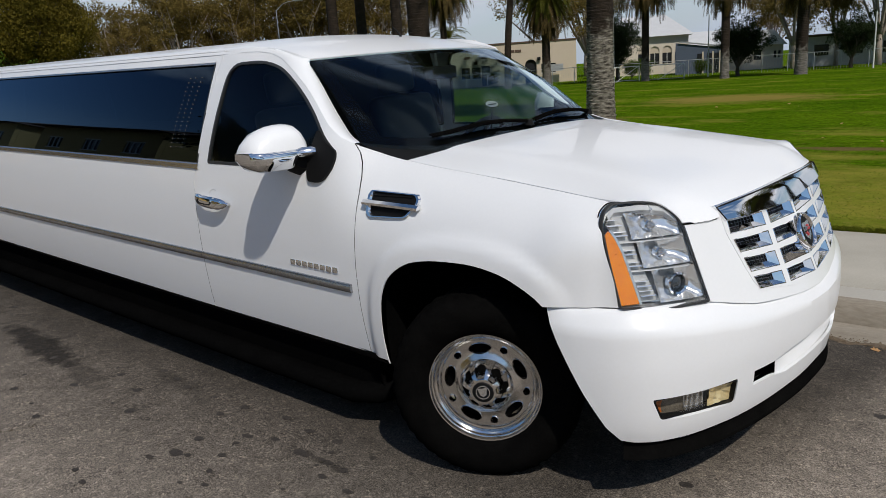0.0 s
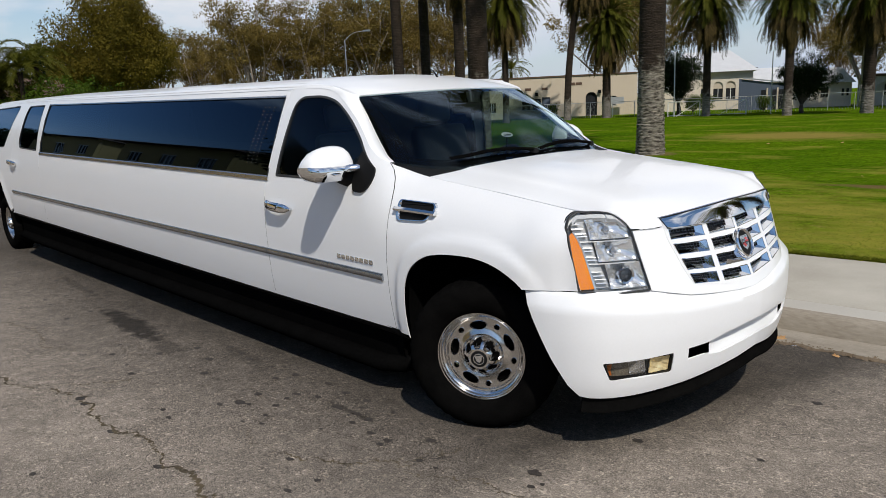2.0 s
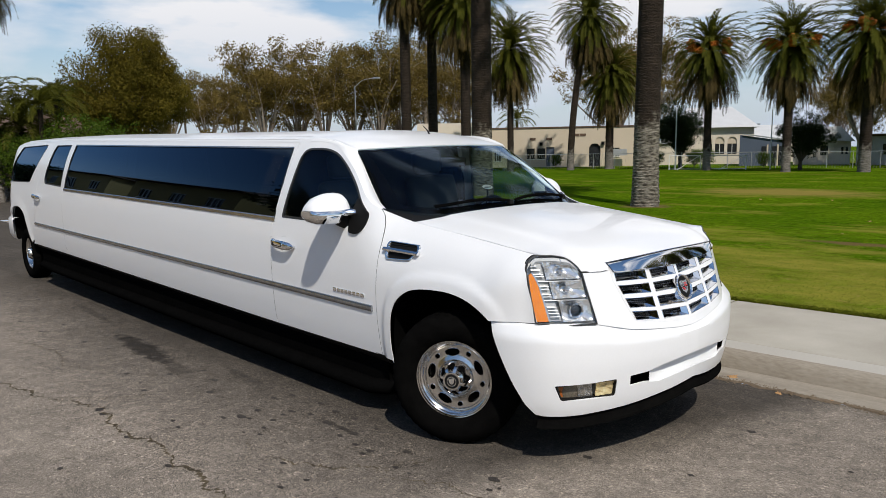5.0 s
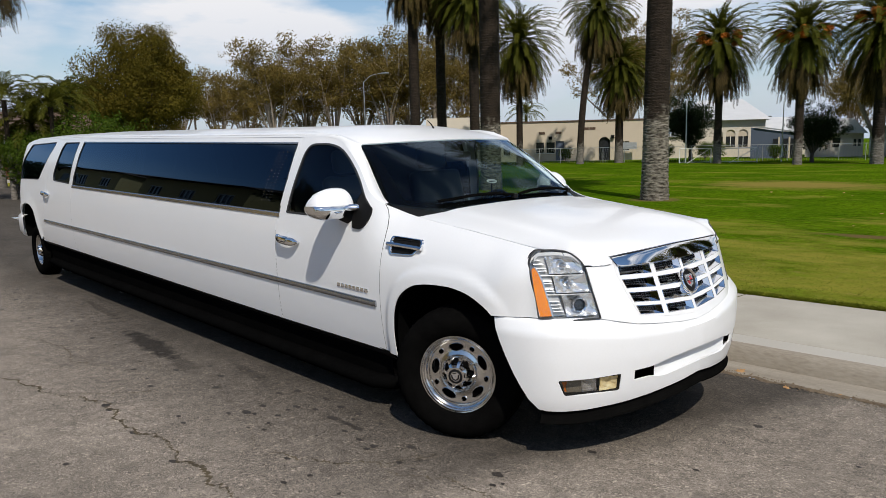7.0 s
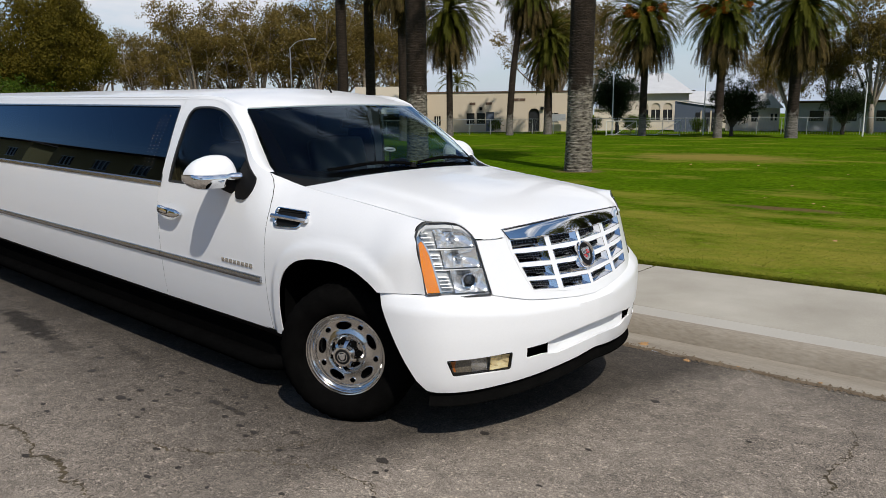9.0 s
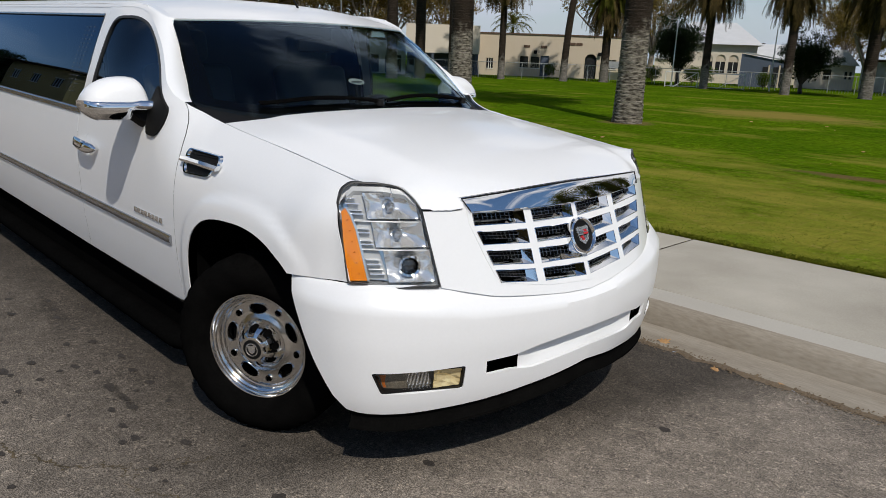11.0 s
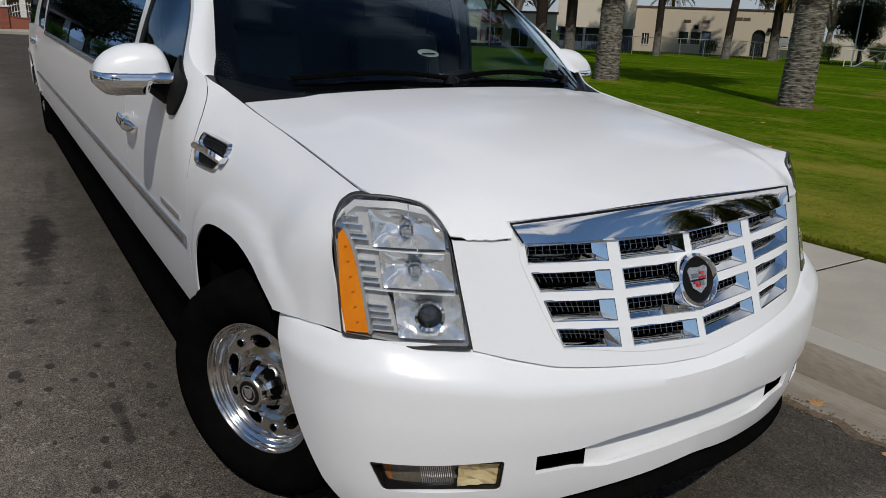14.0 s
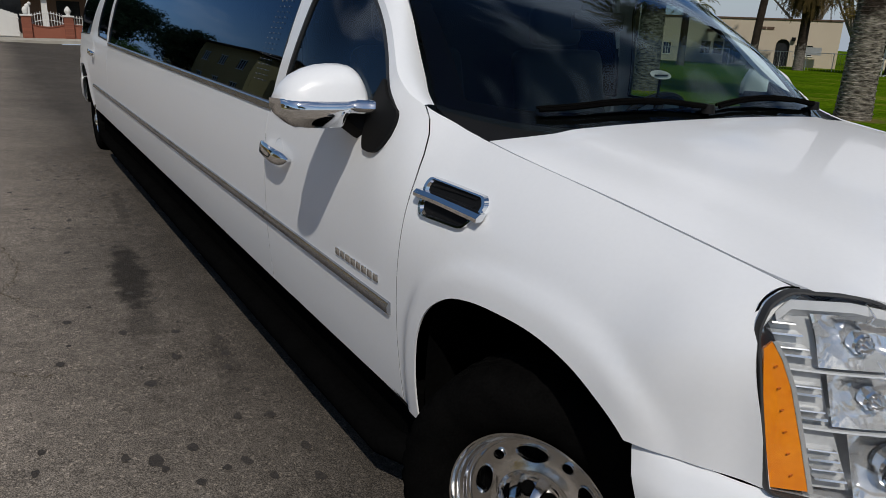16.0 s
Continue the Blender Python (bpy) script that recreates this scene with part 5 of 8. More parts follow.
# wipers
for arm_y, tip_y, vv in ((-0.02, -0.62, 0.09), (0.56, 0.02, 0.085)):
    pth = []
    for i in range(13):
        t = i / 12
        u = (arm_y + (tip_y - arm_y) * t) / 0.82
        pth.append(screen_point(u, 0.05 + vv * math.sin(math.pi * min(1, 0.35 + t * 0.5)) * (0.35 + 0.65 * t)) + Vector((0.012, 0, 0.020 + 0.012 * math.sin(math.pi * t))))
    wiper = part("wiper", tube(pth, lambda t: 0.010 - 0.005 * t, 8), RUBBER, car)
    part("blade", tube([p + Vector((0.014, 0, -0.006)) for p in pth[4:]], 0.006, 6), DARK, wiper)
    part("pivot", lathe([(0.0, 0.03), (0.018, 0.028), (0.022, 0.0)], 14, m=Matrix.Translation(pth[0] - Vector((0, 0, 0.02)))), BLACK, wiper)
# small aerial at the front of the roof
part("aerial", tube([roof(-1.42, 0.12), roof(-1.42, 0.12) + Vector((-0.03, 0, 0.035)), roof(-1.42, 0.12) + Vector((-0.075, 0, 0.065))], lambda t: 0.007 - 0.004 * t, 7), BLACK, car)

# ---------------------------------------------------------------- limousine: wheels
POLISHED = material("mirror_polished_alloy", (0.80, 0.79, 0.77), (0.70, 0.69, 0.68), rough=0.09, metal=1.0, scale=9, fine=120, rough2=0.18)
TYRE_R = 0.385
tyre_prof = [(0.212, 0.075), (0.228, 0.098), (0.250, 0.118), (0.285, 0.130), (0.320, 0.131), (0.348, 0.122), (0.366, 0.108), (0.376, 0.098), (0.380, 0.080), (0.385, 0.055), (0.385, 0.048), (0.377, 0.046), (0.377, 0.038), (0.385, 0.036), (0.386, 0.008), (0.378, 0.006)]
tyre_prof = tyre_prof + [(r, -h) for r, h in tyre_prof[::-1]]


def rim_face(u, v):
    r = math.hypot(u, v)
    h = np.interp(r, [0.0, 0.078, 0.092, 0.110, 0.135, 0.190], [0.062, 0.060, 0.058, 0.052, 0.040, 0.046])
    return Vector((u, v, float(h)))


def circle(cx, cy, rx, ry, rot, n=18):
    return [(cx + rx * math.cos(a) * math.cos(rot) - ry * math.sin(a) * math.sin(rot), cy + rx * math.cos(a) * math.sin(rot) + ry * math.sin(a) * math.cos(rot)) for a in (2 * math.pi * k / n for k in range(n))]


def wheel(at, axis_turn, spin):
    """A wheel with its outer face looking along the local z axis."""
    m = Matrix.Translation(at) @ Matrix.Rotation(radians(axis_turn), 4, "Z") @ Matrix.Rotation(radians(90), 4, "X") @ Matrix.Rotation(radians(spin), 4, "Z")
    w = part("wheel", lathe([(0.221, 0.085), (0.206, 0.060), (0.196, 0.02), (0.190, -0.06), (0.212, -0.10), (0.222, -0.10)], 48), ALLOY, car, "polished alloy wheel with oval holes and a black tyre")
    w.matrix_local = m
    rows = []
    for i, (r, h) in enumerate(tyre_prof):
        row = []
        for k in range(120):
            a = 2 * math.pi * k / 120
            cut = 0.006 if (k % 3 == (0 if h > 0 else 1) and r > 0.362 and abs(h) > 0.047) else (0.004 if k % 4 == 0 and r > 0.384 else 0)
            row.append(((r - cut) * math.cos(a), (r - cut) * math.sin(a), h))
        rows.append(row)
    part("tyre", loft(rows, closed=True), RUBBER, w)
    hol = []
    for k in range(5):
        a = math.pi / 2 + 2 * math.pi * k / 5
        hol.append(circle(0.150 * math.cos(a), 0.150 * math.sin(a), 0.021, 0.042, a))
        a += math.pi / 5
        hol.append(circle(0.160 * math.cos(a), 0.160 * math.sin(a), 0.013, 0.015, a, 12))
    disc = part("rim", trimmed(rim_face, circle(0, 0, 0.190, 0.190, 0, 72), hol, step=0.013, edge=0.009, depth=0.022, out=(0, 0, 1)), ALLOY, w)
    part("rim_lip", lathe([(0.184, 0.0445), (0.188, 0.052), (0.190, 0.0545), (0.195, 0.0555), (0.197, 0.058), (0.199, 0.066), (0.201, 0.069), (0.207, 0.071), (0.209, 0.074), (0.211, 0.082), (0.213, 0.084), (0.217, 0.085), (0.219, 0.089), (0.222, 0.094), (0.226, 0.095), (0.229, 0.092), (0.230, 0.080)], 112), POLISHED, disc)
    for poly in hol:
        c = (sum(p[0] for p in poly) / len(poly), sum(p[1] for p in poly) / len(poly))
        big = inset(poly, c, 1.14)
        part("hole_lip", loft([[rim_face(*p) + Vector((0, 0, 0.001)) for p in big], [rim_face(*p) + Vector((0, 0, 0.006)) for p in inset(poly, c, 1.08)], [rim_face(*p) + Vector((0, 0, -0.002)) for p in inset(poly, c, 0.98)]], closed=True), CHROME, disc)
    # domed centre cap with eight pockets
    rows = []
    for j in range(15):
        r = 0.036 + (0.092 - 0.036) * j / 14
        big = 1.17
        row = []
        for k in range(96):
            a = 2 * math.pi * k / 96
            hh = float(np.interp(r, [0.036, 0.045, 0.06, 0.075, 0.086, 0.092], [0.128, 0.128, 0.118, 0.096, 0.070, 0.055]))
            pocket = smooth01((math.cos(8 * a) + 0.45) / 0.4) * smooth01((r - 0.046) / 0.010) * smooth01((0.088 - r) / 0.008)
            row.append((r * big * math.cos(a), r * big * math.sin(a), hh - 0.034 * pocket))
        rows.append(row)
    cap = part("hub_cap", loft(rows, closed=True), POLISHED, w)
    # near-black discs stand in for the dark inside the polished pockets
    for k in range(8):
        a = 2 * math.pi * k / 8
        part("pocket", lathe([(0.0, 0.0), (0.0175, 0.0), (0.018, -0.004)], 12, m=Matrix.Rotation(a, 4, "Z") @ Matrix.Translation((0.080, 0, 0.0835)) @ Matrix.Rotation(radians(42), 4, "Y")), DARK, cap, smooth=False)
    part("cap_disc", lathe([(0.0, 0.130), (0.038, 0.130), (0.043, 0.126), (0.043, 0.11)], 32), BLACK, cap)
    part("cap_ring", lathe([(0.024, 0.130), (0.025, 0.1325), (0.028, 0.1325), (0.029, 0.130)], 32), SILVER, cap)
    part("cap_crest", trimmed(lambda u, v: Vector((v, -u, 0.132)), crest(0, None, 0.62), step=0.03, edge=0.03, depth=0.002, out=(0, 0, 1)), SILVER, cap)
    part("brake_drum", lathe([(0.0, 0.005), (0.17, 0.005), (0.175, -0.05)], 32), DARK, w)
    return w


STEER = 28.0
ax = Vector((math.sin(radians(STEER)), -math.cos(radians(STEER)), 0))
wheel(Vector((0.0, -0.977, 0.39)) - ax * 0.130, STEER, 8.0)
wheel(Vector((0.10, 0.86, 0.325)), 180 + STEER, 30.0)
wheel(Vector((REAR, -0.930 + 0.125, 0.195)), 0.0, 20.0)
wheel(Vector((REAR, 0.83, 0.13)), 180.0, 50.0)

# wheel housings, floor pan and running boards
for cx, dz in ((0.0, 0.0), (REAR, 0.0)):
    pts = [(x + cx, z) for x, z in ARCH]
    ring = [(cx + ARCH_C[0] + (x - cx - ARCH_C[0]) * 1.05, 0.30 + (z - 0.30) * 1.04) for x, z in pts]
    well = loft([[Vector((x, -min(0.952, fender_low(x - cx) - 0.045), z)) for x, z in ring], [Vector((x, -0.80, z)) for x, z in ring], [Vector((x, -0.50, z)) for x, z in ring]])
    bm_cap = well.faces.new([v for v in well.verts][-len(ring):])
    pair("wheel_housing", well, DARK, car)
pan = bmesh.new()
# pan made deep and wide so no sun shows between it and the boards
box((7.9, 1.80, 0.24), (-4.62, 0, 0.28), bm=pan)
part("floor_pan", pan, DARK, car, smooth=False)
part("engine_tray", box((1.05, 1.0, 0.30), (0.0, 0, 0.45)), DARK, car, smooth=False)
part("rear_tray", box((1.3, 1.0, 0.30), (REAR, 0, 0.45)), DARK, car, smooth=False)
# unseen box added under the nose to stop sun leaking onto the road
part("leak_shield", box((0.27, 1.34, 0.10), (0.565, 0, 0.375)), DARK, car, smooth=False)
axle = bmesh.new()
tube([(REAR, -0.75, 0.19), (REAR, 0.75, 0.14)], 0.05, 10, axle)
part("rear_axle", axle, DARK, car)
sk = [[side(x, 0.40) + Vector((0, 0.004, 0.012)), side(x, 0.40) + Vector((0, 0.02, -0.02)), side(x, 0.40) + Vector((0, 0.05, -0.05)), side(x, 0.40) + Vector((0, 0.12, -0.08))] for x in [-0.60 - 8.06 * i / 30 for i in range(31)]]
pair("sill", outward(loft(sk)), BLACK, car)
board_path = [(-0.60, -0.83, 0.20), (-0.68, -0.90, 0.175), (-0.80, -0.932, 0.165)] + [(-1.5 - 0.7 * i, -0.935, 0.165 - 0.006 * (0.7 + 0.7 * i)) for i in range(10)] + [(-8.45, -0.92, 0.115), (-8.56, -0.86, 0.13)]
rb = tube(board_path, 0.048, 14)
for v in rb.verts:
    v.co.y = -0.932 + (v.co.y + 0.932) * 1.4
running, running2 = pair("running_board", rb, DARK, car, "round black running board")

# tail: rear panel, tailgate glass, bumper
tail = []
for z, x in ((0.50, -10.20), (0.80, -10.22), (1.05, -10.18), (1.30, -10.07), (1.60, -9.92), (1.75, -9.80), (1.80, -9.74)):
    hw = half_width(max(x, -10.2), z) - 0.01
    tail.append([Vector((x - 0.05 * (1 - (i / 6) ** 2), -hw * i / 6, z)) for i in range(-6, 7)])
part("tailgate", outward(loft(tail)), PAINT, car)
part("tailgate_window", outward(loft([[r[i] + Vector((-0.012, 0, 0)) for i in range(2, 11)] for r in tail[3:6]])), TINT, car)
rbp = []
for i in range(29):
    a = -1 + 2 * i / 28
    y = 0.985 * math.copysign(min(1, abs(a) * 1.12), a)
    x = -10.33 + (0 if abs(a) < 0.75 else 0.62 * ((abs(a) - 0.75) / 0.25) ** 1.6)
    rbp.append([(x + 0.06, y * 0.97, 0.38), (x + 0.01, y, 0.45), (x, y * 1.003, 0.56), (x + 0.005, y * 1.003, 0.66), (x + 0.05, y * 0.985, 0.70), (x + 0.12, y * 0.95, 0.71)])
part("rear_bumper", outward(loft(rbp)), PAINT, car)
tl = [[Vector((-10.13 - 0.03 * j, -(half_width(-10.13, z) - 0.03 * j) - 0.006, z)) for j in range(3)] for z in (0.82, 1.0, 1.2)]
pair("tail_lamp", outward(loft(tl)), RED, car)

# ---------------------------------------------------------------- limousine: fittings on the sides
# body-side moulding
for x0, x1 in ((-0.706, -1.934), (-1.944, -7.126), (-7.138, -8.44)):
    n = max(4, int((x0 - x1) / 0.2))
    rows = []
    for i in range(n + 1):
        x = x0 + (x1 - x0) * i / n
        rows.append([side(x, 0.703 + dz) + Vector((0, -dy, 0)) for dz, dy in ((-0.021, -0.004), (-0.019, 0.008), (-0.008, 0.014), (0.008, 0.014), (0.019, 0.008), (0.021, -0.004))])
    pair("side_moulding", outward(loft(rows, caps=True)), TRIM, car, "grey metal moulding along the doors")
# raised metal letters as plain blocks, in two door marks
for i in range(8):
    x = -1.128 + i * 0.0437
    blk = box((0.034, 0.006, 0.026), side(x + 0.015, 0.774) + Vector((0, -0.003, 0)), bevel=0.003)
    pair("badge_block", blk, CHROME, car)
# door handles
for hx, hz in ((-1.75, 1.022), (-8.24, 1.09)):
    cup = trimmed(lambda u, v: side(hx + u, hz + v) + Vector((0, -0.0015 + 0.020 * max(0, 1 - (u / 0.055) ** 2 - (v / 0.055) ** 2), 0)), circle(0, 0, 0.056, 0.056, 0, 24), step=0.014, edge=0.012, depth=0, out=(0, -1, 0))
    hp_, hp2 = pair("handle_cup", cup, PAINT, car)
    rows = []
    for i in range(15):
        t = -1 + 2 * i / 14
        x = hx + 0.152 * t
        k = math.sqrt(max(0.02, 1 - abs(t) ** 4))
        y = 0.010 + 0.040 * (1 - abs(t) ** 3.5)
        c = side(x, hz - 0.010 * t) + Vector((0, -y, 0))
        rows.append([c + Vector((0, 0.014 * math.cos(a), 0.033 * k * math.sin(a))) for a in (2 * math.pi * q / 12 for q in range(12))])
    dh, dh2 = pair("door_handle", outward(loft(rows, closed=True, caps=True)), CHROME, car, "chrome pull handle")
    insb = trimmed(lambda u, v: side(hx + u, hz + v) + Vector((0, -0.0628, 0)), rounded([(-0.07, -0.010), (0.05, -0.014), (0.07, 0.002), (0.05, 0.012), (-0.07, 0.012)], 0.008), step=0.03, edge=0.02, depth=0.01, out=(0, -1, 0))
    part("handle_inset", flipped(insb), BLACK, dh2)
    part("handle_inset", insb, BLACK, dh)
# fender vents
vent = [(-0.588, 1.140), (-0.345, 1.132), (-0.325, 1.112), (-0.330, 1.090), (-0.372, 1.046), (-0.395, 1.040), (-0.575, 1.034), (-0.595, 1.05), (-0.600, 1.12)]
vent = rounded(vent, 0.012)
vc = (-0.46, 1.088)
for sg in (1, -1):
    flip_ = (lambda bm: bm) if sg > 0 else flipped
    vt = part("fender_vent", flip_(trimmed(lambda x, z: side(x, z) + Vector((0, -0.003, 0)), inset(vent, vc, 0.99), step=0.05, edge=0.02, depth=0.004, out=(0, -1, 0))), BLACK, car, "chrome-framed black side vent")
    part("vent_frame", flip_(outward(loft([[side(*p) + Vector((0, 0.004, 0)) for p in inset(vent, vc, 1.02)], [side(*p) + Vector((0, -0.012, 0)) for p in inset(vent, vc, 1.0)], [side(*p) + Vector((0, -0.012, 0)) for p in inset(vent, vc, 0.92)], [side(*p) + Vector((0, 0.0, 0)) for p in inset(vent, vc, 0.87)]], closed=True))), CHROME, vt)
    blade = [[side(x, 1.093 - 0.028 * (x + 0.59) + dz) + Vector((0, -dy, 0)) for dz, dy in ((-0.010, 0.006), (-0.010, 0.026), (0.0, 0.031), (0.010, 0.024), (0.010, 0.004))] for x in [-0.612 + 0.300 * i / 10 for i in range(11)]]
    part("vent_blade", flip_(outward(loft(blade, caps=True))), CHROME, vt)
    for i in range(3):
        z = 1.115 - 0.022 * i
        part("louvre", flip_(outward(loft([[side(x, z + dz) + Vector((0, -dy, 0)) for dz, dy in ((0, 0.004), (0.004, 0.009), (0.008, 0.004))] for x in (-0.57, -0.47, -0.37)]))), BLACK, vt)

# door mirrors
def mirror_ring(t, lowz, highz, grow=0.0):
    y = -0.940 - 0.276 * t
    ends = (max(0.0, 1 - abs(2 * t - 1.0) ** 3.6)) ** 0.42
    xc = -1.030 - 0.045 * t
    fx = 0.100 * (0.45 + 0.55 * ends) + grow
    pts = []
    for k in range(9):
        a = math.pi * k / 8
        pts.append(Vector((xc + fx * math.cos(a) * (1.0 if math.cos(a) > 0 else 0.72), y, lowz + (highz - lowz) * math.sin(a) ** 0.72)))
    return pts, xc, fx, y


def mirror_top(t):
    s = (t - 0.36) / (0.36 if t < 0.36 else 0.64)
    return 1.302 + 0.120 * max(0.0, 1 - abs(s) ** (4.0 if t < 0.36 else 2.3)) ** 0.55


for sg in (1, -1):
    flip_ = (lambda bm: bm) if sg > 0 else flipped
    ts = [0.0, 0.012, 0.04, 0.09, 0.16, 0.28, 0.42, 0.56, 0.70, 0.82, 0.90, 0.95, 0.98, 0.992]
    shell = []
    for t in ts:
        pts, xc, fx, y = mirror_ring(t, 1.298, mirror_top(t))
        shell.append(pts)
    mh = part("door_mirror", flip_(outward(loft(shell, caps=True))), PAINT, car, "white door mirror with a chrome lower half on a black stalk")
    low = []
    for i in range(27):
        t = -0.005 + 1.01 * i / 26
        pts, xc, fx, y = mirror_ring(min(max(t, 0.16), 0.992), 1.30, 1.35, 0.004)
        y = -0.940 - 0.276 * t
        arm = 1 - smooth01((t - 0.25) / 0.12)
        inner = 1 - smooth01(t / 0.30)
        xc += 0.040 * inner
        end = 1 - 0.55 * max(0, (t - 0.72) / 0.29) ** 2.6
        bot = 1.312 - (0.088 - 0.044 * arm) * end
        mid = 1.284 + 0.010 * arm
        low.append([Vector((xc + fx * q, y, z)) for q, z in ((0.86, 1.318), (0.97, 1.311), (1.03, 1.298), (1.045, mid), (1.0, mid * 0.5 + bot * 0.5 + 0.004), (0.86, bot + 0.008), (0.5, bot), (-0.3, bot), (-0.62, bot + 0.012), (-0.74, mid), (-0.72, 1.312))])
    part("chrome_cover", flip_(outward(loft(low, closed=True, caps=True))), CHROME, mh)
    # mirror glass facing back
    part("mirror_glass", flip_(outward(loft([[Vector((-1.108 - 0.03 * t, -0.955 - 0.245 * t, 1.262 + (mirror_top(t) - 0.014 - 1.262) * k)) for t in (0.03, 0.25, 0.5, 0.75, 0.93)] for k in (0.0, 0.33, 0.66, 1.0)]))), CHROME, mh)
    # black foot on the door and stalk
    foot = rounded([(-0.790, 1.300), (-0.787, 1.266), (-0.800, 1.228), (-0.828, 1.190), (-0.862, 1.168), (-0.895, 1.160), (-0.950, 1.164), (-0.962, 1.20), (-0.955, 1.25), (-0.935, 1.315), (-0.912, 1.392), (-0.855, 1.340)], 0.014)
    ft = part("mirror_foot", flip_(trimmed(lambda x, z: side(x, z) + Vector((0, -0.014, 0)), foot, step=0.04, edge=0.02, depth=0.03, out=(0, -1, 0))), BLACK, mh, "black plastic mirror foot")
    st2 = []
    for y, sx, lo_ in ((-0.925, 0.0, 1.170), (-0.97, -0.035, 1.190), (-1.02, -0.075, 1.235), (-1.08, -0.10, 1.262)):
        st2.append([Vector((-0.992 + sx + dx, y, zz)) for dx, zz in ((0.045, lo_ + 0.03), (0.045, 1.250), (0.035, 1.268), (-0.06, 1.27), (-0.075, 1.25), (-0.055, lo_ + 0.01), (0.0, lo_))])
    part("mirror_arm", flip_(outward(loft(st2, closed=True, caps=True))), BLACK, mh)

# ---------------------------------------------------------------- limousine: cabin
PALEOVAL = material("pale_oval", (0.50, 0.50, 0.49), (0.42, 0.42, 0.41), rough=0.5)
part("headliner", outward(loft([[roof(x, y) - Vector((0, 0, 0.05)) for y in (-0.74, -0.4, 0, 0.4, 0.74)] for x in (-1.30, -1.7, -3, -5, -7, -9.6)])), HEADLINER, car)
dash = []
for x, z in ((-0.50, 1.18), (-0.62, 1.225), (-0.80, 1.215), (-0.92, 1.17), (-0.95, 1.05), (-0.90, 0.70)):
    dash.append([Vector((x - 0.10 * abs(y) ** 2, y, z + (0.02 if -0.1 < y - 0.38 < 0.1 else 0))) for y in (-0.82, -0.6, -0.4, -0.2, 0, 0.2, 0.38, 0.55, 0.82)])
part("dashboard", outward(loft(dash)), CABIN, car)
SW = Matrix.Translation((-1.12, 0.40, 1.135)) @ Matrix.Rotation(radians(-62), 4, "Y")
ringp = [SW @ Vector((0.19 * math.cos(a), 0.19 * math.sin(a), 0)) for a in (2 * math.pi * k / 36 for k in range(37))]
wheel_s = part("steering_wheel", tube(ringp, 0.016, 8, caps=False), BLACK, car)
part("hub", lathe([(0.0, 0.02), (0.06, 0.015), (0.075, -0.03)], 20, m=SW), CABIN, wheel_s)
for a in (0, 2.2, -2.2):
    part("spoke", tube([SW @ Vector((0.05 * math.cos(a), 0.05 * math.sin(a), 0)), SW @ Vector((0.185 * math.cos(a), 0.185 * math.sin(a), 0))], 0.014, 6), CABIN, wheel_s)
for y in (-0.40, 0.40):
    sb = box((0.13, 0.50, 0.62), (0, 0, 0.31), bevel=0.05, m=Matrix.Translation((-1.62, y, 0.85)) @ Matrix.Rotation(radians(-14), 4, "Y"), seg=3)
    seat_ = part("front_seat", sb, CABIN, car)
    part("headrest", box((0.10, 0.27, 0.18), (0, 0, 0), bevel=0.04, m=Matrix.Translation((-1.80, y, 1.56)) @ Matrix.Rotation(radians(-10), 4, "Y"), seg=3), CABIN, seat_)
    part("cushion", box((0.55, 0.52, 0.16), (-1.38, y, 0.82), bevel=0.05, seg=3), CABIN, seat_)
part("partition", box((0.06, 1.50, 1.28), (-2.06, 0, 1.06)), CABIN, car, smooth=False)
part("rear_view_mirror", box((0.03, 0.24, 0.07), (-1.02, 0.0, 1.585), bevel=0.015), BLACK, car)
# solid disc in place of a windscreen reflection; its stalk is made up
oval_disc = part("oval_reflection", outward(loft([[Vector((-0.70 - 0.004 * (r == 0.02), 0.026 + 0.050 * math.cos(a) * r, 1.412 + (0.015 * math.sin(a) - 0.006 * math.cos(a)) * r)) for a in (2 * math.pi * k / 24 for k in range(24))] for r in (1.0, 0.5, 0.02)], closed=True)), PALEOVAL, car, "pale oval disc standing for a windscreen reflection, on an added stalk")
part("bar", box((0.004, 0.06, 0.004), (-0.697, 0.026, 1.411)), BLACK, oval_disc, smooth=False)
part("stalk", tube(spline2([(-0.705, 0.03, 1.395), (-0.72, 0.04, 1.32), (-0.74, 0.04, 1.215)], 4), 0.005, 6), BLACK, oval_disc)

# the car's middle plane lies a little toward the kerb of the near flank's origin
MID = 0.035
for ob in car.children_recursive:
    if ob.type == "MESH" and ob.name.split(".")[0] == "wheel":
        ob.location.y += 2 * MID if ob.location.y > 0 else 0.0
        continue
    holder = ob
    while holder.parent not in (car, None) and holder.name.split(".")[0] != "wheel":
        holder = holder.parent
    if ob.type != "MESH" or holder.name.split(".")[0] == "wheel":
        continue
    for v in ob.data.vertices:
        v.co.y += MID * (1 + min(max(v.co.y / 0.55, -1.0), 1.0))

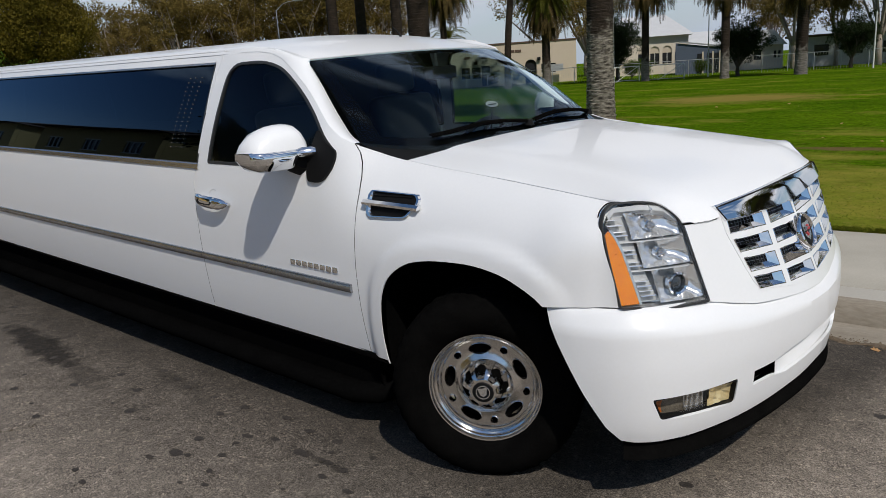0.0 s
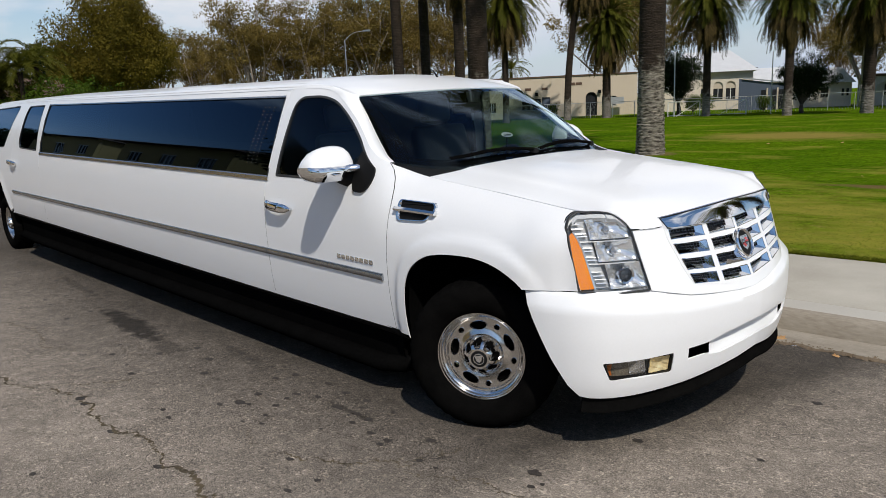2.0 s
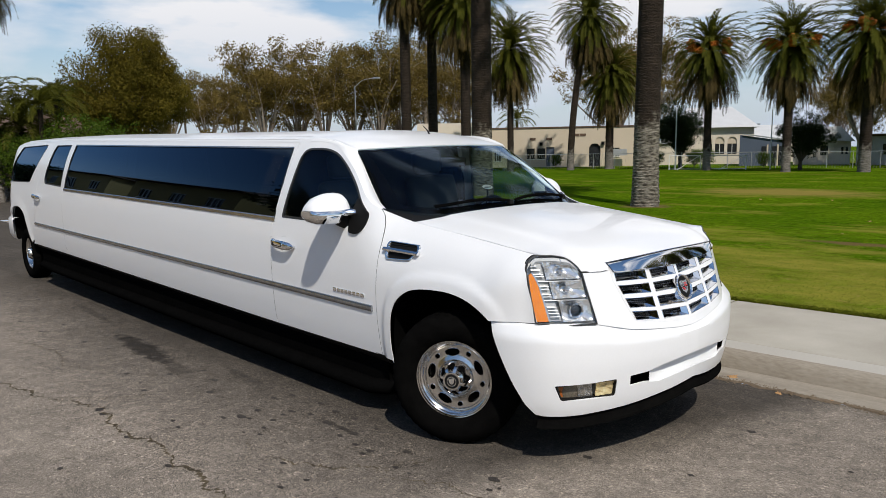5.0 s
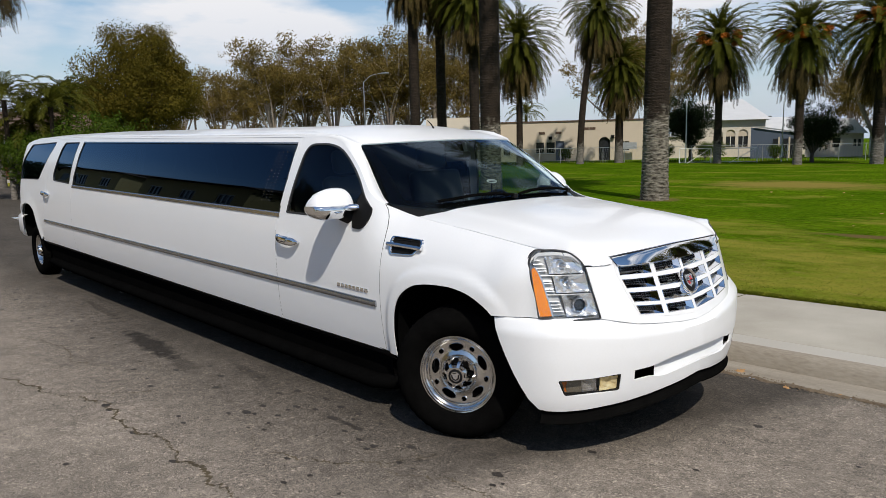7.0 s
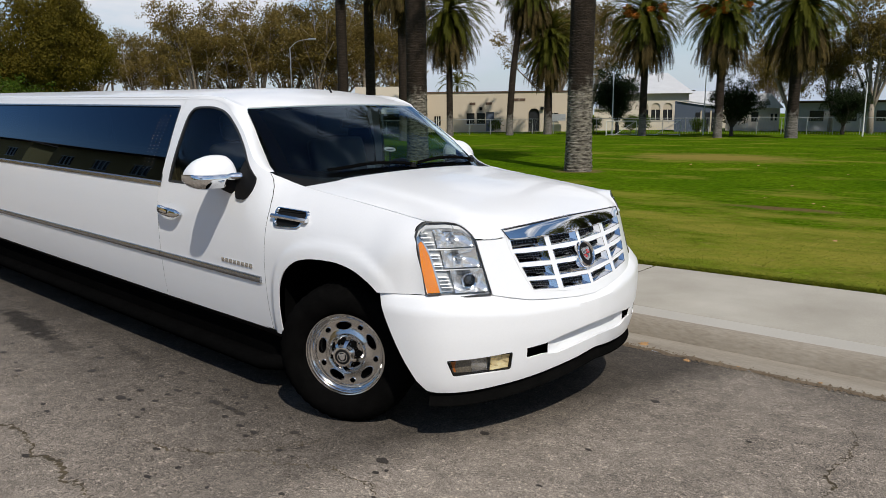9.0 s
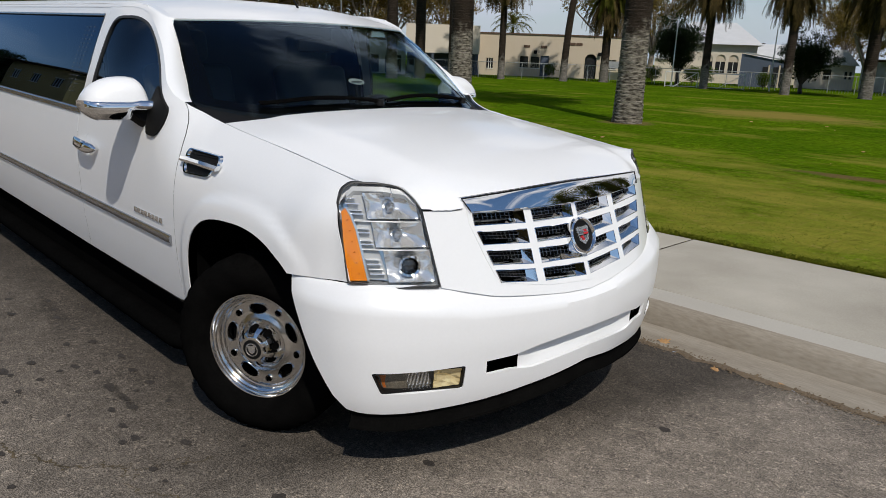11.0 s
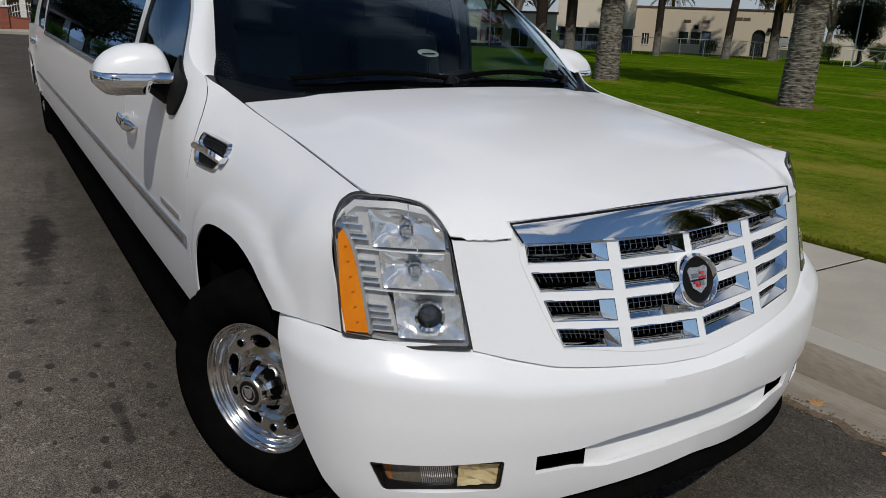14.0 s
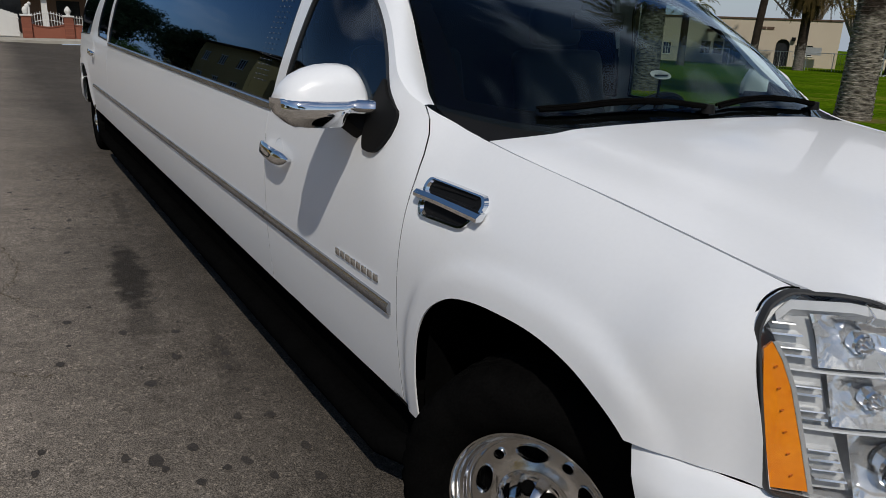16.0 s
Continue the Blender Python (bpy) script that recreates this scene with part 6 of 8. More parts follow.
# ---------------------------------------------------------------- pavement and soil edge
pavement = tagged(link("pavement", loft([[(x, 2.06, walk_z(x) - 0.04), (x, 3.62, walk_z(x) - 0.04)] for x in NEAR_XS]), SOIL), "pale concrete pavement slabs between kerb and lawn", "pavement", kind="structure")
if pavement.data.polygons[0].normal.z < 0:
    pavement.data.flip_normals()
SLAB = 3.05
for i in range(-7, 14):
    x0 = -0.5 + SLAB * i
    b = bmesh.new()
    w, d = SLAB - 0.012, 1.525
    n = 1
    rows = []
    for y, dz in ((2.068, -0.03), (2.069, -0.004), (2.074, 0.0), (3.585, 0.004), (3.592, 0.0), (3.594, -0.03)):
        rows.append([(x, y, walk_z(x0 + x) - walk_z(x0) + dz - (0.004 if k in (0, 3) else 0)) for k, x in enumerate((0.006, 0.012, w - 0.006, w))])
    sl_ = link("slab", outward(loft(rows, bm=b)), CONCRETE, pavement, smooth=False)
    if sl_.data.polygons[4].normal.z < 0:
        sl_.data.flip_normals()
    sl_.location = (x0, 0, walk_z(x0))

# ---------------------------------------------------------------- road surface details
CRACK = material("crack_dirt", (0.022, 0.018, 0.010), (0.135, 0.100, 0.055), rough=0.95, scale=9, fine=70, bump=0.006)
OIL = material("oil_mark", (0.012, 0.009, 0.007), (0.060, 0.049, 0.040), rough=0.8, scale=22, fine=130, bump=0.006, mix=0.65)
rng = random.Random(41)


def crack(pts, w, seed):
    """A ragged crack in the asphalt, filled with dirt."""
    r_ = random.Random(seed)
    P = spline2(pts, 34)
    rows, wx, wy = [], 0.0, 0.0
    for i, (x, y) in enumerate(P):
        wx, wy = wx * 0.86 + r_.gauss(0, 0.008), wy * 0.86 + r_.gauss(0, 0.010)
        x, y = x + wx, y + wy
        wide = max(0.12, 0.55 + 1.1 * noise.noise((x * 2.3, y * 2.3, seed)) + r_.gauss(0, 0.28))
        k = w * wide * math.sin(math.pi * min(max(i / (len(P) - 1), 0.03), 0.97)) ** 0.5
        rows.append([(x, y - k, road_z(x, y) + 0.0025), (x + r_.gauss(0, 0.002), y + k * 0.2, road_z(x, y) + 0.003), (x, y + k, road_z(x, y) + 0.0025)])
    ob = link("crack", outward(loft(rows)), CRACK, road, smooth=False)
    if ob.data.polygons[0].normal.z < 0:
        ob.data.flip_normals()


crack([(-6.2, -3.0), (-4.6, -2.75), (-3.21, -2.57), (-2.6, -2.40), (-2.3, -2.26), (-2.07, -2.22), (-1.6, -2.26), (-1.2, -2.20), (-0.87, -2.24), (-0.5, -2.22), (-0.26, -2.26), (0.1, -2.4), (0.5, -2.75)], 0.014, 1)
crack([(-2.6, -2.40), (-2.35, -2.15), (-2.2, -1.95), (-2.25, -1.75)], 0.004, 2)
crack([(-0.9, -1.80), (-0.55, -1.80), (-0.27, -1.72), (-0.1, -1.53), (-0.02, -1.48), (0.12, -1.50), (0.35, -1.38), (0.60, -1.36), (0.9, -1.45)], 0.006, 3)
crack([(-0.02, -1.48), (0.02, -1.33), (0.12, -1.2)], 0.004, 4)
crack([(2.05, 0.8), (2.12, 0.39), (2.10, 0.15), (2.16, -0.04), (2.1, -0.5), (2.3, -1.0)], 0.010, 5)
crack([(-4.9, -2.2), (-4.1, -2.0), (-3.5, -2.05), (-3.1, -1.9)], 0.005, 6)
crack([(-9.5, -1.9), (-8.0, -2.3), (-6.8, -2.2), (-6.0, -2.5)], 0.008, 7)
crack([(-12, -3.6), (-9.5, -3.4), (-7, -3.6)], 0.008, 8)


def blot(x, y, rx, ry, seed):
    r_ = random.Random(seed)
    n = 26
    b = bmesh.new()
    vs = []
    for k in range(n):
        a = 2 * math.pi * k / n
        q = 0.92 + 0.42 * noise.noise((1.1 * math.cos(a), 1.1 * math.sin(a), seed * 3.7)) + r_.uniform(-0.07, 0.07)
        px, py = x + rx * q * math.cos(a), y + ry * q * math.sin(a)
        vs.append(b.verts.new((px, py, road_z(px, py) + 0.0018 + 0.0004 * (seed % 5))))
    b.faces.new(vs)
    link("oil_spot", b, OIL, road, smooth=False)


spots = [(-1.16, -1.33, 0.042), (-0.81, -1.285, 0.058), (-1.50, -1.27, 0.036), (-2.19, -1.37, 0.040), (-2.52, -1.31, 0.036), (-0.54, -1.275, 0.040), (-0.68, -1.27, 0.026), (-1.17, -1.10, 0.040), (-0.95, -1.13, 0.038), (-0.76, -1.115, 0.034), (-2.35, -1.13, 0.040), (-2.15, -1.145, 0.046), (-1.98, -1.18, 0.040), (-1.33, -1.485, 0.034), (-1.09, -1.51, 0.030), (-1.36, -1.715, 0.036), (-1.38, -2.0, 0.030), (-2.31, -1.86, 0.034), (-2.08, -2.24, 0.046), (-1.97, -2.25, 0.040), (-1.43, -2.29, 0.040), (-0.57, -1.36, 0.034), (-0.10, -1.235, 0.036), (-0.25, -1.43, 0.026), (0.03, -2.14, 0.026), (0.41, -1.67, 0.026), (-0.44, -1.82, 0.030), (-0.18, -1.99, 0.028), (0.49, -1.15, 0.050), (-5.47, -1.14, 0.034), (-5.22, -1.59, 0.050), (-5.04, -1.26, 0.030), (1.15, -0.38, 0.022), (1.70, 0.25, 0.020), (0.70, 0.82, 0.026)]
for k, (x, y, s) in enumerate(spots):
    blot(x, y, s * 0.86, s * (0.44 + 0.05 * (k % 5)), k + 1)
for k in range(150):
    x = rng.uniform(-8, 3.2)
    y = rng.choice((rng.gauss(-1.4, 0.28), rng.gauss(-1.35, 0.22), rng.uniform(-3.4, 0.9)))
    s = rng.uniform(0.008, 0.028)
    blot(x, y, s * rng.uniform(1, 1.9), s, 100 + k)
# crumbs of soil and leaf litter along the gutter's edge
crumbs = bmesh.new()
for k in range(5000):
    x = rng.uniform(-9, 6)
    y = 1.395 + rng.gauss(0, 0.034) + 0.015 * math.sin(x * 3.1)
    s = rng.uniform(0.003, 0.008) * (2.0 if rng.random() < 0.08 else 1.0)
    z = road_z(x, min(y, 1.4)) + s * 0.3 + 0.004
    vs = [crumbs.verts.new((x + s * ux, y + s * uy, z + s * uz)) for ux, uy, uz in ((1, 0, 0), (-0.6, 0.9, 0), (-0.6, -0.9, 0), (0.1, 0, 0.9))]
    for f in ((0, 1, 3), (1, 2, 3), (2, 0, 3)):
        crumbs.faces.new([vs[i] for i in f])
tagged(link("soil_crumbs", crumbs, SOIL, smooth=False), "crumbs of soil and leaf litter along the gutter", "litter", kind="stuff")
verge = loft([[(x, 1.375 + 0.05 * noise.noise((x * 9, 0, 1)), road_z(x, 1.38) + 0.002), (x, 1.40, road_z(x, 1.4) + 0.0065), (x, 1.425 + 0.035 * noise.noise((x * 7.3, 5, 1)), road_z(x, 1.4) + 0.0055)] for x in [-12 + 0.045 * i for i in range(430)]])
vg = link("dirt_line", verge, SOIL, road, smooth=False)
if vg.data.polygons[0].normal.z < 0:
    vg.data.flip_normals()
LEAFDRY = material("dry_leaf", (0.30, 0.15, 0.05), (0.45, 0.27, 0.12), rough=0.8, scale=20, fine=90)


def dry_leaf(x, y, z, s, rz):
    b = bmesh.new()
    out_ = [(0, -1.0), (0.35, -0.55), (0.8, -0.5), (0.55, -0.1), (0.95, 0.3), (0.45, 0.35), (0.25, 0.9), (0.0, 0.6), (-0.3, 0.95), (-0.45, 0.35), (-0.9, 0.25), (-0.5, -0.1), (-0.75, -0.5), (-0.3, -0.55)]
    c = b.verts.new((0, 0, 0.22 * s))
    vs = [b.verts.new((u * s, v * s, 0.10 * s + 0.28 * s * abs(u) * (1 if v > 0 else 0.4))) for u, v in out_]
    for a_, b_ in zip(vs, vs[1:] + vs[:1]):
        b.faces.new((c, a_, b_))
    ob = tagged(link("dry_leaf", b, LEAFDRY, smooth=False), "curled brown dry leaf lying by the kerb", "leaf", "dry leaves")
    ob.location, ob.rotation_euler = (x, y, z - 0.06 * s), (0.1, -0.12, rz)


for x, y, s, rz in ((0.47, 1.50, 0.045, 0.6), (0.88, 1.335, 0.028, 2.0), (1.2, 1.43, 0.02, 3.2), (-0.35, 1.47, 0.03, 4.0), (1.7, 1.45, 0.018, 0.2)):
    dry_leaf(x, y, road_z(x, 1.4) + 0.004 - 0.05 * max(0, y - 1.4), s, rz)
for k in range(26):
    x, y = rng.uniform(-9, 6), rng.uniform(4.2, 22)
    dry_leaf(x, y, lawn_z(x, y) + 0.03, rng.uniform(0.035, 0.06), rng.uniform(0, 6))

# ---------------------------------------------------------------- grass blades where the lawn is near
BLADE = material("grass_blade", (0.038, 0.096, 0.005), (0.240, 0.225, 0.030), rough=0.7, scale=0.35, fine=8, island=0.4, spec=0.0)
blades = bmesh.new()
verts_, faces_ = [], []
r_ = np.random.RandomState(7)
for k in range(90000):
    q = r_.rand()
    y = 3.60 + (r_.rand() * 0.10 if q < 0.10 else 9.0 * r_.rand() ** 2.0)
    x = -7 + 13.5 * r_.rand()
    if y > 6 and r_.rand() < 0.3:
        continue
    h = (0.008 + 0.016 * r_.rand()) * (1.9 if y < 3.72 else 1.0)
    a = 6.283 * r_.rand()
    w = 0.004 + 0.003 * r_.rand()
    z = lawn_z(x, max(y, 3.66)) - 0.008
    ca, sa = math.cos(a), math.sin(a)
    lean_ = h * (0.6 + 1.2 * r_.rand())
    ly = -0.6 * lean_ if y < 3.70 else ca * lean_
    i = len(verts_)
    verts_ += [(x - sa * w, y + ca * w, z), (x + sa * w, y - ca * w, z), (x + sa * lean_, y + ly, z + h)]
    faces_.append((i, i + 1, i + 2))
gm_ = bpy.data.meshes.new("grass_blades")
gm_.from_pydata(verts_, [], faces_)
gm_.materials.append(BLADE)
tagged(new("grass_blades", gm_), "short mown grass blades along the pavement", "grass", kind="stuff")

def leafy(m, share=0.42):
    """Thin leaves: part of the light passes through."""
    nt = m.node_tree
    b, o = nt.nodes["Principled BSDF"], nt.nodes["Material Output"]
    tl, mx = nt.nodes.new("ShaderNodeBsdfTranslucent"), nt.nodes.new("ShaderNodeMixShader")
    nt.links.new(b.inputs["Base Color"].links[0].from_socket, tl.inputs["Color"])
    mx.inputs["Fac"].default_value = share
    nt.links.new(b.outputs["BSDF"], mx.inputs[1])
    nt.links.new(tl.outputs["BSDF"], mx.inputs[2])
    nt.links.new(mx.outputs["Shader"], o.inputs["Surface"])
    return m


# ---------------------------------------------------------------- palms
FROND = leafy(material("palm_frond", (0.026, 0.040, 0.006), (0.150, 0.142, 0.018), rough=0.6, scale=1.1, fine=10, island=0.22, spec=0.08))
DEADFROND = material("dead_frond", (0.026, 0.021, 0.009), (0.115, 0.078, 0.026), rough=0.85, spec=0.1, scale=0.8, fine=14, island=0.5)
FRUIT = material("palm_fruit", (0.70, 0.22, 0.012), (0.35, 0.08, 0.008), rough=0.6, scale=4, fine=14, bump=0.05)


def trunk_material(name, dark1, dark2, pale1, pale2, turn):
    """Leaf-scarred bark: weathered pale at the foot, dark above."""
    m = material(name, dark1, dark2, rough=0.9, scale=2.5, fine=16, bump=0.03, stretch=(1, 1, 2.5), spec=0.2)
    nt = m.node_tree
    b = nt.nodes["Principled BSDF"]
    old = b.inputs["Base Color"].links[0].from_socket
    co = nt.nodes.new("ShaderNodeTexCoord")
    sp = nt.nodes.new("ShaderNodeSeparateXYZ")
    nt.links.new(co.outputs["Object"], sp.inputs["Vector"])
    ns = nt.nodes.new("ShaderNodeTexNoise")
    ns.inputs["Scale"].default_value = 4.0
    nt.links.new(co.outputs["Object"], ns.inputs["Vector"])
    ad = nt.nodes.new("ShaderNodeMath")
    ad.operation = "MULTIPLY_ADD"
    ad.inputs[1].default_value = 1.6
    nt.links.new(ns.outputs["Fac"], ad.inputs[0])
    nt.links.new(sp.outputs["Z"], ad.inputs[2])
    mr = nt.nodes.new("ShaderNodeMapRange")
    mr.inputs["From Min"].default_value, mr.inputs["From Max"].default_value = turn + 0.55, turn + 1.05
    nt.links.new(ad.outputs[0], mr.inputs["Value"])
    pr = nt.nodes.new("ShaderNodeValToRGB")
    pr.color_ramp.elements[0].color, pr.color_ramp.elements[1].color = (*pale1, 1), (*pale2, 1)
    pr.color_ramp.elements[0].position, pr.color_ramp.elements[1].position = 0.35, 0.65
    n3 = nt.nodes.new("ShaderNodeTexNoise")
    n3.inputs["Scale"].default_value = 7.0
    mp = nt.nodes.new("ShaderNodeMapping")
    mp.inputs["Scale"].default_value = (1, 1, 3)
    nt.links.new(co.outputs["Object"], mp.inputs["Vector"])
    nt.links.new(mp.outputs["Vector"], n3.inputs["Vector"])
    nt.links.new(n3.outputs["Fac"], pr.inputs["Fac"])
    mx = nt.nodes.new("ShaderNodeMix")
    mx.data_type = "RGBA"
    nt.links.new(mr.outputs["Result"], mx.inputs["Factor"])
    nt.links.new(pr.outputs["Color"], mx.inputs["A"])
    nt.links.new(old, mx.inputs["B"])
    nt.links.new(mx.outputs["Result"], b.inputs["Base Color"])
    return m


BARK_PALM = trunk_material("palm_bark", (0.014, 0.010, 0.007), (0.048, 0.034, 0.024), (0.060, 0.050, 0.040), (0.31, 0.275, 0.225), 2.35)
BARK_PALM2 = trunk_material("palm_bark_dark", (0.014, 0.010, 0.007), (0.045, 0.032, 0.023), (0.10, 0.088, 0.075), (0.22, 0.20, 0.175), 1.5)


def palm_trunk(h, r0, r1, lean=0.0, ring=0.085, seg=22, seed=1):
    """A tapered trunk in overlapping rows of leaf scars."""
    rng = random.Random(seed)
    rows = []
    n = int(h / ring)
    for j in range(n + 1):
        for half_, k in ((0, 1.0), (1, 0.955)):
            z = ring * (j + 0.30 * half_)
            t = min(1, z / h)
            r = r0 + (r1 - r0) * t ** 0.6 + 0.22 * r0 * math.exp(-z / 0.8) + 0.10 * r1 * smooth01((t - 0.9) / 0.1)
            off_ = lean * t * t
            row = []
            for i in range(seg):
                a = 2 * math.pi * (i + (0.5 if j % 2 else 0)) / seg
                rr = r * (k + 0.03 * math.cos(seg * 0.5 * a + (math.pi if j % 2 else 0)) * (1 - half_) + rng.uniform(-0.018, 0.018))
                row.append((off_ + rr * math.cos(a), rr * math.sin(a), z - 0.35 - 0.02 * half_ + rng.uniform(-0.008, 0.008)))
            rows.append(row)
    return loft(rows, closed=True)


def frond(bm, base, a, e0, length, droop, leaf, pairs, rng, wide=0.055):
    """One feather leaf: a bent midrib with narrow leaflets on both sides."""
    p = Vector(base)
    d_h = Vector((math.cos(a), math.sin(a), 0))
    side_h = Vector((-math.sin(a), math.cos(a), 0))
    step = length / pairs
    prev = None
    for i in range(pairs + 1):
        t = i / pairs
        e = e0 - droop * t ** 1.25
        d = d_h * math.cos(e) + Vector((0, 0, math.sin(e)))
        up = Vector((0, 0, 1)) - d * d.z
        up = up.normalized() if up.length > 1e-3 else -d_h
        w = 0.035 * (1 - t) + 0.008
        cur = (p + side_h * w, p - side_h * w)
        if prev is not None:
            q = [bm.verts.new(c) for c in (prev[0], prev[1], cur[1], cur[0])]
            bm.faces.new(q)
        prev = cur
        if i > 1:
            ll = leaf * (0.35 + 0.65 * math.sin(math.pi * min(1, 0.12 + 0.80 * t))) * rng.uniform(0.8, 1.15)
            for s in (-1, 1):
                o = (side_h * s * 0.62 + d * rng.uniform(0.65, 1.0) + up * rng.uniform(-0.05, 0.30)).normalized()
                tip = p + o * ll + Vector((0, 0, -0.22 * ll * ll))
                mid = p + o * ll * 0.5
                wv = d * wide * 0.5
                v = [bm.verts.new(c) for c in (p - wv * 0.5, mid - wv, tip, mid + wv)]
                bm.faces.new(v)
        p = p + d * step
    return bm


def crown_mesh(seed, n, length, spread):
    rng = random.Random(seed)
    live, dead, fruit = bmesh.new(), bmesh.new(), []
    for i in range(n):
        t = (i + 0.5) / n
        e0 = 84 - spread * t ** 0.85 + rng.uniform(-6, 6)
        end = -5 - 78 * t ** 0.7 + rng.uniform(-8, 5)
        frond(live, (0, 0, 0.30 - 0.6 * t), i * 2.39996 + rng.uniform(-0.2, 0.2), radians(e0), length * rng.uniform(0.86, 1.06) * (1 - 0.12 * t), radians(max(12, e0 - end)), 0.40, 30, rng, 0.115)
    for i in range(int(n * 0.85)):
        e0 = rng.uniform(-74, -18)
        frond(dead, (0, 0, -0.45 - rng.uniform(0, 0.6)), rng.uniform(0, 6.283), radians(e0), length * rng.uniform(0.75, 1.02), radians(max(8, e0 + 88)), 0.30, 20, rng, 0.13)
    for i in range(14):
        a = i * 2.4 + rng.uniform(-0.3, 0.3)
        c0 = Vector((math.cos(a), math.sin(a), 0)) * rng.uniform(0.95, 1.55) + Vector((0, 0, rng.uniform(-0.35, 0.40)))
        bunch = bmesh.new()
        bmesh.ops.create_icosphere(bunch, subdivisions=3, radius=1.0)
        for v in bunch.verts:
            k = 0.25 * (1 + 0.8 * noise.noise(v.co * 3.5 + c0 * 9) + 0.5 * noise.noise(v.co * 11 + c0))
            v.co = c0 + Vector((v.co.x * k, v.co.y * k, v.co.z * k * 0.75))
        fruit.append(bunch)
    return live, dead, fruit


def mesh_of(name, bm, mat, smooth=False):
    me = bpy.data.meshes.new(name)
    for f in bm.faces:
        f.smooth = smooth
    bm.to_mesh(me)
    bm.free()
    me.materials.append(mat)
    return me


CROWNS = []
for sd, n, ln, sp_ in ((3, 150, 3.3, 122), (8, 160, 3.45, 126), (14, 144, 3.2, 120)):
    lv, dd, fr = crown_mesh(sd, n, ln, sp_)
    CROWNS.append((mesh_of("crown", lv, FROND), mesh_of("dead_fronds", dd, DEADFROND), [mesh_of("fruit", f_, FRUIT) for f_ in fr]))

_f = bmesh.new()
_r = random.Random(77)
for i in range(26):
    t = (i + 0.5) / 26
    e0 = 80 - 85 * t + _r.uniform(-8, 8)
    frond(_f, (0, 0, 0.1), i * 2.39996, radians(e0), 3.0 * _r.uniform(0.85, 1.05), radians(e0 + 40 + 30 * t), 0.55, 30, _r, 0.10)
CROWNS.append((mesh_of("crown", _f, FROND), CROWNS[0][1], CROWNS[0][2]))


def child(name, me, parent, at=(0, 0, 0), k=1.0, rz=0.0, label=""):
    ob = new(name, me)
    ob.parent = parent
    ob.matrix_local = Matrix.LocRotScale(at, Euler((0, 0, rz)), (k, k, k))
    if label:
        ob["label"] = label
    return ob


def palm(x, y, h, r0, r1, crown, size, fruit=False, lean=0.0, lean_to=0.0, bark=None, seg=20, ring=0.10, turn=0.0, label="", skirt=True, z=None):
    z = lawn_z(x, y) if z is None else z
    p = thing("palm_tree", (x, y, z), label or "tall date palm with a dark scarred trunk on the lawn", "palm tree", "palms in the park")
    p.rotation_euler = (0, 0, lean_to)
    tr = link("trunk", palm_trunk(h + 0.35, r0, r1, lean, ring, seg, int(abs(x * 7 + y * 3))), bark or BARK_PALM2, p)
    live, dead, fr = CROWNS[crown]
    child("crown", live, p, (lean, 0, h + 0.1), size, turn)
    if skirt:
        child("dead_fronds", dead, p, (lean, 0, h - 0.05), size, turn, "hanging brown dead fronds")
    if fruit:
        for bunch in fr:
            child("fruit", bunch, p, (lean, 0, h + 0.15), size, turn, "orange fruit cluster")
    return p


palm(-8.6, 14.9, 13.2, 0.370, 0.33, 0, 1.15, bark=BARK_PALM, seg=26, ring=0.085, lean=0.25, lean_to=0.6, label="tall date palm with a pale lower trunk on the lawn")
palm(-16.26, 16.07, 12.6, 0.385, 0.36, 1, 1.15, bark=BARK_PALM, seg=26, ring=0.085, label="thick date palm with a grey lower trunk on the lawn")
palm(-35.6, 28.7, 13.8, 0.36, 0.34, 2, 1.1, turn=1.0)
palm(-35.8, 31.3, 13.4, 0.36, 0.32, 0, 1.1, turn=2.2)
palm(-31.6, 30.4, 11.2, 0.34, 0.31, 1, 1.05, turn=0.4)
palm(-35.5, 39.1, 9.3, 0.25, 0.24, 1, 1.12, turn=3.0)
palm(-32.7, 43.0, 11.6, 0.27, 0.24, 2, 1.1, lean=1.35, lean_to=0.66, turn=0.2, label="slender leaning date palm on the lawn")
palm(-22.9, 46.0, 8.35, 0.27, 0.25, 0, 1.06, fruit=True, turn=0.8, label="date palm with orange fruit clusters by the fence")
palm(-16.8, 44.7, 8.0, 0.27, 0.26, 2, 1.06, fruit=True, turn=4.1, label="date palm with orange fruit clusters by the fence")
palm(-12.8, 46.6, 8.5, 0.36, 0.34, 1, 1.15, fruit=True, turn=5.0, label="bushy date palm with orange fruit clusters by the fence")
palm(-31.5, 46.5, 7.4, 0.34, 0.30, 1, 1.0, turn=1.7)
palm(-42.25, 5.08, 12.3, 0.26, 0.24, 2, 1.12, turn=1.2, label="date palm at the street corner", z=-0.25)
palm(2.9 + 85 * math.cos(radians(131.4)), -3.7 + 85 * math.sin(radians(131.4)), 4.9, 0.20, 0.16, 3, 0.95, turn=1.9, skirt=False, label="small feathery palm behind the school")
for x, y, h, k in ((-30.6, 4.9, 3.6, 0.60), (-31.4, 3.4, 3.9, 0.62), (-33.5, 6.3, 4.0, 0.66), (-32.0, 2.0, 2.6, 0.5), (-32.1, 4.5, 2.7, 0.78), (-33.0, 5.6, 2.3, 0.74), (-33.2, 4.0, 2.0, 0.72), (-34.2, 5.0, 3.3, 0.8)):
    palm(x, y, h, 0.11, 0.09, 3, k, skirt=False, turn=x, label="small garden palm with drooping fronds", z=-0.22)

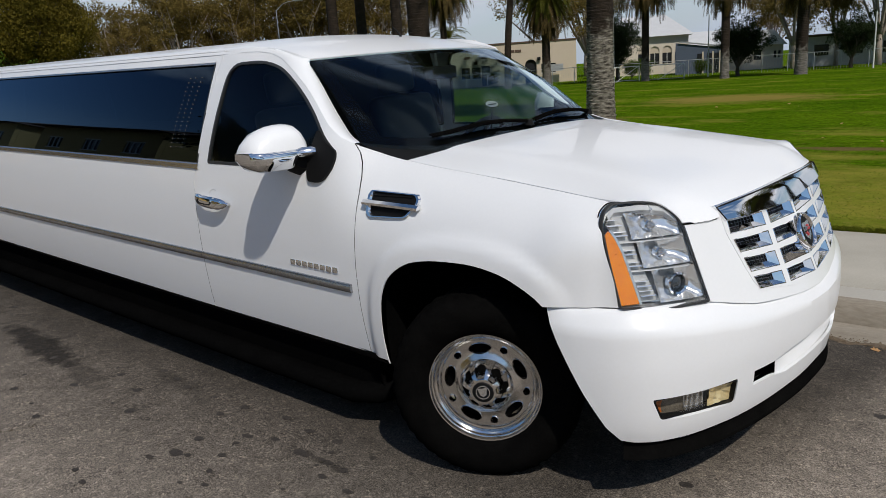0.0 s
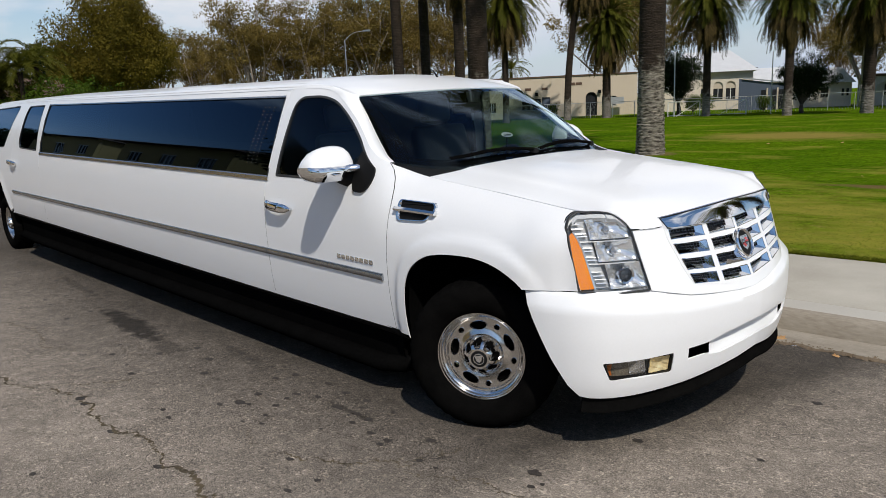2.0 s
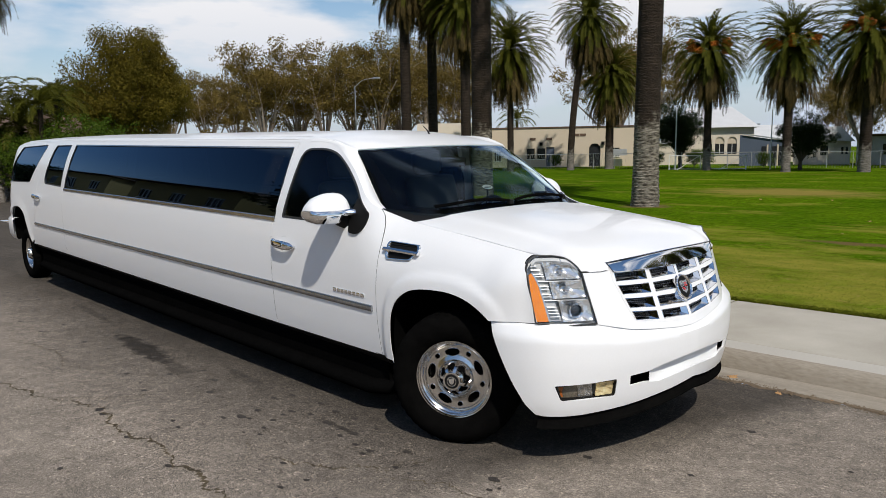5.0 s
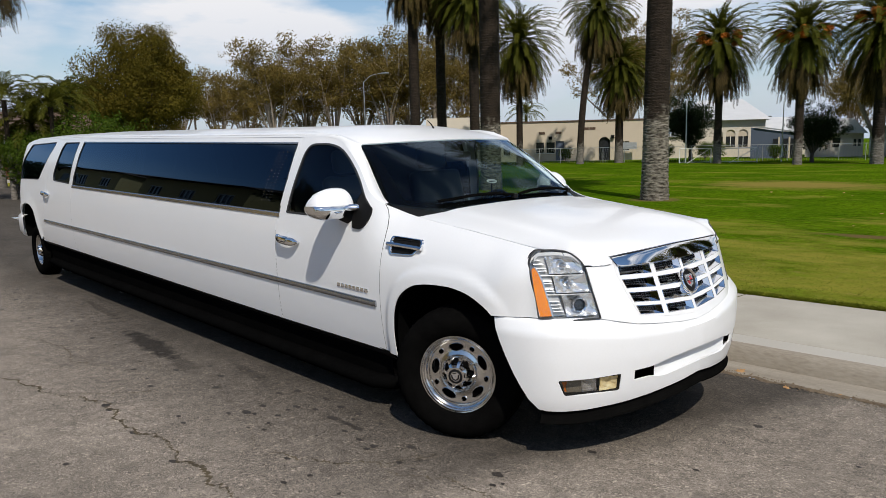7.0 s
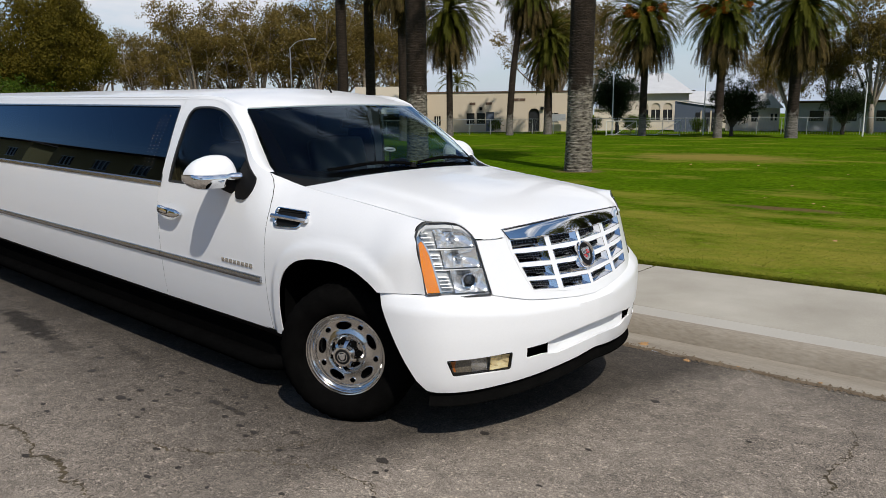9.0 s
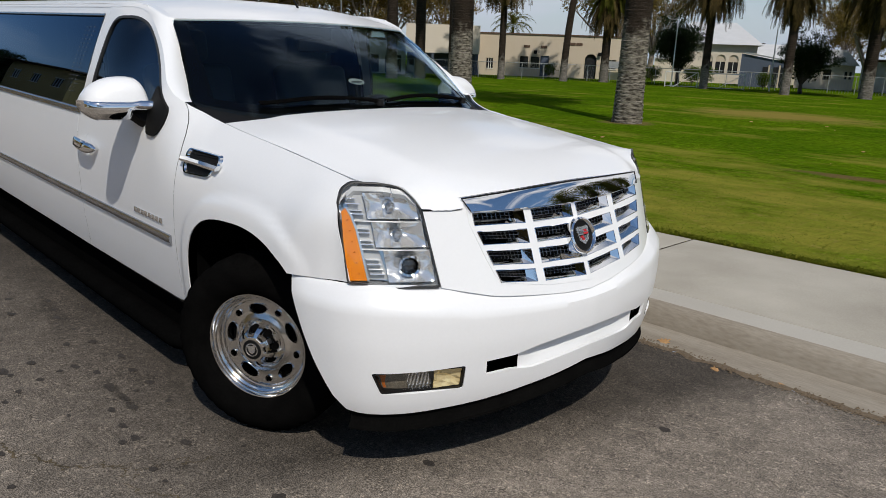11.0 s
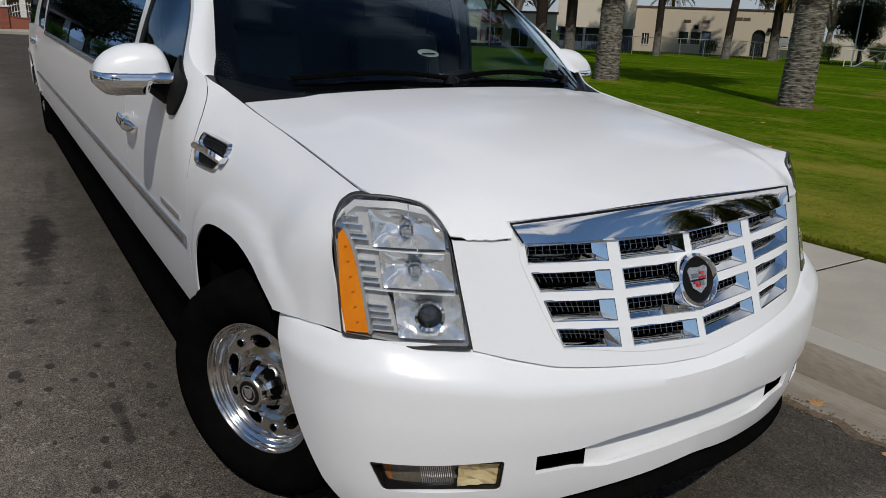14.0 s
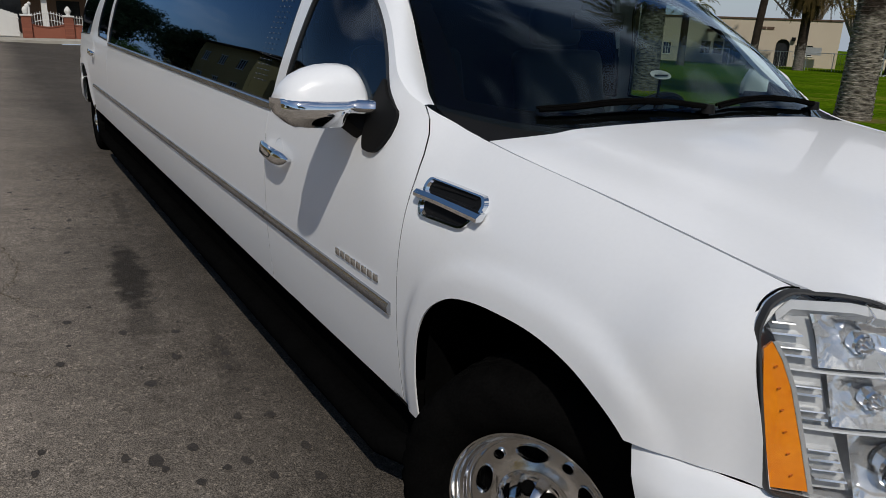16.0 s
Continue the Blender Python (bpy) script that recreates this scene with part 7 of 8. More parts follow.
# ---------------------------------------------------------------- leafy trees
LEAF_OLIVE = leafy(material("olive_leaf", (0.090, 0.078, 0.020), (0.270, 0.185, 0.055), rough=0.6, scale=0.45, fine=3, island=0.3, spec=0.08))
LEAF_GREEN = leafy(material("green_leaf", (0.058, 0.056, 0.007), (0.190, 0.140, 0.020), rough=0.55, scale=0.5, fine=3, island=0.3, spec=0.08))
LEAF_DARK = leafy(material("dark_leaf", (0.010, 0.020, 0.008), (0.035, 0.050, 0.018), rough=0.6, scale=0.6, fine=4, island=0.5, spec=0.08))
LEAF_BRIGHT = leafy(material("bright_leaf", (0.030, 0.070, 0.006), (0.100, 0.140, 0.016), rough=0.55, scale=0.6, fine=4, island=0.5, spec=0.08))
BARK = material("pale_bark", (0.20, 0.16, 0.12), (0.36, 0.31, 0.25), rough=0.85, scale=3, fine=20, bump=0.01, stretch=(1, 1, 0.4))
BARK_D = material("dark_bark", (0.045, 0.034, 0.026), (0.09, 0.07, 0.055), rough=0.9, scale=3, fine=20, bump=0.01)


def tree_meshes(seed, h, w, leaves, leaf, bare, limbs=7, low=0.28, clump=0.55, r0=0.2, fill=0):
    """Trunk with limbs and twigs, and a crown of small leaves in uneven clumps."""
    rng = random.Random(seed)
    wood = bmesh.new()
    tips = []
    fork = h * low
    tube([(0, 0, -0.3), (0.05, 0.02, fork * 0.5), (0, 0.05, fork)], lambda t: r0 * (1.25 - 0.4 * t), 9, wood)
    for i in range(limbs):
        a = i * 2.4 + rng.uniform(-0.4, 0.4)
        up = rng.uniform(0.25, 1.0)
        end = Vector((math.cos(a) * w * 0.5 * (1.05 - up * 0.72) * rng.uniform(0.7, 1.0), math.sin(a) * w * 0.5 * (1.05 - up * 0.72) * rng.uniform(0.7, 1.0), fork + (h - fork) * (0.16 + 0.78 * up)))
        st = Vector((0, 0.03, fork * rng.uniform(0.75, 1.0)))
        mid = st.lerp(end, 0.5) + Vector((rng.uniform(-.4, .4), rng.uniform(-.4, .4), rng.uniform(0, .5)))
        path = spline2([st, mid, end], 5)
        tube(path, lambda t: r0 * (0.55 - 0.45 * t), 6, wood)
        for j in range(5):
            q = Vector(path[4 + j * len(path) // 9 if 4 + j * len(path) // 9 < len(path) else -1])
            e2 = q + Vector((rng.uniform(-1, 1) * w * 0.22, rng.uniform(-1, 1) * w * 0.22, rng.uniform(-0.03, 0.24) * h))
            tube([q, q.lerp(e2, 0.5) + Vector((0, 0, rng.uniform(0, .25))), e2], lambda t: r0 * (0.18 - 0.13 * t), 5, wood)
            tips += [e2, q.lerp(e2, 0.6)]
        tips.append(end)
    hubs = []
    for c in tips:
        for _ in range(rng.choice((1, 2, 2))):
            hubs.append((*(c + Vector((rng.gauss(0, 0.35), rng.gauss(0, 0.35), rng.gauss(0, 0.3)))), rng.uniform(0.45, 1.0) * clump))
    if fill:
        for _ in range(fill):
            d = Vector((rng.gauss(0, 1), rng.gauss(0, 1), rng.gauss(0, 1))).normalized() * rng.uniform(0.55, 0.92)
            hubs.append((d.x * w * 0.5, d.y * w * 0.5, fork + (h - fork) * (0.5 + 0.48 * d.z), rng.uniform(0.7, 1.2) * clump))
    return wood, leaf_mesh(hubs, leaves, leaf, seed, fork * 0.5)


def leaf_mesh(hubs, count, leaf, seed, floor_):
    """Small leaves on the outside of uneven clumps, turned outward and upward."""
    r = np.random.RandomState(seed)
    H = np.array(hubs)
    size = H[:, 3] ** 2 * r.uniform(0.5, 1.5, len(H))
    k = r.choice(len(H), count, p=size / size.sum())
    o = r.normal(size=(count, 3))
    o /= np.linalg.norm(o, axis=1)[:, None]
    rad = H[k, 3] * r.uniform(0.25, 1.0, count) ** 0.5 * (1 + 0.15 * r.normal(size=count).clip(-1, 1.3))
    p = H[k, :3] + o * rad[:, None] * np.array((1, 1, 0.75))
    n = o + r.normal(size=(count, 3)) * 0.55 + np.array((0, 0, 0.45))
    n /= np.linalg.norm(n, axis=1)[:, None]
    u = np.cross(n, r.normal(size=(count, 3)))
    u /= np.linalg.norm(u, axis=1)[:, None]
    v = np.cross(n, u)
    s = (leaf * r.uniform(0.55, 1.3, count))[:, None]
    keep = p[:, 2] > floor_
    V = np.stack((p - u * s * 0.5, p + v * s * 0.42 + n * s * 0.08, p + u * s * 0.6, p - v * s * 0.42 + n * s * 0.08), 1)[keep].reshape(-1, 3)
    me = bpy.data.meshes.new("crown")
    me.from_pydata(V.tolist(), [], np.arange(len(V)).reshape(-1, 4).tolist())
    return me


def dressed(me, mat):
    me.materials.append(mat)
    return me


SYC = [tree_meshes(s, 10.5, 8.6, 17000, 0.135, 0.3, limbs=12, low=0.20, clump=0.80, fill=6) for s in (21, 34)]
SYC = [(mesh_of("trunk", w_, BARK, True), dressed(c_, LEAF_OLIVE)) for w_, c_ in SYC]
_w, _c = tree_meshes(27, 10.5, 9.4, 24000, 0.115, 0.3, limbs=12, low=0.18, clump=0.75)
SPARSE = (mesh_of("trunk", _w, BARK, True), dressed(_c, LEAF_OLIVE))
_w, _c = tree_meshes(5, 8.6, 7.4, 95000, 0.10, 0.1, limbs=14, low=0.20, clump=0.95, r0=0.26, fill=100)
OAK = (mesh_of("trunk", _w, BARK_D, True), dressed(_c, LEAF_GREEN))
_w, _c = tree_meshes(6, 8.6, 7.4, 15000, 0.20, 0.1, limbs=10, low=0.20, clump=0.95, r0=0.26, fill=70)
STREET_TREE = (mesh_of("trunk", _w, BARK_D, True), dressed(_c, LEAF_DARK))
_w, _c = tree_meshes(9, 5.0, 4.4, 22000, 0.10, 0.1, limbs=11, low=0.16, clump=0.6, r0=0.16, fill=30)
DARKT = (mesh_of("trunk", _w, BARK_D, True), dressed(_c, LEAF_DARK))
_w, _c = tree_meshes(12, 2.4, 2.6, 9000, 0.075, 0.1, limbs=9, low=0.10, clump=0.36, r0=0.06, fill=20)
SHRUB = (mesh_of("stem", _w, BARK_D, True), dressed(_c, LEAF_BRIGHT))


def tree(x, y, meshes, k, rz, label, z=None, group="trees round the park", name="tree", category="tree", sz=None):
    t = thing(name, (x, y, lawn_z(x, y) if z is None else z), label, category, group)
    for nm, me in zip(("trunk", "crown") if name == "tree" else ("stem", "foliage"), meshes):
        ob = child(nm, me, t, (0, 0, 0), k, rz)
        if sz:
            ob.scale = (k, k, k * sz)
    return t


def at5(az, d):
    a = radians(az)
    return 2.9 + d * math.cos(a), -3.7 + d * math.sin(a)


for i, (az, d, k) in enumerate(((154.6, 70, 0.80), (152.6, 78, 1.0), (150.6, 66, 1.0), (148.2, 74, 1.06), (146.2, 68, 1.02), (144.0, 76, 1.12), (142.0, 67, 1.05), (140.3, 70, 1.12), (138.4, 78, 1.22), (136.2, 70, 1.08), (157.5, 84, 1.0))):
    tree(*at5(az, d), SYC[i % 2], k * 1.08, i * 1.3, "tall sparse sycamore with olive and brown leaves")
tree(*at5(159.9, 50), OAK, 0.98, 0.5, "broad dense tree with green and golden leaves", sz=1.22)
tree(*at5(124.0, 84), SPARSE, 1.52, 2.0, "tall sparse sycamore with olive and brown leaves")
tree(*at5(121.3, 88), SPARSE, 1.50, 4.0, "tall sparse sycamore with olive and brown leaves")
tree(*at5(119.3, 63), DARKT, 0.98, 0.7, "dark drooping tree beside the school", sz=1.1)
tree(*at5(111.2, 56.5), DARKT, 0.80, 2.7, "small dark round tree by the fence")
for az, d, k, m_ in ((107.6, 68, 0.95, SYC[1]), (105.0, 70, 0.85, SYC[0]), (102.6, 66, 1.05, SYC[0]), (99.6, 70, 0.95, SYC[1]), (104.2, 62, 0.8, DARKT), (96.5, 66, 1.0, SYC[1]), (93, 70, 1.0, SYC[0]), (108.8, 76, 0.8, SYC[1])):
    tree(*at5(az, d), m_, k, az, "shady tree at the edge of the park")
for az, d, k in ((162.6, 33.5, 1.35), (161.6, 35, 1.05), (164.4, 36, 1.0), (166.0, 33, 1.0), (167.3, 35, 1.1)):
    tree(*at5(az, d), SHRUB, k, az, "bright green garden shrub", z=-0.3, group="garden shrubs", name="shrub", category="shrub")
for az, d, k in ((118.3, 64, 0.62), (117.4, 65, 0.62), (113.6, 63.5, 0.5), (128.4, 66.5, 0.5), (121.0, 66, 0.55)):
    tree(*at5(az, d), SHRUB, k, az, "clipped green shrub before the school", group="school shrubs", name="shrub", category="shrub")

# ---------------------------------------------------------------- school buildings
STUCCO = material("beige_stucco", (0.50, 0.42, 0.32), (0.56, 0.48, 0.37), rough=0.9, scale=0.6, fine=30, bump=0.003)
STUCCO2 = material("pale_stucco", (0.60, 0.53, 0.43), (0.66, 0.59, 0.49), rough=0.9, scale=0.6, fine=30, bump=0.003)
NAVY = material("navy_cladding", (0.055, 0.075, 0.11), (0.075, 0.095, 0.135), rough=0.7, scale=1, fine=12)
ROOFGREY = material("grey_roofing", (0.47, 0.48, 0.49), (0.56, 0.57, 0.58), rough=0.8, scale=1.5, fine=20, stretch=(1, 1, 1))
ROOFBROWN = material("brown_roofing", (0.075, 0.045, 0.030), (0.13, 0.08, 0.055), rough=0.9, scale=2, fine=25)
WINDARK = material("dark_window", (0.012, 0.013, 0.016), (0.03, 0.032, 0.036), rough=0.12, scale=2, fine=9)
WHITEWOOD = material("white_woodwork", (0.72, 0.71, 0.68), (0.62, 0.61, 0.58), rough=0.6, scale=3, fine=40)
REDPAINT = material("red_paint", (0.42, 0.03, 0.03), (0.30, 0.025, 0.025), rough=0.5)
BRICK = material("red_brick", (0.30, 0.10, 0.06), (0.20, 0.065, 0.04), rough=0.9, scale=5, fine=40, objrand=0.5)
STEELW = material("galvanised_steel", (0.50, 0.51, 0.52), (0.40, 0.41, 0.42), rough=0.45, metal=0.6, scale=4, fine=50)


def facing(az, d, z=None):
    """A frame at that bearing and distance: x to the right along the front, y away from the street."""
    x, y = at5(az, d)
    zz = lawn_z(x, y) if z is None else z
    return Matrix.Translation((x, y, zz)) @ Matrix.Rotation(radians(az - 90), 4, "Z")


def block(name, m, x0, x1, y0, y1, z0, z1, mat, parent, label=""):
    ob = part(name, box((x1 - x0, y1 - y0, z1 - z0), ((x0 + x1) / 2, (y0 + y1) / 2, (z0 + z1) / 2)), mat, parent, label, smooth=False)
    return ob


def front_wall(name, x0, x1, z0, z1, holes, mat, parent, thick=0.3, y=0.0):
    """A wall with real openings, in the building's own frame."""
    bm = trimmed(lambda u, v: Vector((u, y, v)), [(x0, z0), (x1, z0), (x1, z1), (x0, z1)], holes, step=3.0, edge=2.0, depth=thick, out=(0, -1, 0))
    return part(name, bm, mat, parent, smooth=False)


def opening(x, z, w, h):
    return [(x - w / 2, z), (x + w / 2, z), (x + w / 2, z + h), (x - w / 2, z + h)]


def arched(x, z, w, h, n=8):
    r = w / 2
    return [(x - r, z), (x + r, z)] + [(x + r * math.cos(math.pi * k / n), z + h - r + r * math.sin(math.pi * k / n)) for k in range(n + 1)]


def window_unit(x, z, w, h, parent, mullions=1, y=0.15):
    wn = part("window", box((w, 0.03, h), (x, y, z + h / 2)), WINDARK, parent, smooth=False)
    for k in range(mullions):
        xx = x - w / 2 + w * (k + 1) / (mullions + 1)
        part("mullion", box((0.05, 0.05, h), (xx, y - 0.03, z + h / 2)), WHITEWOOD, wn, smooth=False)
    part("sill", box((w + 0.12, 0.12, 0.06), (x, 0.0, z - 0.03)), WHITEWOOD, wn, smooth=False)
    return wn


# main school wing
sch = thing("school_building", label="long flat-roofed beige stucco school wing", category="building", m=facing(128.2, 70))
Lx, Rx = -7.6, 7.4
dx_ = lambda az: 70 * math.tan(radians(128.2 - az))
hl_ = [arched(dx_(125.5), 0.0, 1.05, 2.15)] + [opening(dx_(a), 0.75, w, 1.0) for a, w in ((130.35, 0.75), (129.55, 0.75))] + [opening(dx_(128.85), 0.05, 0.75, 1.8)] + [opening(dx_(124.2), 0.9, 1.3, 0.8)] + [opening(dx_(132.9), 0.6, 0.6, 0.9)]
front_wall("wall", Lx, Rx, -0.4, 3.62, hl_, STUCCO, sch)
block("wall", None, Lx, Rx, 0.31, 12, -0.4, 3.60, STUCCO, sch)
block("parapet", None, Lx - 0.08, Rx + 0.08, -0.08, 0.5, 3.62, 3.74, ROOFBROWN, sch, "thin brown parapet cap")
for a, w in ((130.35, 0.75), (129.55, 0.75)):
    window_unit(dx_(a), 0.75, w, 1.0, sch, 0)
window_unit(dx_(124.2), 0.9, 1.3, 0.8, sch, 2)
window_unit(dx_(132.9), 0.6, 0.6, 0.9, sch, 2)
part("door", box((0.75, 0.06, 1.8), (dx_(128.85), 0.15, 0.95)), NAVY, sch, "blue-grey door", smooth=False)
part("door", box((1.0, 0.06, 2.1), (dx_(125.5), 0.28, 1.05)), WINDARK, sch, "dark door in an arched opening", smooth=False)
for a in (130.2, 128.95, 126.9, 126.4):
    part("vent", box((0.55, 0.05, 0.22), (dx_(a), -0.02, 2.62 if a > 128 else 2.95)), ROOFBROWN, sch, smooth=False)
for a in (129.55, 124.9):
    part("wall_lamp", box((0.28, 0.25, 0.3), (dx_(a), -0.14, 2.15)), BLACK, sch, smooth=False)
part("rail_panel", box((1.5, 0.08, 0.6), (dx_(123.8), -0.8, 1.3)), STEELW, sch, smooth=False)

# wing over a dark covered walk
wing = thing("school_annex", label="beige upper storey over a dark covered walkway", category="building", m=facing(136.6, 66))
block("upper_wall", None, -2.9, 3.4, 0, 8, 1.75, 4.1, STUCCO2, wing)
block("back_wall", None, -2.9, 3.4, 2.5, 8, -0.4, 1.75, NAVY, wing)
for x in (-2.7, -0.6, 1.5, 3.2):
    part("post", box((0.2, 0.2, 2.2), (x, 0.15, 0.68)), NAVY, wing, smooth=False)
block("low_wall", None, -2.9, 3.4, 0.3, 0.45, -0.4, 0.65, NAVY, wing)
play = thing("playground_house", label="beige low building with red trim and dark openings", category="building", m=facing(142.4, 62))
block("wall", None, -4.6, 3.6, 0.4, 6, -0.4, 2.6, STUCCO, play)
front_wall("wall", -4.6, 3.6, -0.4, 2.6, [opening(x, 0.1, 1.3, 1.35) for x in (-3.2, -1.2, 0.8, 2.6)], STUCCO, play)
for x in (-3.2, -1.2, 0.8, 2.6):
    window_unit(x, 0.1, 1.3, 1.35, play, 1)
part("awning", box((1.6, 0.9, 0.9), (-1.4, -0.45, 2.25)), REDPAINT, play, "red painted panel", smooth=False)
for x in (-2.2, -1.8, -1.4, -1.0, -0.6):
    part("slat", box((0.10, 0.08, 1.1), (x, -0.9, 0.75)), REDPAINT, play, smooth=False)
block("parapet", None, -4.7, 3.7, -0.1, 6.1, 2.6, 2.78, ROOFBROWN, play)

# hall with a grey hip roof and arched windows
hall = thing("school_hall", label="pale stucco hall with a grey hip roof and arched windows", category="building", m=facing(117.0, 76))
hw = [(-0.55 + 1.12 * k) for k in range(4)]
front_wall("wall", -3.4, 3.6, -0.4, 3.55, [arched(x, 0.95, 0.85, 1.65) for x in hw], STUCCO2, hall)
block("wall", None, -3.4, 3.6, 0.31, 9, -0.4, 3.55, STUCCO2, hall)
for x in hw:
    wn = part("window", box((0.84, 0.03, 1.1), (x, 0.16, 1.4)), WINDARK, hall, smooth=False)
    part("mullion", box((0.05, 0.05, 1.1), (x, 0.13, 1.4)), WHITEWOOD, wn, smooth=False)
    part("arch_infill", trimmed(lambda u, v: Vector((u, 0.10, v)), arched(x, 1.95, 0.85, 0.65), step=1, edge=0.2, depth=0.02, out=(0, -1, 0)), STUCCO, wn, smooth=False)
roof_bm = bmesh.new()
rv = [roof_bm.verts.new(p) for p in ((-3.9, -0.5, 3.5), (4.1, -0.5, 3.5), (4.1, 9.5, 3.5), (-3.9, 9.5, 3.5), (-2.6, 4.5, 5.6), (1.6, 4.5, 5.6))]
for f in ((0, 1, 5, 4), (1, 2, 5), (2, 3, 4, 5), (3, 0, 4), (3, 2, 1, 0)):
    roof_bm.faces.new([rv[i] for i in f])
part("roof", roof_bm, ROOFGREY, hall, "pale grey hip roof", smooth=False)
porch = bmesh.new()
box((1.9, 3.2, 2.5), (-4.2, -1.0, 0.85), bm=porch)
part("porch", porch, STUCCO2, hall, smooth=False)
pr_ = bmesh.new()
rv = [pr_.verts.new(p) for p in ((-5.3, -2.8, 2.05), (-3.1, -2.8, 2.05), (-4.2, -2.8, 2.65), (-5.3, 1, 2.05), (-3.1, 1, 2.05), (-4.2, 1, 2.65))]
for f in ((0, 1, 2), (5, 4, 3), (1, 4, 5, 2), (3, 0, 2, 5), (0, 3, 4, 1)):
    pr_.faces.new([rv[i] for i in f])
part("porch_roof", pr_, ROOFGREY, hall, smooth=False)

navy = thing("navy_block", label="small navy clad building with a sloping roof", category="building", m=facing(113.6, 69))
nb = bmesh.new()
rows = [[(-1.95, y, -0.4), (1.75, y, -0.4), (1.75, y, 2.05), (-1.95, y, 2.65)] for y in (0, 5)]
loft(rows, closed=True, caps=True, bm=nb)
part("wall", outward(nb), NAVY, navy, smooth=False)
for x in (-0.0, 0.8, 1.35):
    part("window", box((0.36, 0.05, 1.6), (x, -0.03, 0.85)), WINDARK, navy, smooth=False)
    part("pilaster", box((0.12, 0.08, 1.9), (x + 0.28, -0.04, 0.85)), STUCCO, navy, smooth=False)
part("fascia", box((3.9, 0.2, 0.12), (-0.1, -0.06, 2.42), m=Matrix.Rotation(radians(9), 4, "Y")), STEELW, navy, smooth=False)
backroof = thing("grey_roofed_building", label="grey metal roofed shed behind the school", category="building", m=facing(113.0, 84))
block("wall", None, -4.5, 4.5, 0, 6, -0.4, 2.4, STUCCO2, backroof)
gb = bmesh.new()
rows = [[(x, -0.3, 2.4), (x, 3, 3.9), (x, 6.3, 2.4)] for x in (-4.8, 4.8)]
loft(rows, bm=gb)
part("roof", outward(gb), ROOFGREY, backroof, smooth=False)

gab = thing("gabled_building", label="beige stucco house with a grey gabled roof", category="building", m=facing(109.9, 73))
front_wall("wall", -2.3, 2.2, -0.4, 2.1, [opening(0.15, 0.8, 0.6, 0.85), opening(-1.2, 0.8, 0.5, 0.8), opening(1.55, 0.9, 0.2, 0.7), opening(1.9, 0.9, 0.2, 0.7)], STUCCO2, gab)
block("wall", None, -2.3, 2.2, 0.31, 7, -0.4, 2.1, STUCCO2, gab)
for x, w, h in ((0.15, 0.6, 0.85), (-1.2, 0.5, 0.8), (1.55, 0.2, 0.7), (1.9, 0.2, 0.7)):
    part("window", box((w, 0.03, h), (x, 0.15, 0.8 + h / 2)), WINDARK, gab, smooth=False)
gb = bmesh.new()
rv = [gb.verts.new(p) for p in ((-2.7, -0.4, 2.05), (1.3, -0.4, 2.05), (2.5, -0.4, 2.0), (1.35, -0.1, 3.3), (-1.6, -0.1, 3.3), (1.35, 7, 3.3), (-1.6, 7, 3.3), (2.5, 7, 2.0), (-2.7, 7, 2.05))]
for f in ((0, 1, 3, 4), (1, 2, 3), (2, 7, 5, 3), (4, 3, 5, 6), (0, 4, 6, 8)):
    gb.faces.new([rv[i] for i in f])
part("roof", gb, ROOFGREY, gab, "grey sheet roof", smooth=False)
# dark low building at the far edge
low_b = thing("low_building", label="low grey building behind shady trees", category="building", m=facing(101.5, 72))
block("wall", None, -8, 8, 0, 6, -0.4, 2.4, STEELW, low_b)
for x in (-5.5, -3, -0.5, 2, 4.5):
    part("window", box((1.1, 0.06, 0.9), (x, -0.02, 1.3)), WINDARK, low_b, smooth=False)
block("roof", None, -8.3, 8.3, -0.4, 6.3, 2.4, 2.6, ROOFBROWN, low_b)

# ---------------------------------------------------------------- fence, goals and poles
fence = thing("chain_link_fence", label="low chain-link fence with pale steel posts", category="fence", m=Matrix.Identity(4))
fp = [at5(a, 62 if a < 131 else 60) for a in np.arange(100.0, 141.0, 1.6)]
for (x0, y0), (x1, y1) in zip(fp, fp[1:]):
    z0, z1 = lawn_z(x0, y0), lawn_z(x1, y1)
    part("post", tube([(x0, y0, z0 - 0.1), (x0, y0, z0 + 1.25)], 0.026, 6), STEELW, fence)
    part("rail", tube([(x0, y0, z0 + 1.22), (x1, y1, z1 + 1.22)], 0.022, 5), STEELW, fence)
    wires = bmesh.new()
    for k in range(9):
        t = k / 9
        a, b = Vector((x0, y0, z0)).lerp(Vector((x1, y1, z1)), t), Vector((x0, y0, z0)).lerp(Vector((x1, y1, z1)), min(1, t + 1 / 9))
        tube([a, b + Vector((0, 0, 1.2))], 0.0042, 3, wires)
        tube([b, a + Vector((0, 0, 1.2))], 0.0042, 3, wires)
    part("wire_mesh", wires, STEELW, fence, smooth=False)
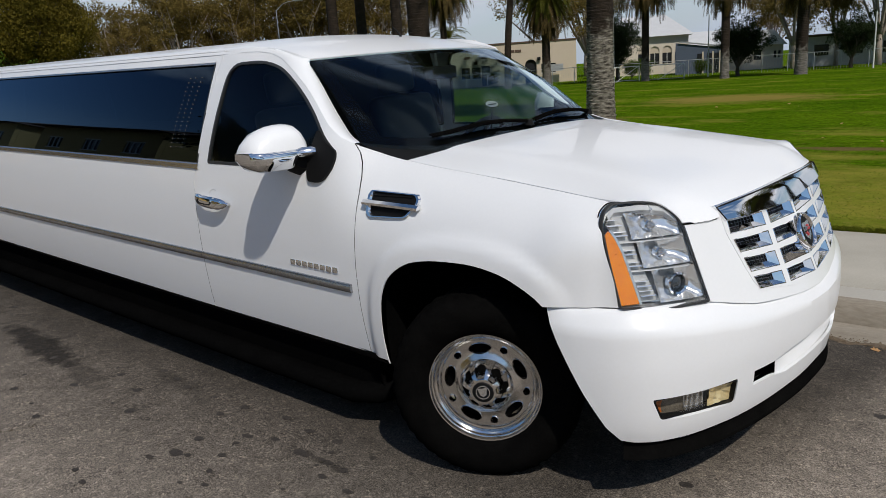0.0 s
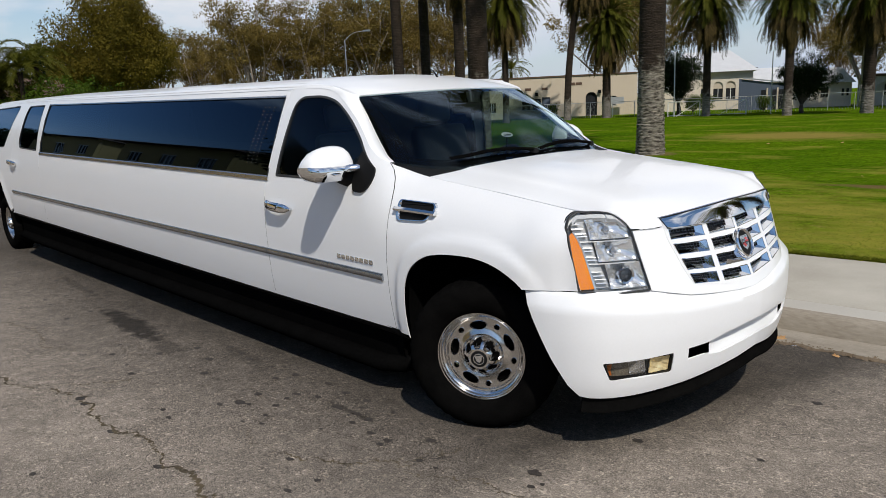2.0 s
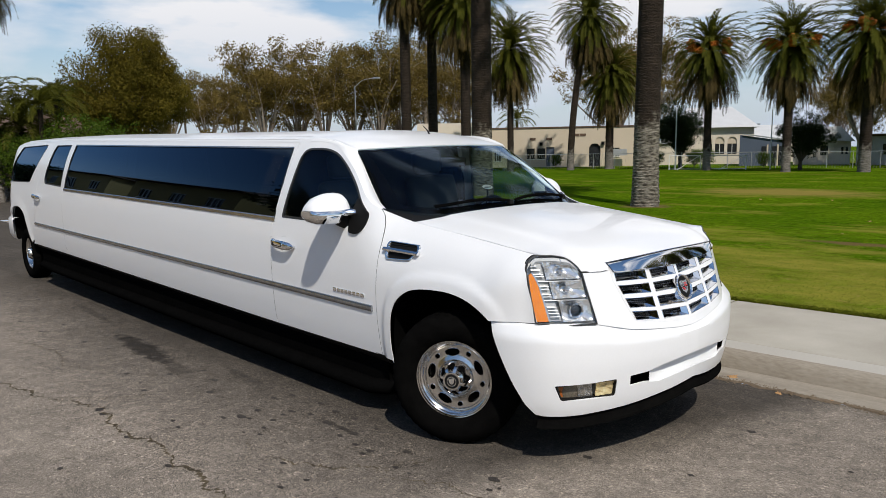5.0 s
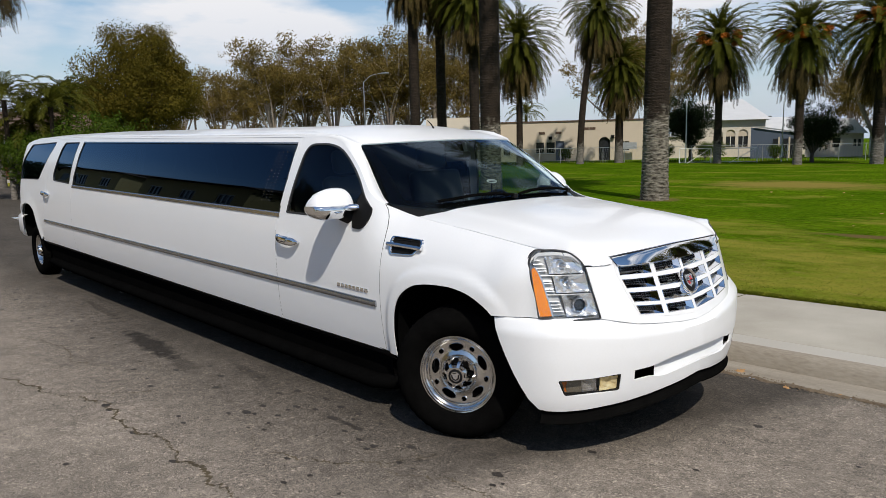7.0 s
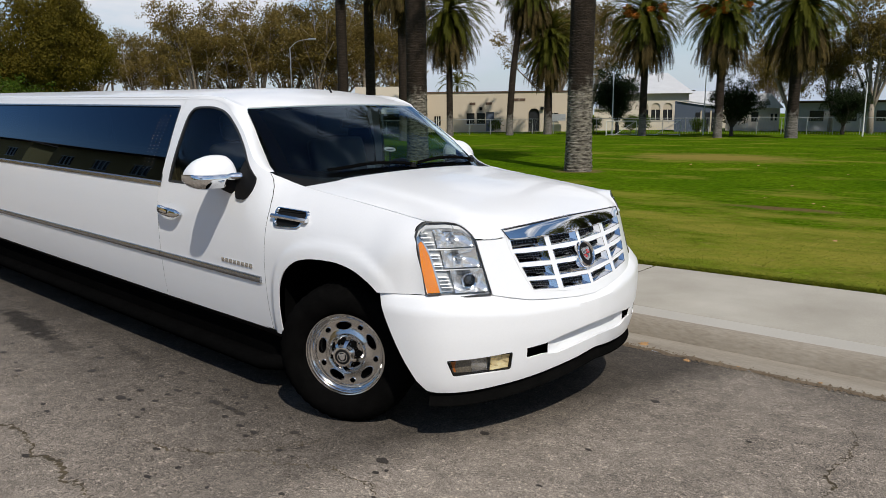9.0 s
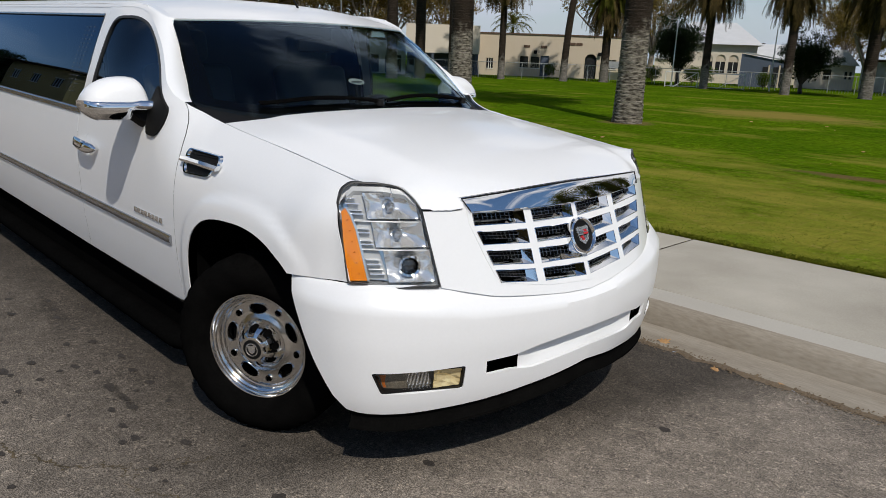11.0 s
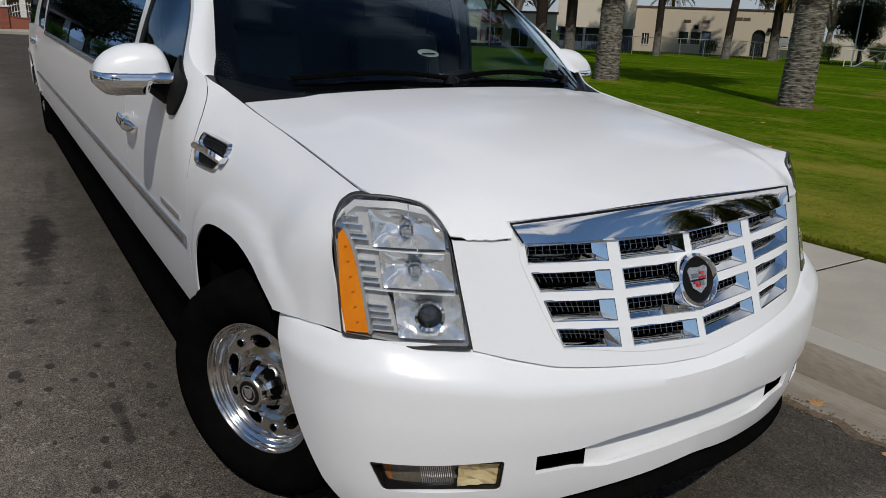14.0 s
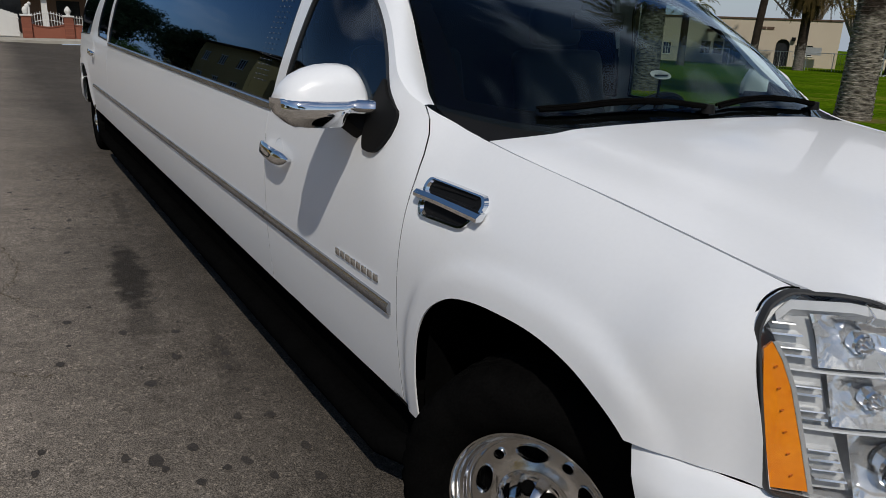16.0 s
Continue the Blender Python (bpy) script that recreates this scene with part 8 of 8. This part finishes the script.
for az0, az1 in ((120.05, 117.85), (117.2, 114.75)):
    gm = facing((az0 + az1) / 2, 57.0)
    w = 57 * math.tan(radians((az0 - az1) / 2))
    goal = thing("football_goal", label="white tubular goal frame standing on the lawn", category="goal frame", group="goal frames", m=gm)
    for x in (-w, w):
        part("upright", tube([(x, 0, -0.03), (x, 0, 1.05)], 0.035, 7), WHITEWOOD, goal)
    part("crossbar", tube([(-w, 0, 1.05), (w, 0, 1.05)], 0.035, 7), WHITEWOOD, goal)
    part("brace", tube([(-w * 0.5, 0.02, 0.0), (w * 0.9, 0.02, 1.02)], 0.025, 6), WHITEWOOD, goal)
    part("rear_bar", tube([(-w, 1.0, 0.04), (w, 1.0, 0.04)], 0.025, 6), WHITEWOOD, goal)
    for x in (-w, w):
        part("stay", tube([(x, 0, 1.0), (x, 1.0, 0.02)], 0.022, 6), WHITEWOOD, goal)
for az, d, h, lab in ((119.62, 57.5, 4.6, "slim white steel pole on the lawn"), (113.15, 58, 4.3, "slim white steel pole by the fence"), (103.0, 58, 3.6, "slim white steel pole by the fence")):
    x, y = at5(az, d)
    pl = thing("steel_pole", (x, y, lawn_z(x, y)), lab, "pole", "steel poles")
    part("shaft", tube([(0, 0, -0.05), (0, 0, h)], lambda t: 0.05 - 0.015 * t, 8), WHITEWOOD, pl)
x, y = at5(143.8, 60)
sl = thing("street_lamp", (x, y, lawn_z(x, y)), "grey steel street lamp with a curved arm", "street lamp")
part("pole", tube([(0, 0, -0.1), (0, 0, 4), (0, 0, 6.9)], lambda t: 0.065 - 0.03 * t, 8), STEELW, sl)
part("arm", tube(spline2([(0, 0, 6.85), (0.5, 0.4, 7.35), (1.2, 0.95, 7.5)], 5), 0.022, 6), STEELW, sl)
part("lamp_head", box((0.6, 0.22, 0.14), (0, 0, 0), bevel=0.05, m=Matrix.Translation((1.4, 1.1, 7.5)) @ Matrix.Rotation(radians(38), 4, "Z")), STEELW, sl)
for az, d, h in ((115.75, 120, 5.1), (114.4, 130, 4.2), (156.3, 95, 8.0)):
    x, y = at5(az, d)
    up = thing("utility_pole", (x, y, lawn_z(x, y)), "wooden utility pole with a crossarm", "utility pole", "utility poles")
    part("pole", tube([(0, 0, -0.1), (0, 0, h + 1.4)], 0.13, 7), BARK_D, up)
    part("crossarm", box((2.2, 0.12, 0.14), (0, 0, h + 1.0), m=Matrix.Rotation(radians(az - 90), 4, "Z")), BARK_D, up, smooth=False)

# ---------------------------------------------------------------- the end of the street
far_pave = tagged(link("pavement_far", box((3.4, 60, 0.16), (-48.2, 6, road_z(-48, 0) + 0.06)), CONCRETE, smooth=False), "concrete pavement across the end of the street", "pavement", kind="structure")
FZ = road_z(-48, 0) + 0.14
yard = tagged(link("front_yard", box((30, 60, 0.16), (-65, 6, road_z(-48, 0) + 0.065)), CONCRETE, smooth=False), "paved front yard behind the brick wall", "yard", kind="structure")


def brick_pillar(y, top):
    p = thing("brick_pillar", (-50.2, y, FZ), "square red brick gate pillar with a white " + top, "gate pillar", "gate pillars")
    part("shaft", box((0.50, 0.50, 1.25), (0, 0, 0.625), bevel=0.01), BRICK, p, smooth=False)
    for k in range(15):
        part("course", box((0.512, 0.512, 0.062), (0, 0, 0.05 + 0.082 * k)), BRICK, p, smooth=False)
    part("cap", box((0.62, 0.62, 0.10), (0, 0, 1.30), bevel=0.02), WHITEWOOD, p, smooth=False)
    if top == "finial":
        part("finial", lathe([(0.0, 0.0), (0.14, 0.02), (0.10, 0.08), (0.19, 0.22), (0.18, 0.34), (0.08, 0.48), (0.0, 0.56)], 14, m=Matrix.Translation((0, 0, 1.34))), WHITEWOOD, p)
    return p


def statue(y):
    """A plain white animal-like garden figure, rounded and without detail."""
    b = bmesh.new()
    for c, r, k in (((0, 0.0, 0.20), 0.17, 1.5), ((0.0, 0.12, 0.42), 0.14, 1.3), ((0.0, 0.24, 0.60), 0.11, 1.0)):
        m_ = Matrix.Translation(c) @ Matrix.Diagonal((1, 1, k, 1))
        bmesh.ops.create_uvsphere(b, u_segments=12, v_segments=8, radius=r, matrix=m_)
    for dx in (-0.08, 0.08):
        tube([(dx, 0.2, 0.0), (dx, 0.22, 0.4)], 0.05, 8, b)
    ob = tagged(link("garden_statue", b, WHITEWOOD), "white stone garden figure on a brick pillar", "statue")
    ob.location = (-50.2, y, FZ + 1.35)


brick_pillar(-0.10, "figure")
statue(-0.10)
brick_pillar(2.15, "finial")
brick_pillar(6.4, "finial")
brick_pillar(10.6, "finial")
brick_pillar(-4.0, "finial")
for y0, y1 in ((0.15, 1.90), (2.40, 6.15), (6.65, 10.35)):
    w = thing("garden_wall", (-50.2, (y0 + y1) / 2, FZ), "red brick garden wall with a swept top and white railings", "wall", "garden walls")
    L = (y1 - y0) / 2
    sag = lambda u: 0.62 + 0.16 * (abs(u) / L) ** 2
    pts = [(-L + 2 * L * k / 12) for k in range(13)]
    part("brickwork", outward(loft([[(-0.12, u, 0.0), (-0.12, u, sag(u)), (0.12, u, sag(u)), (0.12, u, 0.0)] for u in pts], caps=True)), BRICK, w, smooth=False)
    part("coping", outward(loft([[(-0.16, u, sag(u)), (-0.16, u, sag(u) + 0.06), (0.16, u, sag(u) + 0.06), (0.16, u, sag(u))] for u in pts], caps=True)), BRICK, w, smooth=False)
    tops = lambda u: 1.36 + 0.22 * (1 - (abs(u) / L) ** 2) if L < 1.2 else 1.34
    n = int(2 * L / 0.14)
    for k in range(n):
        u = -L + 2 * L * (k + 0.5) / n
        part("baluster", tube([(0, u, sag(u)), (0, u, tops(u))], 0.018, 5), WHITEWOOD, w)
    for dz in (-0.12, -0.52):
        part("rail", tube([(0, u, max(tops(u) + dz, sag(u) + 0.1)) for u in pts], 0.022, 5), WHITEWOOD, w)
gate = thing("driveway_gate", (-50.2, -0.45, FZ), "open white metal driveway gate", "gate")
for k in range(8):
    part("panel", box((0.02, 0.20, 1.25 + 0.06 * k), (-0.2 - 0.08 * k, -0.15 - 0.18 * k, 0.72 + 0.03 * k)), WHITEWOOD, gate, smooth=False)
part("gate_rail", tube([(-0.15, 0, 0.3), (-0.85, -1.5, 0.3)], 0.03, 6), WHITEWOOD, gate)
part("gate_rail", tube([(-0.15, 0, 1.1), (-0.85, -1.5, 1.3)], 0.03, 6), WHITEWOOD, gate)

# wall paint darkened: the porch's shade is put into its colour
HOUSEDARK = material("shaded_house_paint", (0.16, 0.10, 0.075), (0.22, 0.15, 0.11), rough=0.9, scale=1, fine=15)
h1 = thing("corner_house", (-60, 3.5, FZ), "brown single-storey house with a dark porch and pale posts", "house")
block("wall", None, -5, 0, -10, 12, 0, 3.2, HOUSEDARK, h1)
for y in (-8, -4.2, -0.5, 3, 7, 10.5):
    part("window", box((0.06, 1.5, 1.3), (0.02, y, 1.6)), WINDARK, h1, smooth=False)
for y in (-9.5, -5.8, -2.2, 1.4, 5.0, 8.6, 11.8):
    part("porch_post", box((0.35, 0.35, 2.9), (3.0, y, 1.45)), WHITEWOOD, h1, smooth=False)
rb_ = bmesh.new()
rv = [rb_.verts.new(p) for p in ((3.8, -11, 2.85), (3.8, 13, 2.85), (-2.2, 13, 4.7), (-2.2, -11, 4.7), (-7, 13, 3.0), (-7, -11, 3.0), (3.8, -11, 3.0), (3.8, 13, 3.0))]
for f in ((6, 7, 2, 3), (3, 2, 4, 5), (0, 1, 7, 6), (0, 5, 4, 1)):
    rb_.faces.new([rv[i] for i in f])
part("roof", rb_, ROOFBROWN, h1, "brown shingle roof", smooth=False)
for x, y, k in ((-53, -3.2, 0.9), (-53.5, -5.0, 0.8), (-54, 7.5, 0.9), (-53, 12, 1.1), (-52.5, -8, 1.0)):
    tree(x, y, SHRUB, k, x * y, "leafy garden shrub behind the brick wall", z=FZ, group="garden shrubs", name="shrub", category="shrub")
for x, y, k in ((-66, -14, 1.0), (-70, -4, 1.1), (-72, 6, 1.0), (-64, 16, 0.9)):
    tree(x, y, STREET_TREE, k, x, "dense green tree behind the houses", z=FZ)

# ---------------------------------------------------------------- the other side of the street, mirrored in the glass
opp_pave = tagged(link("pavement_opposite", box((120, 3.0, 0.16), (0, -10.5, road_z(0, -10) + 0.04)), CONCRETE, smooth=False), "concrete pavement on the far side of the street", "pavement", kind="structure")
OZ = road_z(0, -10) + 0.08
opp_lawn = tagged(link("front_lawn", box((120, 40, 0.16), (0, -32, OZ - 0.08)), GRASS, smooth=False), "front lawns on the far side of the street", "lawn", kind="structure")
OCHRE = material("ochre_stucco", (0.42, 0.28, 0.10), (0.50, 0.34, 0.13), rough=0.9, scale=0.7, fine=25)


def street_house(x, y, w, h, mat, seed):
    hs = thing("street_house", (x, y, OZ), "ochre stucco house with a low brown roof and white-framed windows", "house", "houses across the street")
    sills = [1.0] + ([h - 2.4] if h > 5.5 else [])
    front_w = [opening(u, z0, 1.7, 1.2) for u in (-w * 0.33, 0, w * 0.33) for z0 in sills]
    bm = trimmed(lambda u, v: Vector((u, 0, v)), [(-w / 2, -0.1), (w / 2, -0.1), (w / 2, h), (-w / 2, h)], front_w, step=3, edge=2, depth=0.25, out=(0, 1, 0))
    part("wall", bm, mat, hs, smooth=False)
    block("wall", None, -w / 2, w / 2, -8, -0.26, -0.1, h, mat, hs)
    for u, z0 in ((u, z0) for u in (-w * 0.33, 0, w * 0.33) for z0 in sills):
        wn = part("window", box((1.7, 0.03, 1.2), (u, -0.12, z0 + 0.6)), WINDARK, hs, smooth=False)
        for dx in (-0.85, -0.28, 0.28, 0.85):
            part("mullion", box((0.07, 0.06, 1.2), (u + dx, -0.08, z0 + 0.6)), WHITEWOOD, wn, smooth=False)
        for z in (z0, z0 + 1.2):
            part("frame_bar", box((1.8, 0.06, 0.08), (u, 0.0, z)), WHITEWOOD, wn, smooth=False)
    b = bmesh.new()
    rv = [b.verts.new(p) for p in ((-w / 2 - 0.6, 0.8, h), (w / 2 + 0.6, 0.8, h), (w / 2 + 0.6, -8.8, h), (-w / 2 - 0.6, -8.8, h), (-w / 2 + 2, -4, h + 1.7), (w / 2 - 2, -4, h + 1.7))]
    for f in ((0, 1, 5, 4), (1, 2, 5), (2, 3, 4, 5), (3, 0, 4), (3, 2, 1, 0)):
        b.faces.new([rv[i] for i in f])
    part("roof", outward(b), ROOFBROWN, hs, smooth=False)
    return hs


street_house(-9, -17, 13, 4.6, OCHRE, 1)
street_house(-34, -13.5, 13, 6.0, OCHRE, 2)
street_house(-51.5, -13.5, 14, 6.2, OCHRE, 5)
street_house(-70, -15, 15, 6.8, OCHRE, 6)
street_house(12, -18, 14, 3.4, STUCCO, 3)
street_house(31, -18, 13, 3.4, STUCCO2, 4)
for i, (x, y, k, ms) in enumerate(((-3, -31, 1.25, STREET_TREE), (-12, -33, 1.3, STREET_TREE), (6, -30, 1.2, STREET_TREE), (16, -33, 1.3, STREET_TREE), (26, -30, 1.2, STREET_TREE), (36, -30, 1.2, STREET_TREE), (3.0, -15, 0.8, STREET_TREE), (-20, -14.5, 1.4, STREET_TREE), (-37, -27, 1.5, STREET_TREE), (-44, -28, 1.4, STREET_TREE))):
    tree(x, y, ms, k * 0.72, i * 1.7, "dense green street tree across the road", z=OZ, group="trees across the street")
palm(22, -14.2, 11.5, 0.3, 0.27, 0, 1.0, turn=0.3, label="tall date palm across the street", z=OZ)
palm(30, -13.8, 12.5, 0.3, 0.27, 1, 1.0, turn=1.3, label="tall date palm across the street", z=OZ)
palm(39, -14.2, 11.0, 0.3, 0.27, 2, 1.0, turn=2.3, label="tall date palm across the street", z=OZ)
for x, y, h in ((24, 14, 12.0), (34, 13, 12.5), (6.5, 29, 10.8), (10.5, 27.5, 11.2), (14.5, 26, 11.0), (19, 24, 11.0)):
    palm(x, y, h, 0.33, 0.31, int(x) % 3, 1.1, turn=x, label="tall date palm in the park beyond the car")

for x, y, k in ((-58, -7.6, 0.9), (-68, -7.2, 1.1), (-82, -8.5, 1.2)):
    tree(x, y, STREET_TREE, k, x, "dense green street tree across the road", z=OZ, group="trees across the street")
